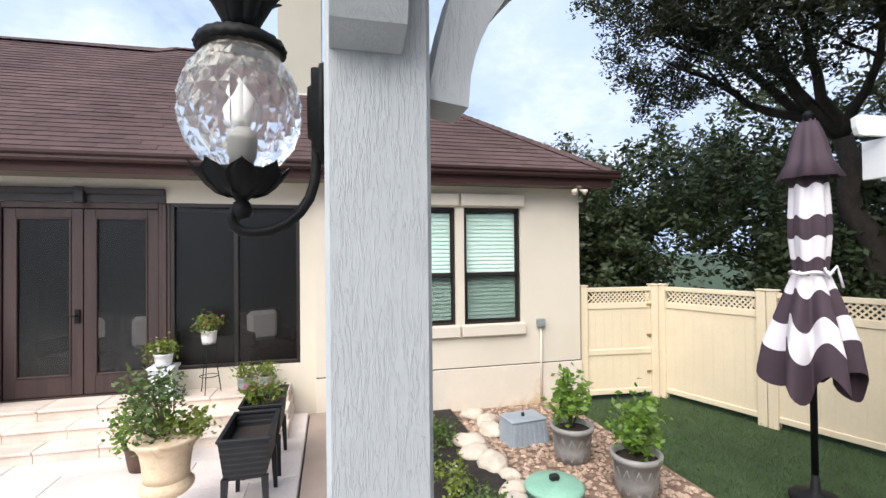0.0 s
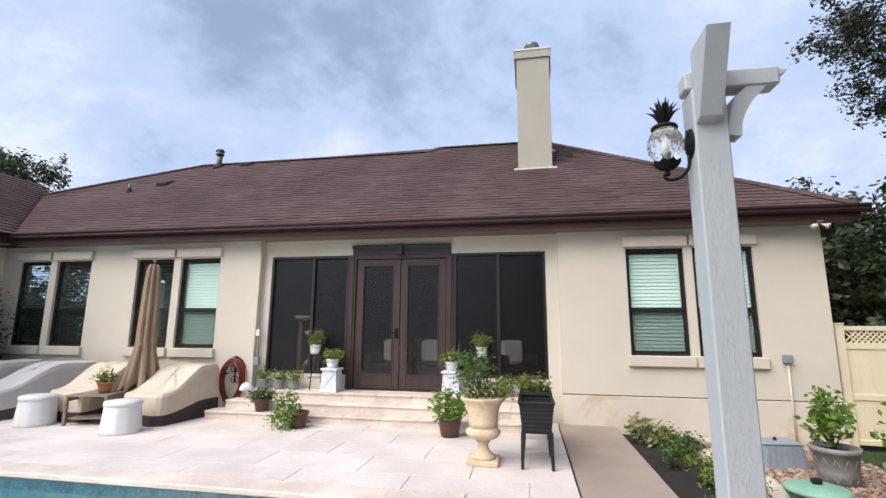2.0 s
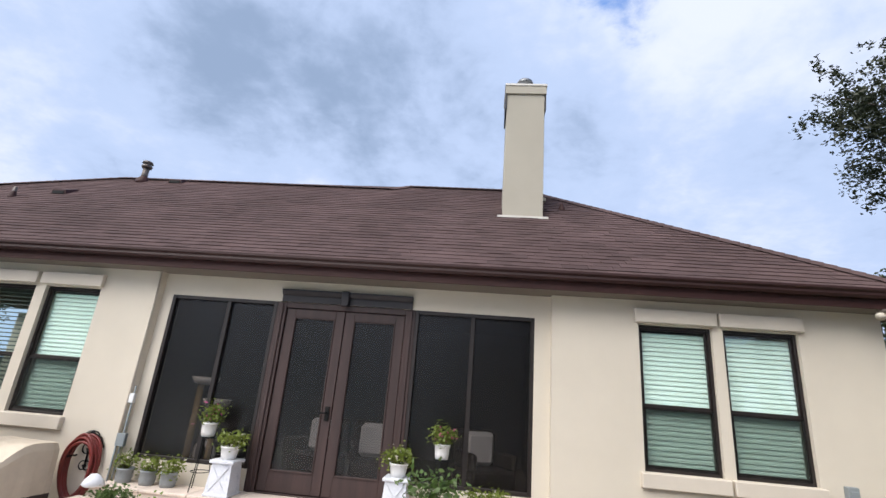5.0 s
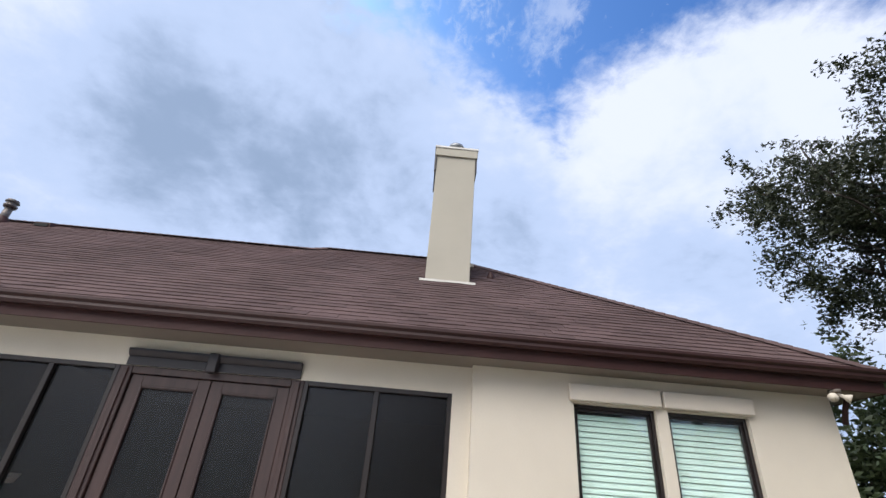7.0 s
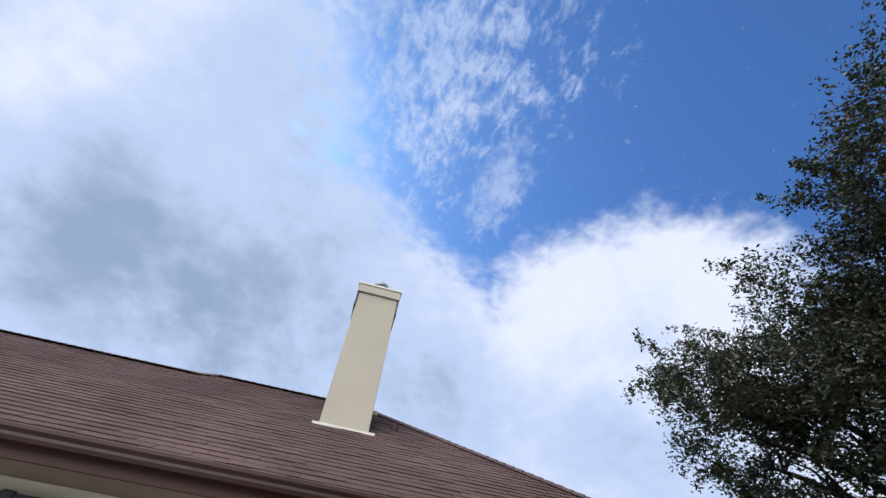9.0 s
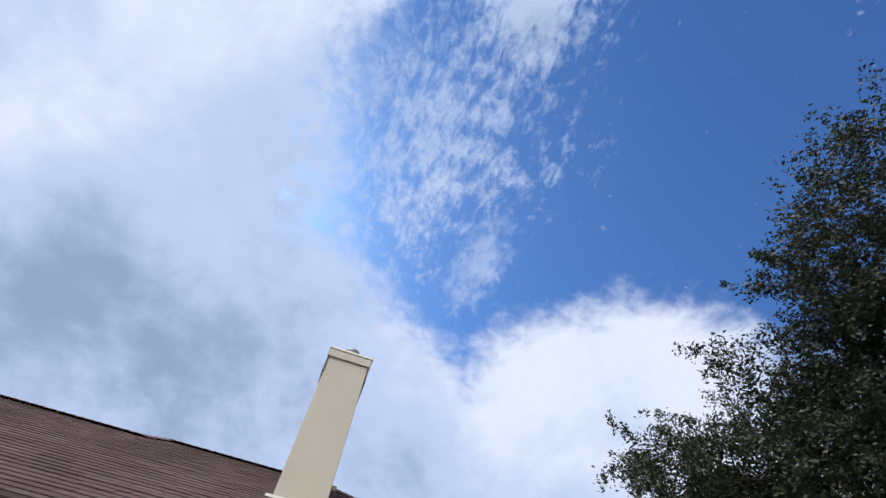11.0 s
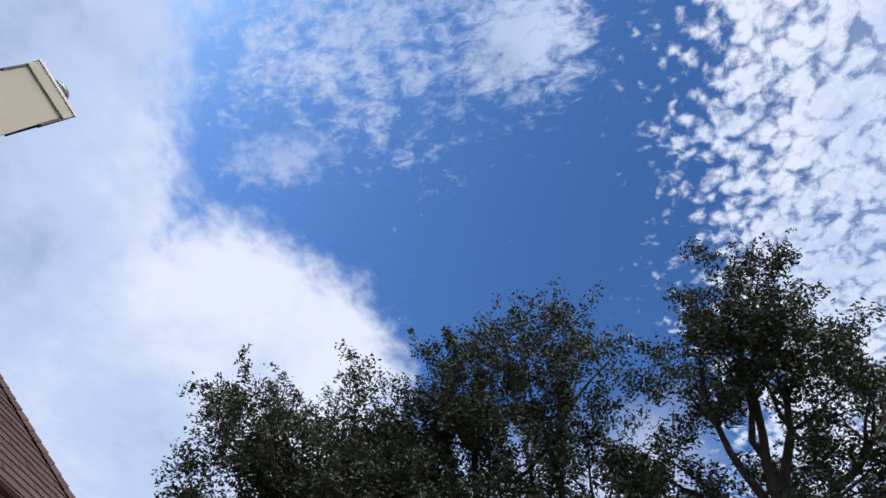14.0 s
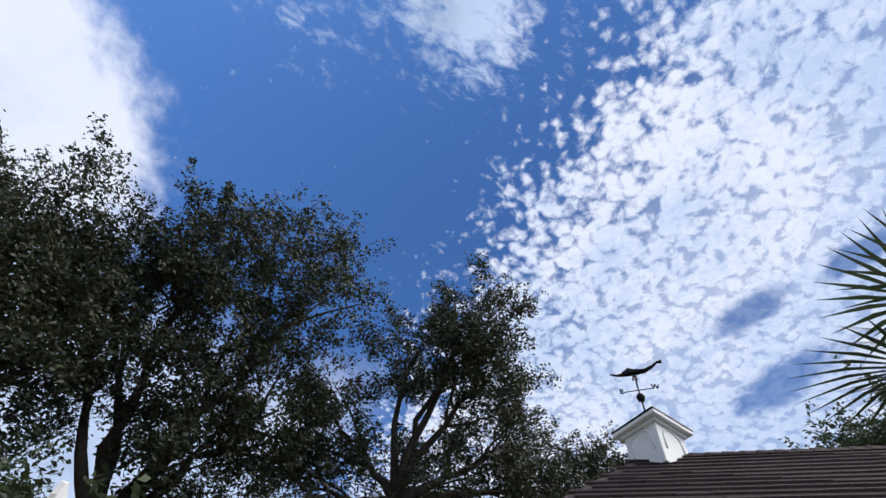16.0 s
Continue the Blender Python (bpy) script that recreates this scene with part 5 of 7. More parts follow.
def wicker_planter(at, rzd, planted):
    w = thing("wicker_planter", "black woven plastic planter box on four legs" + (" with flowering plants" if planted else ", empty"), "planter", at, "wicker planters", rzd)
    h0, h1 = 0.37, 0.69
    b = MB()
    bot, top = (0.155, 0.30), (0.19, 0.345)
    n = 14
    rows = []   # woven bands, every other one a little proud
    for k in range(n):
        for a in (k / n + 0.008, (k + 1) / n - 0.008):
            o = 0.0025 * (k % 2)
            x0, y0, z0 = bot[0] + (top[0] - bot[0]) * a + o, bot[1] + (top[1] - bot[1]) * a + o, h0 + (h1 - h0) * a
            rows.append([(-x0, -y0, z0), (x0, -y0, z0), (x0, y0, z0), (-x0, y0, z0)])
    b.add([v for r_ in rows for v in r_], [(j * 4 + k, j * 4 + (k + 1) % 4, (j + 1) * 4 + (k + 1) % 4, (j + 1) * 4 + k) for j in range(len(rows) - 1) for k in range(4)] + [(3, 2, 1, 0)])
    part("woven_box", b, BLACK_PLASTIC, w)
    b = MB()
    for x0, x1, y0, y1 in ((-0.205, 0.205, -0.36, -0.325), (-0.205, 0.205, 0.325, 0.36), (-0.205, -0.17, -0.324, 0.324), (0.17, 0.205, -0.324, 0.324)):
        b.box(x0, x1, y0, y1, h1, h1 + 0.025, 0.006)
    part("rim", b, BLACK_PLASTIC, w)
    b = MB()
    b.box(-0.17, 0.17, -0.32, 0.32, h1 - 0.12, h1 - 0.11)
    part("soil", b, SOIL, w)
    for sx in (-1, 1):
        for sy in (-1, 1):
            b = MB()
            b.add([(sx * 0.165 + dx * 0.016, sy * 0.31 + dy * 0.016, 0) for dy in (-1, 1) for dx in (-1, 1)] + [(sx * 0.15 + dx * 0.026, sy * 0.295 + dy * 0.026, h0 + 0.02) for dy in (-1, 1) for dx in (-1, 1)],
                  [(0, 2, 3, 1), (4, 5, 7, 6), (0, 1, 5, 4), (2, 6, 7, 3), (0, 4, 6, 2), (1, 3, 7, 5)])
            part("leg", b, BLACK_PLASTIC, w)
    b = MB()
    b.tube([(0.05, -0.30, h1 - 0.1), (0.05, -0.30, h1 + 0.02)], 0.014, 8)
    part("filler_tube", b, BLACK_PLASTIC, w)
    if planted:
        foliage("leaves", w, (0, -0.05, h1 + 0.08), 0.26, 0.14, 420, 0.055, LEAF_P, 61, 12, (0, 0, h1 - 0.12), 22)


wicker_planter((2.37, -2.34, ZD), 0, False)
wicker_planter((2.38, -1.50, ZD), 0, True)

# ---------------------------------------------------------------- sunning corner
COVER_CREAM = material("cream_canvas_cover", (0.60, 0.52, 0.41), 0.85, 0.10, 3, 120, 0.3, 0.003)
COVER_GREY = material("pale_grey_canvas_cover", (0.50, 0.49, 0.48), 0.85, 0.10, 3, 120, 0.3, 0.003)
COVER_BAND = material("dark_brown_canvas_band", (0.055, 0.040, 0.034), 0.85, 0.15, 3, 120, 0.3, 0.003)


def lounger_cover(at, rzd, mat, label, seed, L=1.75, W=0.80, back=0.85):
    """A canvas cover draped over a sun lounger with its back raised."""
    t = thing("covered_lounger", label, "lounger", at, "covered sun loungers", rzd)
    nr = random.Random(seed)

    def top(s):
        u = max(0.0, min(1.0, (s - 0.06) / 0.64))
        return 0.46 + 0.012 * math.sin(s * 9 + seed) + (back - 0.46) * u * u * (3 - 2 * u)

    def ring(z_of, lo, hi, steps):
        b = MB()
        n = 56
        rows = []
        for j in range(steps + 1):
            f = lo + (hi - lo) * j / steps
            row = []
            for k in range(n):
                a = 2 * math.pi * k / n
                cx, cy = math.cos(a), math.sin(a)
                p = 9.0
                r = (abs(cx) ** p + abs(cy) ** p) ** (-1 / p)
                s = (cy * r + 1) / 2
                fl = 1.0 + 0.04 * (1 - f) + 0.020 * math.sin(k * 1.9 + seed) * (1 - f)
                shrink = 1.0 if f < 0.93 else 1.0 - (f - 0.93) * 0.7
                row.append((cx * r * W / 2 * fl * shrink, cy * r * L / 2 * fl * shrink, top(s) * (f if f < 1 else 1)))
            rows.append(row)
        vs = [v for r_ in rows for v in r_]
        fs = [(j * n + k, j * n + (k + 1) % n, (j + 1) * n + (k + 1) % n, (j + 1) * n + k) for j in range(steps) for k in range(n)]
        return b, vs, fs, n, steps

    b, vs, fs, n, st = ring(top, 0.0, 0.34, 3)
    b.add(vs, fs)
    part("hem_band", b, COVER_BAND, t, "dark brown hem band", True)
    b, vs, fs, n, st = ring(top, 0.335, 1.0, 7)
    m = len(vs)
    # crowned top sheet
    rows = [vs[st * n:]]
    k0 = st * n
    for q_ in (0.8, 0.55, 0.3, 0.05):
        row = []
        for k in range(n):
            x, y, z = vs[k0 + k]
            s = y * q_ / L + 0.5
            row.append((x * q_, y * q_, top(max(0, min(1, s))) + 0.010 * (1 - q_) + 0.010 * math.sin(13 * x + 9 * y + seed) + 0.008 * math.sin(21 * y - 6 * x)))
        rows.append(row)
    vs2 = vs + [v for r_ in rows[1:] for v in r_]
    fs2 = list(fs)
    for j in range(4):
        a0 = k0 if j == 0 else m + (j - 1) * n
        a1 = m + j * n
        fs2 += [(a0 + k, a0 + (k + 1) % n, a1 + (k + 1) % n, a1 + k) for k in range(n)]
    fs2.append(tuple(range(m + 3 * n, m + 4 * n)))
    b.add(vs2, fs2)
    part("canvas", b, mat, t)


lounger_cover((-3.62, -0.95, ZD), -6, COVER_CREAM, "sun lounger under a cream canvas cover with brown hem", 1, 1.25, 0.82)
lounger_cover((-5.05, -0.95, ZD), -6, COVER_CREAM, "sun lounger under a cream canvas cover with brown hem", 2, 1.25, 0.82)
lounger_cover((-6.35, -1.05, ZD), -14, COVER_GREY, "sun lounger under a pale grey canvas cover", 3, 1.7)
lounger_cover((-7.55, -1.10, ZD), -14, COVER_GREY, "sun lounger under a pale grey canvas cover", 4, 1.7)


def drum_stool(at):
    t = thing("drum_stool", "white pleated drum stool with a round lid", "stool", at, "drum stools")
    m = WHITE_POT
    b = MB()
    b.lathe([(0.265, 0), (0.262, 0.05), (0.235, 0.37), (0.232, 0.38)], 60, (0, 0, 0), lambda a, r, z: r * (1 + 0.012 * math.cos(12 * a)))
    part("skirt", b, m, t, "", True)
    b = MB()
    b.lathe([(0.232, 0.38), (0.245, 0.385), (0.248, 0.42), (0.235, 0.445), (0.12, 0.455), (0.0, 0.456)], 48)
    part("lid", b, m, t, "", True)


drum_stool((-3.54, -2.02, ZD))
drum_stool((-5.25, -1.85, ZD))
GREY_TEAK = material("weathered_teak", (0.24, 0.19, 0.15), 0.85, 0.3, 3, 50, 0.3, grain=(1, 6, 6))


def side_table(at):
    t = thing("side_table", "small weathered grey wooden side table with a shelf", "table", at, "", 12)
    for k in range(5):
        b = MB()
        b.box(-0.32, 0.32, -0.24 + k * 0.098, -0.148 + k * 0.098, 0.43, 0.455, 0.003)
        part("top_board", b, GREY_TEAK, t)
    for k in range(4):
        b = MB()
        b.box(-0.27, 0.27, -0.20 + k * 0.10, -0.115 + k * 0.10, 0.09, 0.11, 0.003)
        part("shelf_board", b, GREY_TEAK, t)
    for sx in (-1, 1):
        for sy in (-1, 1):
            b = MB()
            b.box(sx * 0.30 - 0.022, sx * 0.30 + 0.022, sy * 0.22 - 0.022, sy * 0.22 + 0.022, 0, 0.429, 0.004)
            part("leg", b, GREY_TEAK, t)
        b = MB()
        b.box(sx * 0.30 - 0.012, sx * 0.30 + 0.012, -0.197, 0.197, 0.36, 0.428, 0.003)
        part("apron", b, GREY_TEAK, t)


side_table((-4.50, -1.55, ZD))
p = round_pot("terracotta pot with a flowering plant on the side table", (-4.42, -1.5, ZD + 0.456), 0.11, 0.17, TERRACOTTA, "terracotta_pot", 0.012)
foliage("leaves", p, (0, 0, 0.24), 0.20, 0.09, 330, 0.05, LEAF_P, 71, 8, (0, 0, 0.14))


def closed_umbrella(name, label, at, z0, z1, r, mats, seed, bands=None, hood=0.0, tie=0.40, pole_r=0.022):
    """A furled umbrella: folds hang from the hub, tied in the middle."""
    t = thing(name, label, "umbrella", at)
    H = z1 - z0

    def radius(s):   # s from the hub down
        if s < tie:
            return r * ((0.20 + 0.34 * (s / tie) ** 0.8) if bands else (0.26 + 0.26 * (s / tie) ** 0.4))
        return r * (0.50 + 0.50 * ((s - tie) / (1 - tie)) ** 0.9)

    def wave(a, s):
        am = 0.24 + 0.22 * max(0.0, (s - tie) / (1 - tie))
        return 1 + am * math.sin(7 * a + seed) + 0.08 * math.sin(13 * a + 2 * seed)

    cuts = bands or [(0.0, 1.0, 0)]
    n = 64
    for s0, s1, mi in cuts:
        b = MB()
        rows = []
        st = max(3, int((s1 - s0) * 24))
        for j in range(st + 1):
            s = s0 + (s1 - s0) * j / st
            row = []
            for k in range(n):
                a = 2 * math.pi * k / n
                rr = radius(s) * wave(a, s)
                z = z1 - H * s - ((0.03 if bands else 0.10) * H * math.sin(7 * a + seed + 0.6) * max(0, s - 0.35))
                row.append((rr * math.cos(a), rr * math.sin(a), z))
            rows.append(row)
        b.add([v for r_ in rows for v in r_], [(j * n + k, j * n + (k + 1) % n, (j + 1) * n + (k + 1) % n, (j + 1) * n + k) for j in range(st) for k in range(n)])
        part("canopy_band" if bands else "canopy", b, mats[mi], t, "", True)
    if hood:
        b = MB()
        b.lathe([(0.02, z1 + 0.03), (r * 0.30, z1 - 0.02), (r * 0.50, z1 - hood * 0.7), (r * 0.66, z1 - hood), (r * 0.64, z1 - hood), (r * 0.46, z1 - hood * 0.7)], 56, (0, 0, 0), lambda a, q_, z: q_ * (1 + 0.10 * math.sin(6 * a) * (1 if z < z1 - 0.05 else 0.2)))
        part("hood", b, mats[0], t, "", True)
    b = MB()
    rr = radius(tie) * 1.12
    b.tube([(rr * math.cos(2 * math.pi * k / 24), rr * math.sin(2 * math.pi * k / 24), z1 - H * tie) for k in range(25)], 0.014, 6)
    b.tube([(0, -rr, z1 - H * tie), (0.05, -rr - 0.03, z1 - H * tie + 0.03), (0.07, -rr - 0.02, z1 - H * tie - 0.05)], 0.012, 6)
    part("tie", b, mats[-1], t, "", True)
    b = MB()
    b.tube([(0, 0, 0.0), (0, 0, z1)], pole_r, 12)
    part("pole", b, BLACK_IRON if bands else GREY_TEAK, t, "", True)
    b = MB()
    b.lathe([(0.01, z1 + 0.02), (0.018, z1 + 0.035), (0.032, z1 + 0.06), (0.030, z1 + 0.085), (0.01, z1 + 0.10), (0.0, z1 + 0.102)], 16)
    part("finial", b, BLACK_IRON if bands else mats[0], t, "", True)
    b = MB()
    b.lathe([(0.24, 0), (0.24, 0.03), (0.20, 0.06), (0.05, 0.09), (0.035, 0.25), (0.0, 0.25)], 32)
    part("base", b, BLACK_IRON, t, "", True)


TAN = material("tan_canvas", (0.30, 0.215, 0.14), 0.85, 0.15, 3, 120, 0.3, 0.003)
closed_umbrella("patio_umbrella", "furled tan canvas patio umbrella between the loungers", (-4.24, -0.98, ZD), 0.42, 2.60, 0.25, [TAN], 1.0, tie=0.64)
PLUM = material("dark_plum_canvas", (0.050, 0.030, 0.042), 0.8, 0.12, 3, 120, 0.3, 0.003)
STRIPE = material("white_canvas", (0.66, 0.63, 0.66), 0.8, 0.06, 3, 120, 0.3, 0.003)


def striped_umbrella(at):
    """Furled market umbrella: a hood on top, slim to the tie, flared and pleated below."""
    t = thing("striped_umbrella", "furled umbrella with dark plum and white stripes", "umbrella", at)
    prof = [(3.704, 0.064), (3.196, 0.151), (2.916, 0.167), (2.637, 0.181), (2.408, 0.162), (2.23, 0.143), (2.154, 0.162), (1.964, 0.218), (1.71, 0.282), (1.494, 0.329), (1.163, 0.352)]

    def radius(z):
        for (za, ra), (zb, rb) in zip(prof, prof[1:]):
            if z >= zb:
                return rb + (ra - rb) * min(1.0, (z - zb) / (za - zb))
        return prof[-1][1]

    n = 96

    def ring(z):
        row = []
        low = max(0.0, min(1.0, (2.23 - z) / 1.0))
        for k in range(n):
            a = 2 * math.pi * k / n
            fold = math.sin(6 * a + 0.5) + 0.35 * math.sin(11 * a + 1.3)
            rr = radius(z) * (1 + (0.10 + 0.24 * low) * fold)
            row.append((rr * math.cos(a), rr * math.sin(a), z + (0.02 + 0.11 * low) * (math.sin(6 * a + 2.0) + 0.4 * math.sin(3 * a))))
        return row

    cuts = (3.704, 3.068, 2.764, 2.561, 2.357, 2.218, 2.027, 1.748, 1.494, 1.163)
    for i, (z1, z0) in enumerate(zip(cuts, cuts[1:])):
        b = MB()
        st = 5
        rows = [ring(z1 + (z0 - z1) * j / st) for j in range(st + 1)]
        b.add([v for r_ in rows for v in r_], [(j * n + k, j * n + (k + 1) % n, (j + 1) * n + (k + 1) % n, (j + 1) * n + k) for j in range(st) for k in range(n)])
        part("canopy_band", b, (PLUM, STRIPE)[i % 2], t, "", True)
    b = MB()
    b.lathe([(0.038, 3.704), (0.095, 3.691), (0.146, 3.526), (0.191, 3.323), (0.286, 3.145), (0.273, 3.138), (0.165, 3.297), (0.114, 3.526)], 72, (0, 0, 0), lambda a, r, z: r * (1 + 0.11 * math.sin(7 * a + 0.4)) if r > 0.12 else r)
    part("hood", b, PLUM, t, "", True)
    b = MB()
    b.tube([(0.185 * math.cos(2 * math.pi * k / 32) * (1 + 0.06 * math.sin(6 * k)), 0.185 * math.sin(2 * math.pi * k / 32), 2.218 + 0.01 * math.sin(k)) for k in range(33)], 0.018, 6)
    b.tube([(-0.05, -0.185, 2.218), (-0.1, -0.22, 2.268), (-0.06, -0.22999999999999998, 2.179), (0, -0.205, 2.218), (0.05, -0.22999999999999998, 2.281), (0.1, -0.22, 2.205), (0.12, -0.24, 2.078)], 0.014, 6)
    part("tie", b, STRIPE, t, "white tie knotted round the canvas", True)
    b = MB()
    b.tube([(0, 0, 0.0), (0, 0, 3.704)], 0.034, 14)
    part("pole", b, BLACK_IRON, t, "", True)
    b = MB()
    b.lathe([(0.015, 3.691), (0.028, 3.71), (0.023, 3.729), (0.043, 3.754), (0.046, 3.78), (0.028, 3.805), (0.0, 3.813)], 18)
    part("finial", b, BLACK_IRON, t, "", True)
    b = MB()
    b.lathe([(0.24, 0), (0.24, 0.03), (0.20, 0.06), (0.05, 0.09), (0.035, 0.25), (0.0, 0.25)], 32)
    part("base", b, BLACK_IRON, t, "", True)
    t.scale = (0.86, 0.86, 0.955)


striped_umbrella((7.42, -3.24, ZL))


def hose_holder():
    t = thing("hose_holder", "ornate iron wall holder with a coiled red garden hose", "hose", (-3.12, -0.004, 0.60))
    red = material("dark_red_hose", (0.16, 0.022, 0.018), 0.4, 0.2, 5, 60, 0.05)
    for j in range(11):
        b = MB()
        rng = random.Random(j)
        ra, rb, dx, dz = 0.205 + 0.028 * rng.uniform(-1, 1), 0.36 + 0.04 * rng.uniform(-1, 1), rng.uniform(-0.02, 0.02), rng.uniform(-0.03, 0.01)
        y = -0.06 - 0.022 * (j % 5)
        b.tube([(dx + ra * math.cos(a) * (1.0 + 0.1 * math.sin(a)), y + 0.008 * math.sin(3 * a + j), dz - 0.02 + rb * math.sin(a)) for a in (2 * math.pi * k / 36 for k in range(37))], 0.017, 8, False)
        part("hose_loop", b, red, t, "", True)
    for s in (-1, 1):
        for sc, zc in ((1.0, 0.30), (0.7, 0.18), (0.6, -0.02)):
            b = MB()
            b.tube([(s * (0.02 + sc * 0.13 * k / 20 * math.cos(k * 0.42)), -0.02, zc + sc * 0.12 * (k / 20) * math.sin(k * 0.42)) for k in range(21)], 0.007, 6)
            part("scroll", b, BLACK_IRON, t, "", True)
    b = MB()
    b.tube([(-0.20, -0.02, 0.22), (-0.14, -0.03, 0.34), (0, -0.03, 0.40), (0.14, -0.03, 0.34), (0.20, -0.02, 0.22)], 0.011, 8)
    b.tube([(0, -0.015, -0.05), (0, -0.03, 0.42)], 0.010, 8)
    b.tube([(-0.16, -0.15, 0.10), (-0.16, -0.003, 0.10)], 0.012, 8)
    b.tube([(0.16, -0.15, 0.10), (0.16, -0.003, 0.10)], 0.012, 8)
    part("bracket", b, BLACK_IRON, t, "", True)


hose_holder()
GREY_BOX = material("grey_painted_metal", (0.22, 0.25, 0.26), 0.5, 0.1, 4, 40, 0.05)


def wall_conduit():
    t = thing("conduit", "grey conduit with switch boxes on the wall", "conduit", (-2.70, 0, 0))
    for a, c in (((0, -0.02, 0.46), (0, -0.02, 1.62)), ((-0.06, -0.02, 0.2), (-0.06, -0.02, 0.95)), ((-0.075, -0.012, 1.0), (-0.075, -0.012, SOFFIT_Z - 0.005))):
        b = MB()
        b.tube([a, c], 0.012, 8)
        part("pipe", b, GREY_BOX if a[0] != -0.075 else TRIM, t, "", True)
    for z, h, w in ((1.40, 0.12, 0.07), (0.86, 0.16, 0.12)):
        b = MB()
        b.box(-w / 2, w / 2, -0.06, -0.003, z, z + h, 0.006)
        part("box", b, WHITE_PAINT if z > 1 else GREY_BOX, t)


wall_conduit()
b = MB()
b.lathe([(0.0, 0), (0.12, 0.0), (0.15, 0.04), (0.11, 0.12), (0.05, 0.19), (0.0, 0.20)], 18, (0, 0, 0), lambda a, r, z: r * (1 + 0.12 * math.sin(3 * a + 9 * z) + 0.05 * math.sin(8 * a)))
bag = part("white_bag", b, material("white_plastic_bag", (0.72, 0.74, 0.78), 0.4, 0.06, 8, 40, 0.2), None, "", True)
bag.matrix_basis = pose(-2.62, -0.42, ZD + 0.41) @ Matrix.Diagonal((0.85, 0.75, 0.7, 1))
tagged(bag, "crumpled white bag lying on the top step", "bag")

# ---------------------------------------------------------------- garden on the right


def leafy(name, label, at, rx, rz_, n, leaf, mat, seed, stems=10, cl=30, spread=0.05, cat="plant"):
    t = thing(name, label, cat, at)
    foliage("leaves", t, (0, 0, rz_ * 1.05), rx, rz_, n, leaf, mat, seed, stems, (0, 0, 0), cl, spread)


def lattice_pot(at, seed, r=0.20, h=0.36):
    t = round_pot("grey resin pot with raised diamond pattern and a leafy shrub", at, r, h, GREY_POT, "garden_pot", 0.02, 0.78)
    for s in (-1, 1):
        b = MB()
        for k in range(12):
            pts = []
            for j in range(7):
                f = 0.12 + 0.62 * j / 6
                rr = r * (0.78 + 0.18 * f * 1.1) + 0.003
                a = 2 * math.pi * (k + s * j * 0.17) / 12
                pts.append((rr * math.cos(a), rr * math.sin(a), h * f))
            b.tube(pts, 0.006, 4, False)
        tagged(part("diamond_relief", b, GREY_POT, t), kind="stuff")
    foliage("leaves", t, (0.0, 0, h + 0.30), 0.27, 0.30, 480, 0.09, LEAF_A, seed, 14, (0, 0, h * 0.85), 34, 0.05)


lattice_pot((5.66, -1.92, ZL + 0.01), 81, 0.22, 0.40)
lattice_pot((5.88, -2.74, ZL + 0.01), 82, 0.22, 0.40)


def utility_box(at):
    t = thing("utility_box", "grey ribbed plastic pump cover on the gravel", "utility box", at, "", 6)
    m = material("grey_blue_plastic", (0.28, 0.32, 0.36), 0.5, 0.1, 4, 40, 0.05)
    b = MB()
    b.add([(sx * 0.27, sy * 0.19, 0) for sy in (-1, 1) for sx in (-1, 1)] + [(sx * 0.23, sy * 0.16, 0.27) for sy in (-1, 1) for sx in (-1, 1)],
          [(0, 2, 3, 1), (4, 5, 7, 6), (0, 1, 5, 4), (2, 6, 7, 3), (0, 4, 6, 2), (1, 3, 7, 5)])
    part("shell", b, m, t)
    for k in range(7):
        x = -0.22 + k * 0.073
        b = MB()
        b.add([(x - 0.02, -0.205, 0), (x + 0.02, -0.205, 0), (x + 0.02, -0.16, 0.0), (x - 0.02, -0.16, 0.0), (x * 0.88 - 0.016, -0.175, 0.25), (x * 0.88 + 0.016, -0.175, 0.25), (x * 0.88 + 0.016, -0.14, 0.25), (x * 0.88 - 0.016, -0.14, 0.25)],
              [(0, 1, 5, 4), (1, 2, 6, 5), (4, 5, 6, 7), (3, 0, 4, 7)])
        part("rib", b, m, t)
    b = MB()
    b.box(-0.245, 0.245, -0.175, 0.175, 0.271, 0.30, 0.012)
    part("lid", b, m, t)
    b = MB()
    b.lathe([(0.02, 0.30), (0.02, 0.33), (0.012, 0.34), (0.0, 0.34)], 12)
    part("knob", b, BLACK_PLASTIC, t)


utility_box((5.36, -1.25, ZL + 0.01))
b = thing("tank_lid", "round pale green plastic tank lid on the gravel", "lid", (5.08, -2.62, ZL + 0.01))
GREENLID = material("pale_green_plastic", (0.22, 0.42, 0.31), 0.55, 0.12, 5, 40, 0.05)
m_ = MB()
m_.lathe([(0.25, 0), (0.25, 0.10), (0.26, 0.10), (0.26, 0.06), (0.27, 0.06), (0.27, 0.0)], 36)
part("riser_ring", m_, material("dark_green_plastic", (0.04, 0.10, 0.07), 0.5, 0.15, 5, 40, 0.05), b, "dark green riser ring", True)
m_ = MB()
m_.lathe([(0.275, 0.101), (0.28, 0.13), (0.25, 0.155), (0.12, 0.175), (0.0, 0.18)], 40)
part("cover", m_, GREENLID, b, "", True)
m_ = MB()
m_.box(-0.045, 0.045, -0.03, 0.03, 0.178, 0.235, 0.012)
part("vent_cap", m_, BLACK_PLASTIC, b)


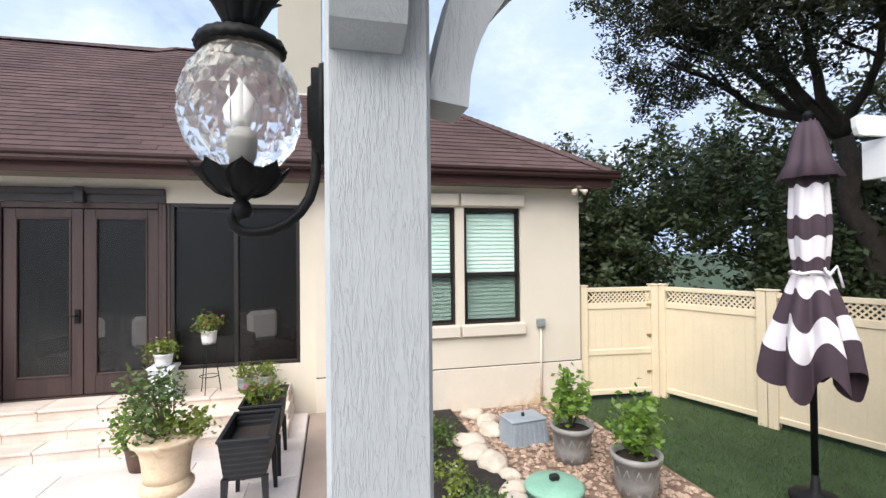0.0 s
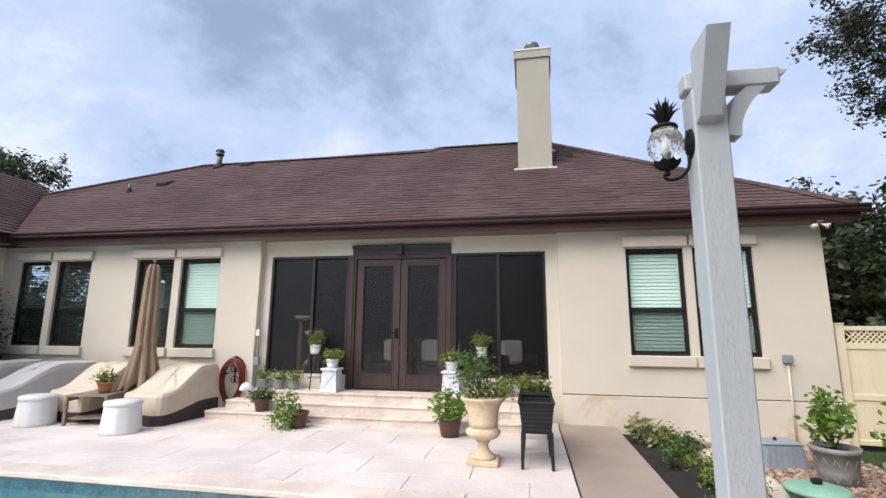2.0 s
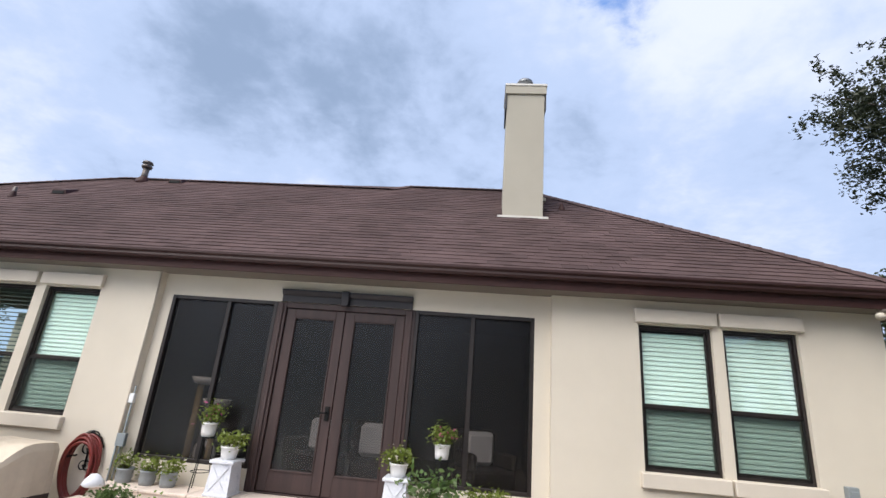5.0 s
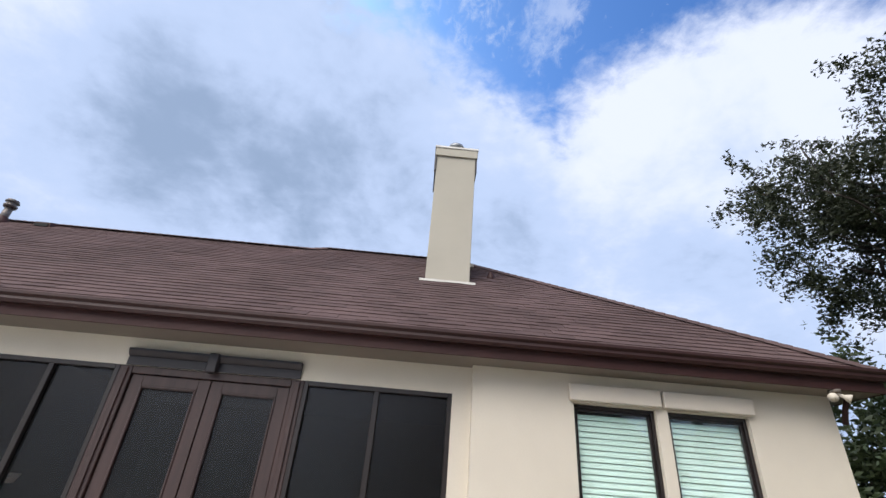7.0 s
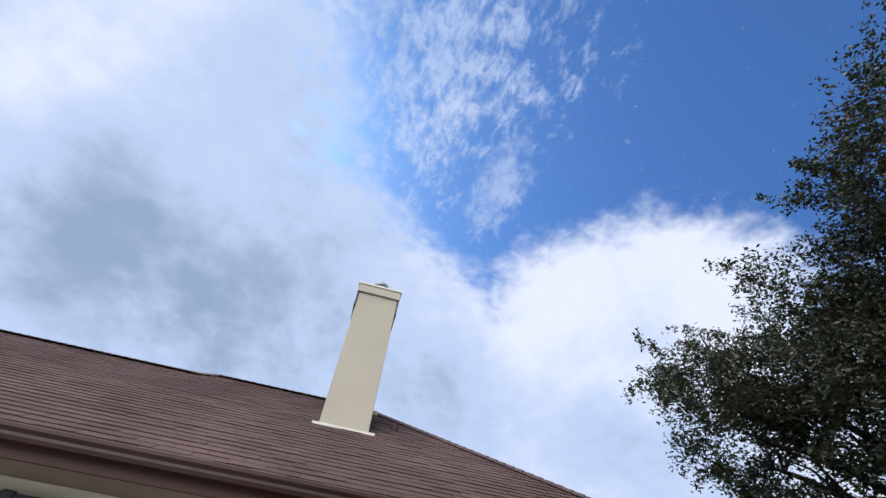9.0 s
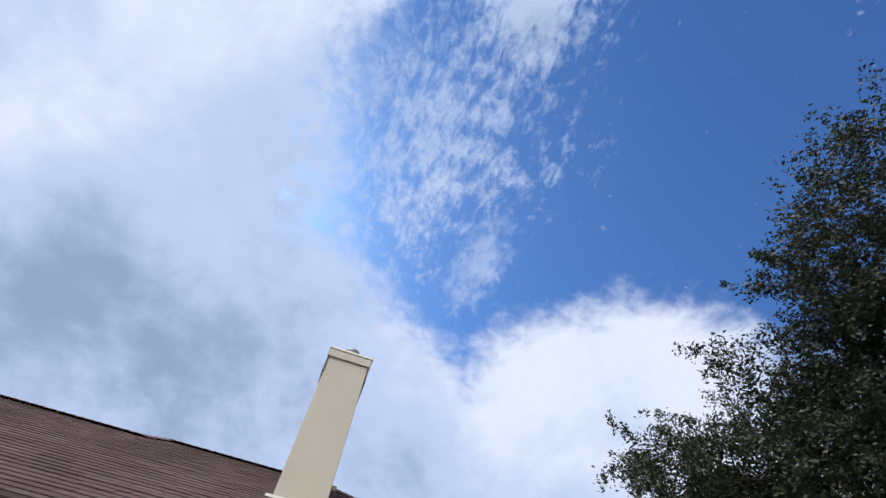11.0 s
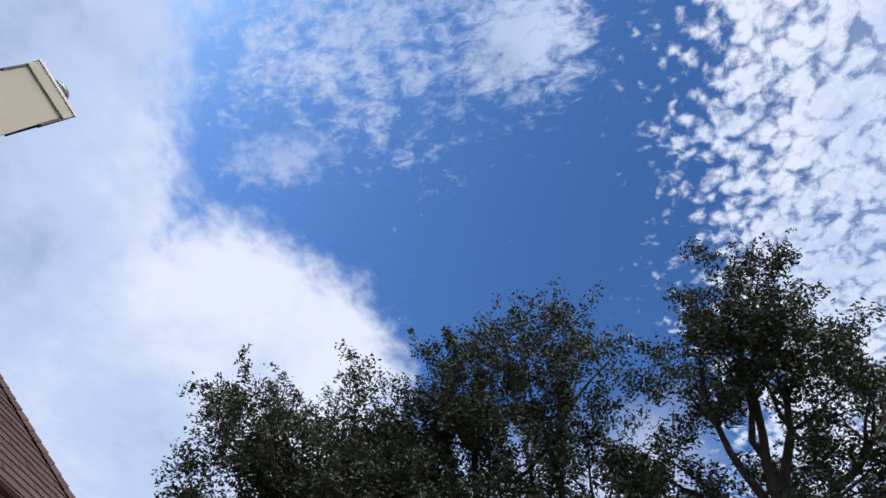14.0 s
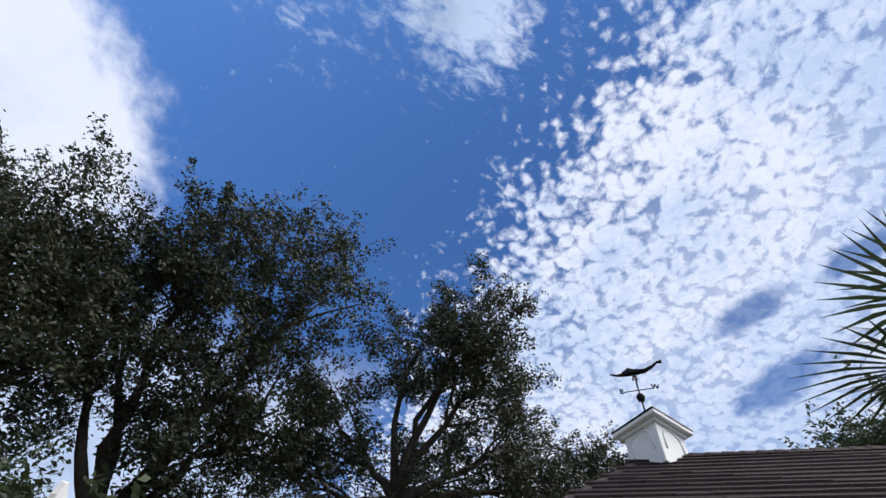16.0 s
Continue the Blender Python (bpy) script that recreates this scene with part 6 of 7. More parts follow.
def rock(at, r, seed):
    me = bpy.data.meshes.new("rock")
    bm = bmesh.new()
    bmesh.ops.create_icosphere(bm, subdivisions=3, radius=r)
    for v in bm.verts:
        k = 1 + 0.28 * noise.noise(v.co * (1.6 / r) + Vector((seed * 7.1, 0, 0))) + 0.10 * noise.noise(v.co * (5 / r))
        v.co = Vector((v.co.x * k * 1.25, v.co.y * k * 0.9, max(-0.3 * r, v.co.z * k * 0.62)))
    bm.to_mesh(me)
    bm.free()
    me.materials.append(LIMESTONE)
    me.polygons.foreach_set("use_smooth", [True] * len(me.polygons))
    o = new("rock", me)
    o.matrix_basis = pose(*at, 0, 0, seed * 53)
    tagged(o, "rounded pale limestone edging rock beside the mulch", "rock", "edging rocks")


rr_ = random.Random(5)
for k in range(15):
    y = -0.35 - k * 0.30
    rock((4.72 + 0.10 * math.sin(k * 1.3) + (0.28 if k < 3 else 0), y, ZL + 0.05), rr_.uniform(0.10, 0.18), k)


def pebbles():
    nr = np.random.default_rng(7)
    b = MB()
    base = [(1, 0, 0), (0.3, 0.95, 0), (-0.8, 0.6, 0), (-0.8, -0.6, 0), (0.3, -0.95, 0), (0.05, 0, 0.75), (0.0, 0, -0.5)]
    fs = [(0, 1, 5), (1, 2, 5), (2, 3, 5), (3, 4, 5), (4, 0, 5), (1, 0, 6), (2, 1, 6), (3, 2, 6), (4, 3, 6), (0, 4, 6)]
    for k in range(4200):
        x, y = nr.uniform(4.80, 6.52), nr.uniform(-4.75, -0.06)
        s = nr.uniform(0.015, 0.042)
        a = nr.uniform(0, 6.28)
        ca, sn = math.cos(a), math.sin(a)
        q1, q2 = nr.uniform(0.7, 1.3), nr.uniform(0.6, 1.0)
        b.add([(x + s * (px * q1 * ca - py * q2 * sn), y + s * (px * q1 * sn + py * q2 * ca), ZL + 0.018 + s * pz * 0.8) for px, py, pz in base], fs)
    o = part("pebbles", b, PEBBLE, None, "", False)
    tagged(o, "brown and tan river pebbles along the house wall", "gravel", kind="stuff")


pebbles()


def grass():
    nr = np.random.default_rng(9)
    n = 60000
    x = nr.uniform(6.56, 11.5, n)
    y = nr.uniform(-8.5, -0.05, n)
    d = nr.normal(0, 0.35, (n, 2))
    h = nr.uniform(0.02, 0.045, n)
    w = 0.004
    z = np.full(n, ZL - 0.068)
    p0 = np.stack([x - w, y, z], 1)
    p1 = np.stack([x + w, y, z], 1)
    p2 = np.stack([x + w * 0.3 + d[:, 0] * h, y + d[:, 1] * h, z + h], 1)
    p3 = np.stack([x - w * 0.3 + d[:, 0] * h, y + d[:, 1] * h, z + h], 1)
    o = new("grass", leaf_mesh("grass", np.stack([p0, p1, p2, p3], 1).reshape(-1, 3), np.arange(n * 4).reshape(-1, 4), GRASS))
    tagged(o, "short dark green lawn grass by the fence", "grass", kind="stuff")


grass()
for k in range(9):
    y = -0.7 - 0.55 * k
    leafy("bedding_plant", "low green flowering bedding plant in dark mulch", (4.15 + 0.2 * math.sin(k * 2.1), y, ZL + 0.05), 0.22, 0.15, 420, 0.05, LEAF_B if k % 3 else LEAF_F, 100 + k, 6, 22, 0.04)
leafy("grassy_tuft", "dry pale grassy tuft beside the path", (3.95, -0.55, ZL + 0.05), 0.26, 0.17, 500, 0.11, LEAF_DRY, 130, 8, 26, 0.05)
leafy("garden_shrub", "leafy green stems of a young shrub in the mulch", (4.12, -4.95, ZL + 0.05), 0.16, 0.36, 120, 0.13, LEAF_A, 131, 10, 12, 0.06)
leafy("garden_shrub", "leafy green stems of a young shrub on the gravel", (5.45, -4.55, ZL + 0.01), 0.18, 0.34, 110, 0.10, LEAF_B, 132, 10, 14, 0.05)


def meter_box():
    t = thing("outlet_box", "grey weatherproof outlet box with conduit on the wall", "outlet box", (6.20, 0, 0))
    b = MB()
    b.box(-0.06, 0.06, -0.085, -0.003, 1.07, 1.20, 0.008)
    part("box", b, GREY_BOX, t)
    b = MB()
    b.box(-0.045, 0.045, -0.10, -0.086, 1.08, 1.16, 0.006)
    part("flap", b, GREY_BOX, t)
    b = MB()
    b.tube([(0.0, -0.04, 1.07), (0.0, -0.04, ZL)], 0.016, 10)
    part("conduit", b, TRIM, t, "", True)


meter_box()


def floodlight():
    t = thing("floodlight", "white twin floodlight under the eaves corner", "lamp", (6.72, -0.30, SOFFIT_Z))
    b = MB()
    b.lathe([(0.06, 0), (0.06, -0.03), (0.02, -0.04), (0.0, -0.04)], 20)
    part("mount", b, SOFFIT_SHADED, t, "", True)
    for s in (-1, 1):
        b = MB()
        b.tube([(0, 0, -0.03), (s * 0.06, -0.03, -0.07), (s * 0.10, -0.07, -0.10)], [0.012, 0.02, 0.05], 14)
        part("lamp_head", b, STUCCO, t, "", True)


floodlight()
b = MB()
b.tube([(6.98, -0.16, SOFFIT_Z - 0.02), (6.98, -0.08, SOFFIT_Z - 0.15), (6.96, -0.04, SOFFIT_Z - 0.3)], 0.03, 8)
tagged(part("downpipe", b, GUTTER, None, "", True), "brown downpipe elbow at the house corner", "downpipe", kind="structure")

# ---------------------------------------------------------------- roof fittings
PIPE_M = material("grey_vent_metal", (0.16, 0.14, 0.13), 0.5, 0.2, 5, 50, 0.1, metal=0.5)


def vent_pipe(at, h, r, cap, label):
    t = thing("vent_pipe", label, "vent pipe", at, "roof vents")
    b = MB()
    b.lathe([(r * 2.4, -0.12), (r * 2.2, 0.0), (r * 1.15, 0.10), (r * 1.1, 0.12)], 20)
    part("flashing", b, FASCIA, t, "", True)
    b = MB()
    b.tube([(0, 0, 0.0), (0, 0, h)], r, 16)
    part("pipe", b, PIPE_M, t, "", True)
    if cap:
        b = MB()
        b.lathe([(r * 1.5, h - 0.02), (r * 1.7, h + 0.03), (r * 1.2, h + 0.05), (r * 1.2, h + 0.09), (r * 1.75, h + 0.10), (r * 1.4, h + 0.15), (0.0, h + 0.16)], 20)
        part("cap", b, PIPE_M, t, "", True)


vent_pipe((-6.30, 3.18, rz(3.18)), 0.36, 0.07, True, "grey metal flue vent pipe near the ridge")
vent_pipe((-7.62, 1.62, rz(1.62)), 0.22, 0.035, False, "short brown plumbing vent pipe")
vent_pipe((3.35, 2.35, rz(2.35)), 0.12, 0.035, False, "short brown plumbing vent pipe")


def box_vent(x, y):
    t = thing("box_vent", "low brown metal roof vent", "roof vent", (x, y, rz(y)), "roof vents")
    b = MB()
    s = SL
    b.add([(-0.18, -0.16, -0.16 * s), (0.18, -0.16, -0.16 * s), (0.18, 0.16, 0.16 * s), (-0.18, 0.16, 0.16 * s), (-0.14, -0.16, -0.16 * s + 0.12), (0.14, -0.16, -0.16 * s + 0.12), (0.14, 0.10, 0.10 * s + 0.05), (-0.14, 0.10, 0.10 * s + 0.05)],
          [(0, 1, 5, 4), (1, 2, 6, 5), (2, 3, 7, 6), (3, 0, 4, 7), (4, 5, 6, 7)])
    part("hood", b, FASCIA, t)
    b = MB()
    b.box(-0.13, 0.13, -0.175, -0.161, -0.16 * s + 0.02, -0.16 * s + 0.09, 0.004)
    part("grille", b, BLACK_IRON, t)


box_vent(-6.95, 2.05)
box_vent(-5.40, 3.22)

# ---------------------------------------------------------------- wing wall climber
t_ = thing("bougainvillea", "dark bougainvillea with red flowers on the wing wall", "climber", (-8.45, -0.75, ZL))
foliage("leaves", t_, (0, -0.05, 1.5), 0.62, 1.2, 5600, 0.09, LEAF_BOUG, 140, 22, (0, 0, 0), 80, 0.10)

# ---------------------------------------------------------------- white pergola


def pergola():
    t = thing("pergola", "white painted timber pergola with scalloped rafters", "pergola", (8.60, -3.55, ZL))
    for dx, dy in ((0, 0), (0, -3.2), (2.2, -3.2)):
        b = MB()
        b.box(dx - 0.10, dx + 0.10, dy - 0.10, dy + 0.10, 0, 3.25, 0.008)
        part("post", b, WHITE_PAINT, t)
    for dx in (-0.13, 0.13):
        b = MB()
        b.box(dx - 0.03, dx + 0.03, -3.6, 0.55, 3.05, 3.45, 0.006)
        part("beam", b, WHITE_PAINT, t)
    for k in range(7):
        y = 0.35 - 0.6 * k
        b = MB()
        pr = [(-0.55, 3.53), (-0.52, 3.46), (-0.42, 3.45), (-0.36, 3.46), (2.6, 3.46), (2.6, 3.66), (-0.48, 3.66), (-0.56, 3.62)]
        n = len(pr)
        b.add([(x, yy, z) for yy in (y - 0.022, y + 0.022) for x, z in pr], [tuple(range(n)), tuple(range(2 * n - 1, n - 1, -1))] + [(i, i + n, (i + 1) % n + n, (i + 1) % n) for i in range(n)])
        part("rafter", b, WHITE_PAINT, t)


pergola()

# ---------------------------------------------------------------- pool house with its cupola
PH = Vector((7.28, -9.60, 0))
PU, PN = Vector((-0.686, -0.728, 0)), Vector((-0.728, 0.686, 0))


def ph(u, n, z):
    p = PH + PU * u + PN * n
    return (p.x, p.y, z)


def pool_house():
    RZ_, EZ_ = 5.86, 2.95
    t = thing("pool_house", "small house with a brown shingled hip roof, shade in its colour", "house", (0, 0, 0))
    b = MB()
    L = 6.0
    b.slab([ph(0, 0, RZ_), ph(L, 0, RZ_), ph(L + 2.5, 2.7, EZ_), ph(-2.5, 2.7, EZ_)], 0.08)
    b.slab([ph(L, 0, RZ_), ph(0, 0, RZ_), ph(-2.5, -2.7, EZ_), ph(L + 2.5, -2.7, EZ_)], 0.08)
    b.slab([ph(0, 0, RZ_), ph(-2.5, 2.7, EZ_), ph(-2.5, -2.7, EZ_)], 0.08)
    b.slab([ph(L, 0, RZ_), ph(L + 2.5, -2.7, EZ_), ph(L + 2.5, 2.7, EZ_)], 0.08)
    part("roof", b, ROOF_UNDER, t)
    b = MB()
    for c in range(26):     # shingle courses of the slope that faces the pool
        f0, f1 = c / 26, (c + 1) / 26
        u0, u1 = -2.5 * (1 - f0), L + 2.5 * (1 - f0)
        n0, n1 = 2.7 * (1 - f0), 2.7 * (1 - f1)
        z0, z1 = EZ_ + (RZ_ - EZ_) * f0, EZ_ + (RZ_ - EZ_) * f1
        u = u0 + (0.16 if c % 2 else 0)
        while u < u1 - 0.05:
            w = min(0.33, u1 - u)
            e = 0.006 * ((c * 7 + int(u * 10)) % 3)
            b.add([ph(u, n0 + 0.01, z0 + 0.022 + e), ph(u + w - 0.006, n0 + 0.01, z0 + 0.022 + e), ph(u + w - 0.006, n1, z1 + 0.008), ph(u, n1, z1 + 0.008), ph(u, n0 + 0.01, z0 + 0.002), ph(u + w - 0.006, n0 + 0.01, z0 + 0.002)],
                  [(0, 1, 2, 3), (4, 5, 1, 0)])
            u += 0.33
    tagged(part("shingles", b, SHINGLE_SHADED, t), kind="stuff")
    b = MB()
    for k in range(30):
        u = k * 0.2
        b.add([ph(u, 0.13, RZ_ - 0.10), ph(u + 0.22, 0.13, RZ_ - 0.11), ph(u + 0.22, 0, RZ_ + 0.02), ph(u, 0, RZ_ + 0.035), ph(u, -0.13, RZ_ - 0.10), ph(u + 0.22, -0.13, RZ_ - 0.11)], [(0, 1, 2, 3), (3, 2, 5, 4)])
    tagged(part("ridge_capping", b, SHINGLE_SHADED, t), kind="stuff")
    b = MB()
    m = Matrix.Translation(PH) @ Matrix.Rotation(math.atan2(PU.y, PU.x), 4, "Z")
    b.box(-1.9, L + 1.9, -2.1, 2.1, ZL, EZ_ + 0.3, 0.0, m)
    part("wall", b, STUCCO, t)
    # cupola
    c = thing("cupola", "white louvre-less cupola with arched panels on the ridge", "cupola", ph(0.22, 0, RZ_ - 0.12), "", math.degrees(math.atan2(PU.y, PU.x)) - 43)
    b = MB()
    h = 0.42
    b.box(-0.27, 0.27, -0.27, 0.27, -0.2, h, 0.008)
    part("body", b, WHITE_PAINT, c)
    for sx, sy, ang in ((0, -1, 0), (1, 0, 90), (0, 1, 180), (-1, 0, 270)):
        b = MB()
        pts = [(-0.17, 0, 0.02), (-0.17, 0, 0.18)] + [(-0.17 * math.cos(a), 0, 0.18 + 0.17 * math.sin(a)) for a in (math.pi * k / 12 for k in range(1, 12))] + [(0.17, 0, 0.18), (0.17, 0, 0.02)]
        b.tube(pts, 0.014, 6)
        o = part("arch_moulding", b, WHITE_PAINT, c, "", True)
        o.matrix_basis = Matrix.Rotation(radians(ang), 4, "Z") @ Matrix.Translation((0, -0.272, 0))
    b = MB()
    b.box(-0.31, 0.31, -0.31, 0.31, h - 0.05, h, 0.012)
    b.box(-0.375, 0.375, -0.375, 0.375, h + 0.001, h + 0.062, 0.01)
    part("cornice", b, WHITE_PAINT, c)
    b = MB()
    b.add([(-0.38, -0.38, h + 0.06), (0.38, -0.38, h + 0.06), (0.38, 0.38, h + 0.06), (-0.38, 0.38, h + 0.06), (0, 0, h + 0.24), (-0.38, -0.38, h + 0.085), (0.38, -0.38, h + 0.085), (0.38, 0.38, h + 0.085), (-0.38, 0.38, h + 0.085)],
          [(5, 6, 4), (6, 7, 4), (7, 8, 4), (8, 5, 4), (0, 1, 6, 5), (1, 2, 7, 6), (2, 3, 8, 7), (3, 0, 5, 8)])
    part("cupola_roof", b, BLACK_IRON, c)
    # weathervane
    base = Vector(ph(0.22, 0, RZ_ - 0.12 + h + 0.23))
    v = thing("weathervane", "dark metal weathervane with a plain swimming figure shape", "weathervane", tuple(base), "", 220)
    b = MB()
    b.tube([(0, 0, 0), (0, 0, 0.82)], [0.014, 0.010], 8)
    part("rod", b, BLACK_IRON, v, "", True)
    b = MB()
    b.tube([(0.06 * math.cos(a), 0, 0.045 + 0.045 * math.sin(a)) for a in (2 * math.pi * k / 16 for k in range(17))], 0.011, 6)
    part("foot_ring", b, BLACK_IRON, v, "", True)
    b = MB()
    b.lathe([(0.0, 0.38), (0.05, 0.41), (0.066, 0.46), (0.045, 0.51), (0.0, 0.53)], 16)
    part("globe", b, BLACK_IRON, v, "", True)
    for k, ch in enumerate("WNES"):
        a = k * math.pi / 2
        b = MB()
        b.tube([(0, 0, 0.60), (0.22 * math.cos(a), 0.22 * math.sin(a), 0.60)], 0.008, 6)
        part("direction_arm", b, BLACK_IRON, v, "", True)
        cu = bpy.data.curves.new("letter", "FONT")
        cu.body, cu.size, cu.extrude, cu.offset = ch, 0.12, 0.006, 0.003
        cu.align_x, cu.align_y = "CENTER", "CENTER"
        tmp = new("letter_source", cu)
        me = bpy.data.meshes.new_from_object(tmp.evaluated_get(bpy.context.evaluated_depsgraph_get()))
        bpy.data.objects.remove(tmp)
        me.materials.clear()
        me.materials.append(BLACK_IRON)
        o = new("letter", me)
        o.parent = v
        o.matrix_basis = pose(0.25 * math.cos(a), 0.25 * math.sin(a), 0.62, 90, 0, 20)
    b = MB()
    b.tube([(-0.36, 0, 0.90), (-0.25, 0, 0.88), (-0.17, 0, 0.90), (-0.08, 0, 0.95), (0.04, 0, 0.98), (0.16, 0, 1.01), (0.26, 0, 1.10), (0.33, 0, 1.20), (0.40, 0, 1.23)], [0.012, 0.018, 0.03, 0.052, 0.05, 0.036, 0.026, 0.018, 0.03], 10)
    b.tube([(0, 0, 0.80), (0, 0, 0.98)], 0.012, 6)
    b.tube([(-0.16, 0, 0.93), (-0.08, 0, 1.02), (0.02, 0, 1.01)], [0.03, 0.035, 0.02], 8)
    o = part("figure", b, BLACK_IRON, v, "", True)
    o.matrix_basis = Matrix.Translation((0, 0, 0.95)) @ Matrix.Rotation(radians(16), 4, "Y") @ Matrix.Translation((0, 0, -0.95))


pool_house()


def palm(at, h, seed):
    t = thing("fan_palm", "fan palm with stiff narrow dark leaf blades", "palm tree", at)
    b = MB()
    b.tube([(0.02 * math.sin(k), 0.02 * math.cos(k * 1.3), h * k / 10) for k in range(11)], [0.16 - 0.005 * k for k in range(11)], 12)
    part("trunk", b, BARK, t, "", True)
    m = leaf_mat("palm_blades", (0.035, 0.055, 0.022), 0.5, 0.4, 0.2)
    rng = random.Random(seed)
    for f in range(22):
        a, e = rng.uniform(0, 6.28), radians(rng.uniform(-35, 65))
        d = Vector((math.cos(a) * math.cos(e), math.sin(a) * math.cos(e), math.sin(e)))
        side = d.cross(Vector((0, 0, 1))).normalized()
        up = side.cross(d).normalized()
        root = Vector((0, 0, h))
        hub = root + d * 0.38
        b = MB()
        b.tube([root, hub], [0.012, 0.008], 5)
        for k in range(22):
            s = radians(-115 + 230 * k / 21)
            bd = (d * math.cos(s) + side * math.sin(s) + up * 0.10).normalized()
            L = 0.74 * (0.75 + 0.25 * math.cos(s))
            wv = bd.cross(up).normalized() * 0.016
            mid = hub + bd * L * 0.5 + Vector((0, 0, -0.02))
            tip = hub + bd * L + Vector((0, 0, -0.10))
            b.add([hub, mid + wv, tip, mid - wv], [(0, 1, 2, 3)])
        part("frond", b, m, t)


palm((3.58, -8.35, ZL), 4.15, 4)

# ---------------------------------------------------------------- dim furniture behind the glass
WICKER = material("dark_wicker", (0.035, 0.028, 0.025), 0.6, 0.2, 20, 80, 0.3)
CUSHION = material("white_cushion", (0.80, 0.79, 0.78), 0.8, 0.05, 4, 60, 0.1)


def armchair(at, rzd, mat):
    t = thing("armchair", "dark wicker armchair with a white cushion behind the glass", "armchair", at, "", rzd)
    b = MB()
    b.box(-0.35, 0.35, -0.32, 0.32, 0.15, 0.42, 0.03)
    part("seat", b, mat, t)
    b = MB()
    b.box(-0.35, 0.35, 0.22, 0.36, 0.421, 0.92, 0.05)
    part("backrest", b, mat, t)
    for s in (-1, 1):
        b = MB()
        b.box(s * 0.28, s * 0.38, -0.32, 0.22, 0.421, 0.64, 0.03)
        part("armrest", b, mat, t)
    for sx in (-1, 1):
        for sy in (-1, 1):
            b = MB()
            b.tube([(sx * 0.30, sy * 0.27, 0), (sx * 0.30, sy * 0.27, 0.16)], 0.022, 8)
            part("leg", b, WICKER, t)
    b = MB()
    b.box(-0.24, 0.24, 0.08, 0.21, 0.43, 0.90, 0.06)
    part("cushion", b, CUSHION, t)


armchair((0.48, 0.95, 0.44), 14, WICKER)
armchair((-0.42, 1.00, 0.44), -16, WICKER)
armchair((2.05, 1.15, 0.44), 30, WICKER)


def cat_tree(at):
    t = thing("cat_tree", "pale carpeted cat tree standing behind the glass", "cat tree", at)
    c, s = material("pale_carpet", (0.66, 0.62, 0.57), 0.95, 0.1, 9, 90, 0.4), material("sisal_rope", (0.36, 0.26, 0.14), 0.9, 0.2, 20, 90, 0.4)
    b = MB()
    b.box(-0.30, 0.30, -0.22, 0.22, 0, 0.05, 0.01)
    part("base", b, c, t)
    for x, h in ((-0.18, 1.25), (0.15, 0.95)):
        b = MB()
        b.tube([(x, 0, 0.05), (x, 0, h)], 0.045, 14)
        part("post", b, s, t, "", True)
    for x, z, r in ((-0.12, 1.25, 0.20), (0.12, 0.95, 0.20)):
        b = MB()
        b.lathe([(0.05, 0), (r * 0.8, 0.02), (r, 0.11), (r * 0.94, 0.11), (r * 0.75, 0.04), (0.0, 0.03)], 24, (x, 0, z))
        part("bowl", b, c, t, "", True)
    b = MB()
    b.tube([(0.10, 0.16 * math.cos(a), 0.27 + 0.17 * math.sin(a)) for a in (2 * math.pi * k / 24 for k in range(25))], 0.05, 10)
    o = part("tunnel_ring", b, c, t, "", True)
    o.matrix_basis = pose(0, 0, 0, 0, 0, 80)


cat_tree((-2.05, 0.72, 0.44))

# ---------------------------------------------------------------- paving


def pavers():
    base = thing("deck_paving", "pale stone paving slabs of the pool deck", "paving", (0, 0, 0))
    tagged(base, kind="structure")
    w, d = 1.22, 0.61
    b = MB()
    b.box(0.003, w - 0.003, 0.003, d - 0.003, -0.028, 0.0, 0.003)
    full = b.mesh("paver", PAVER)
    rng = random.Random(4)
    j = 0
    y = -3.505
    while y < 0.0:
        x = -8.7 - (w / 2 if j % 2 else 0)
        while x < 2.73:
            x0, x1 = max(x, -8.7), min(x + w, 2.735)
            dd = 0.415 if j == 0 else min(d, 0.0 - y)
            if x1 - x0 > 0.05:
                piece("paver", full, base, Matrix.Translation((x0, y, ZD + rng.uniform(-0.0012, 0.0012))) @ Matrix.Diagonal(((x1 - x0) / w, dd / d, 1, 1)))
            x += w
        y += dd
        j += 1
    for k in range(12):
        piece("paver", full, base, Matrix.Translation((1.705, -3.51 - 0.61 * (k + 1), ZD + rng.uniform(-0.001, 0.001))) @ Matrix.Diagonal((1.03 / w, 1, 1, 1)))


pavers()

# ---------------------------------------------------------------- shingles


def span(poly, y):
    xs = []
    for i in range(len(poly)):
        (xa, ya), (xb, yb) = poly[i], poly[i - 1]
        if (ya > y) != (yb > y):
            xs.append((xb - xa) * (y - ya) / (yb - ya) + xa)
    return (min(xs), max(xs)) if len(xs) > 1 else None


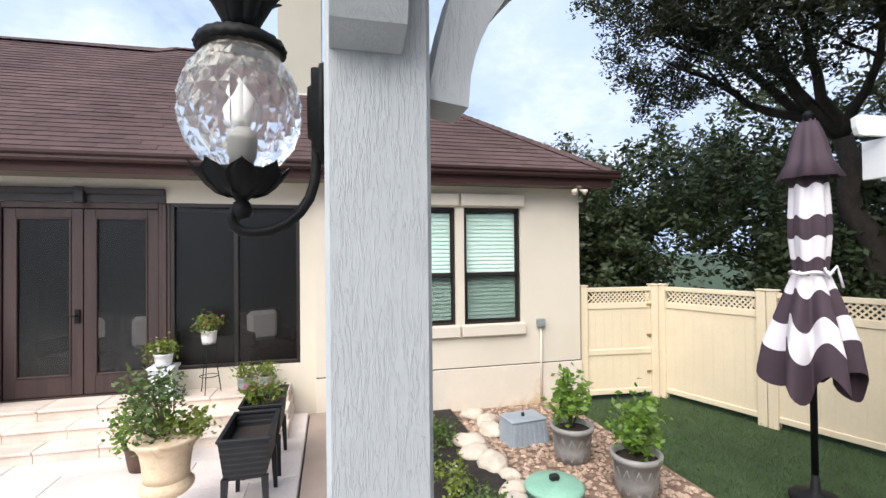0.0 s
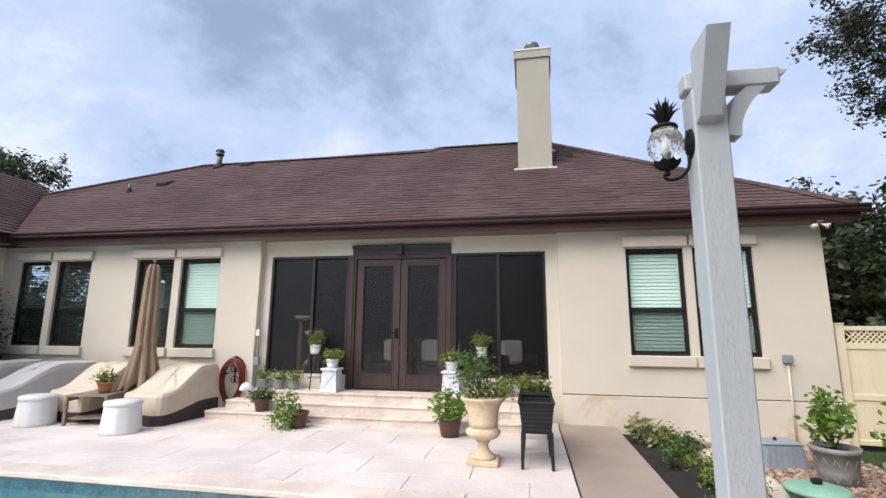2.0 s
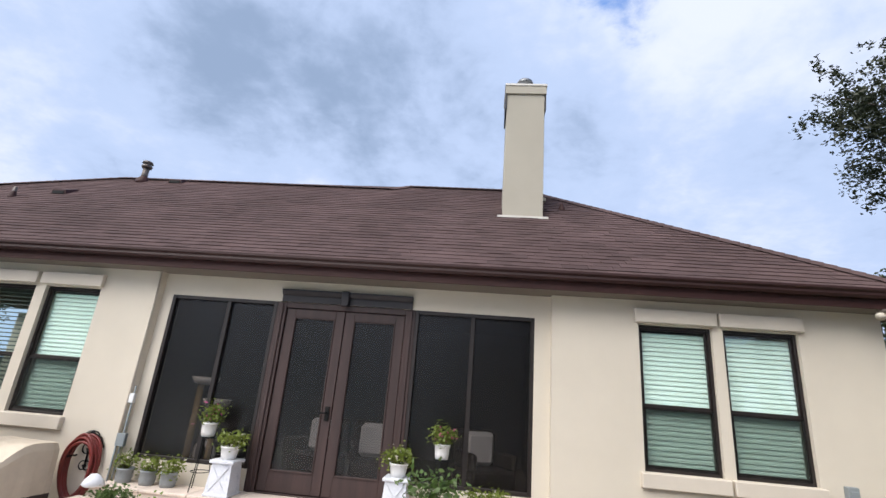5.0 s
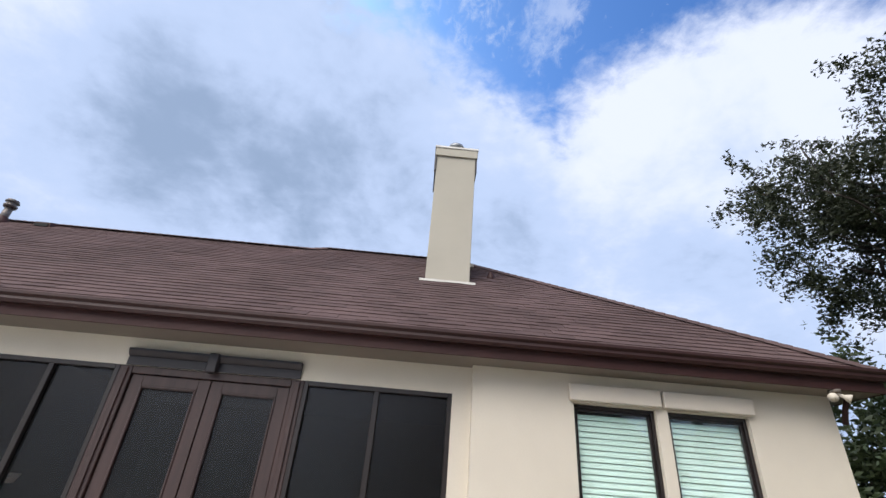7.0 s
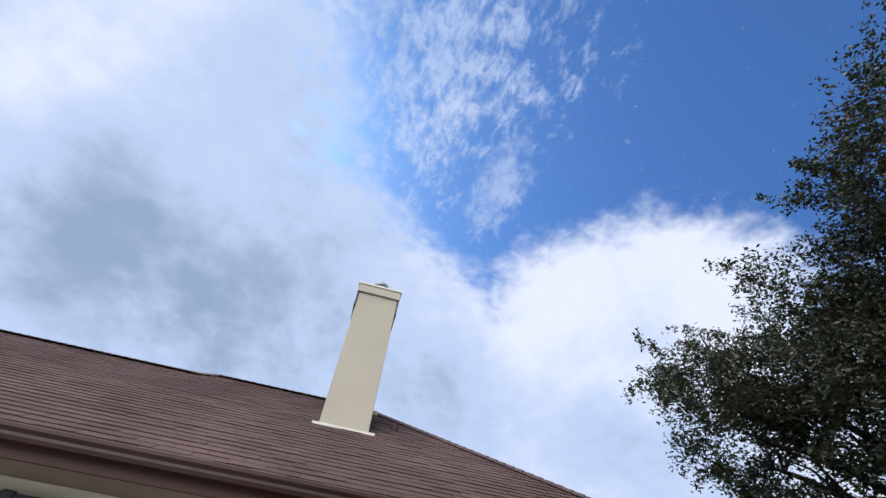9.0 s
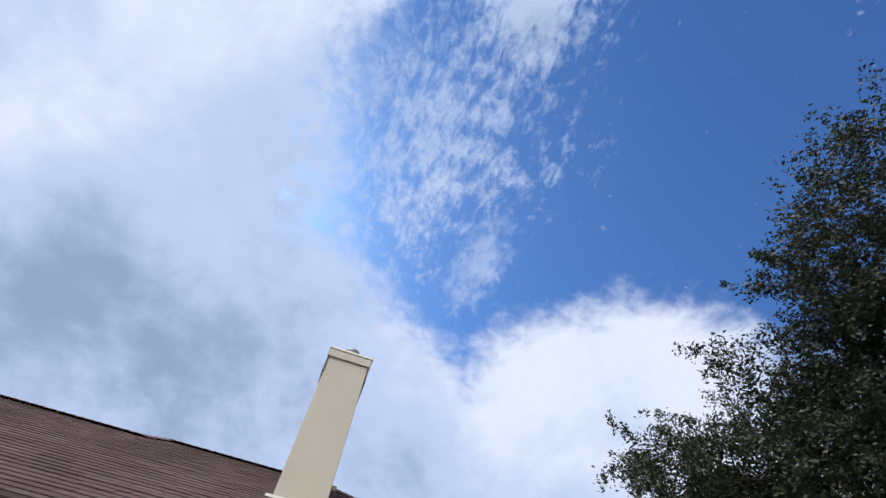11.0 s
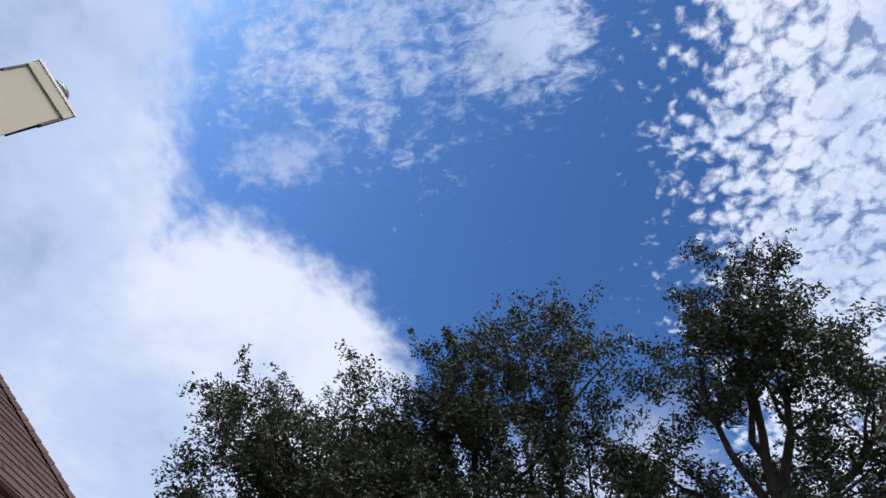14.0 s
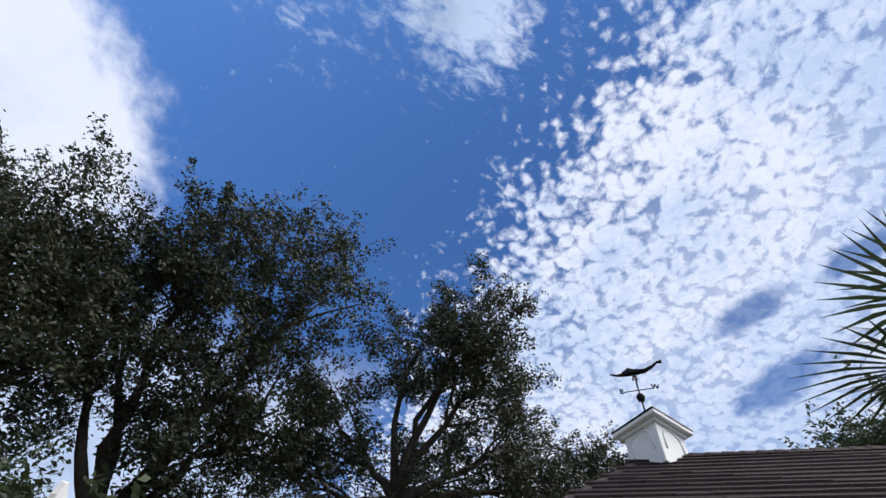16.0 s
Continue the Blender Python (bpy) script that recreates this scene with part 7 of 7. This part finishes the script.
def shingles():
    k = math.sqrt(1 + SL * SL)
    step = 0.143 / k
    poly = main_outline()
    tab = MB()
    L, ex = 0.33, 0.16
    tab.add([(0.003, 0, 0.015), (L - 0.003, 0, 0.015), (L - 0.003, ex, 0.006), (0.003, ex, 0.006), (0.003, 0, 0.002), (L - 0.003, 0, 0.002)], [(0, 1, 2, 3), (4, 5, 1, 0), (0, 3, 4), (1, 5, 2)])
    me = tab.mesh("shingle", SHINGLE_P)
    tilt = math.degrees(math.atan(SL))
    rng = random.Random(12)
    rest = MB()
    y, row, made = EY - 0.03, 0, 0
    while y < RIDGE_Y - 0.02:
        lim = span(poly, max(EY + 0.001, y + step * 0.5))
        if lim:
            x = -10.7 + (row % 3) * 0.11
            while x < lim[1]:
                a, c = max(x, lim[0]), min(x + L, lim[1])
                if c - a > 0.03:
                    lift = rng.choice((0.0, 0.0, 0.003, 0.006))
                    if 0.4 < x < 4.2 and row < 25 and made < 300:
                        piece("shingle", me, ROOF, Matrix.Translation((a, y, rz(y) + lift)) @ Matrix.Rotation(radians(tilt), 4, "X") @ Matrix.Diagonal(((c - a) / L, 1, 1, 1)))
                        made += 1
                    else:
                        y1 = y + ex / k
                        rest.add([(a + 0.003, y - 0.010, rz(y) + 0.013 + lift), (c - 0.003, y - 0.010, rz(y) + 0.013 + lift), (c - 0.003, y1, rz(y1) + 0.007), (a + 0.003, y1, rz(y1) + 0.007), (a + 0.003, y, rz(y) - 0.001), (c - 0.003, y, rz(y) - 0.001)],
                                 [(0, 1, 2, 3), (4, 5, 1, 0)])
                x += L
        y += step
        row += 1
    o = part("shingle_courses", rest, SHINGLE, ROOF)
    tagged(o, kind="stuff")
    # wing slope, laid the same way
    w = MB()
    x, row = EXL + 0.03, 0
    while x > -10.85:
        top = EY + (EXL - x) if x < EXL else EY
        yy = -9.0 + (row % 3) * 0.11
        zf = lambda q_: EZ + (EXL - q_) * SL
        while yy < top:
            c = min(yy + L, top)
            x1 = x - ex / k
            w.add([(x + 0.016, yy + 0.003, zf(x) + 0.02), (x + 0.016, c - 0.003, zf(x) + 0.02), (x1, c - 0.003, zf(x1) + 0.007), (x1, yy + 0.003, zf(x1) + 0.007), (x, yy + 0.003, zf(x) + 0.002), (x, c - 0.003, zf(x) + 0.002)], [(0, 1, 2, 3), (4, 5, 1, 0)])
            yy += L
        x -= step
        row += 1
    tagged(part("shingle_courses", w, SHINGLE, WING), kind="stuff")
    # caps along ridges and hips
    caps = MB()
    lines = [((-6.95, 3.36), (-0.30, 3.36)), ((-0.30, 3.36), (0.05, RIDGE_Y)), ((0.05, RIDGE_Y), (2.75, RIDGE_Y)), ((EXR, EY), (2.75, RIDGE_Y)), ((-10.4, 1.75), (-6.95, 3.36))]
    for (xa, ya), (xb, yb) in lines:
        d = Vector((xb - xa, yb - ya, rz(yb) - rz(ya)))
        n = max(1, int(d.length / 0.15))
        flat = Vector((-d.y, d.x, 0)).normalized() * 0.14
        for i in range(n):
            p0 = Vector((xa, ya, rz(ya))) + d * (i / n)
            p1 = p0 + d * (1.35 / n)
            up0, up1 = Vector((0, 0, 0.050)), Vector((0, 0, 0.036))
            dn = Vector((0, 0, -0.045))
            caps.add([p0 + up0, p1 + up1, p1 + flat + dn, p0 + flat + dn * 0.8, p1 - flat + dn, p0 - flat + dn * 0.8], [(0, 1, 2, 3), (0, 5, 4, 1), (0, 3, 5)])
    tagged(part("ridge_capping", caps, SHINGLE, ROOF), kind="stuff")


shingles()
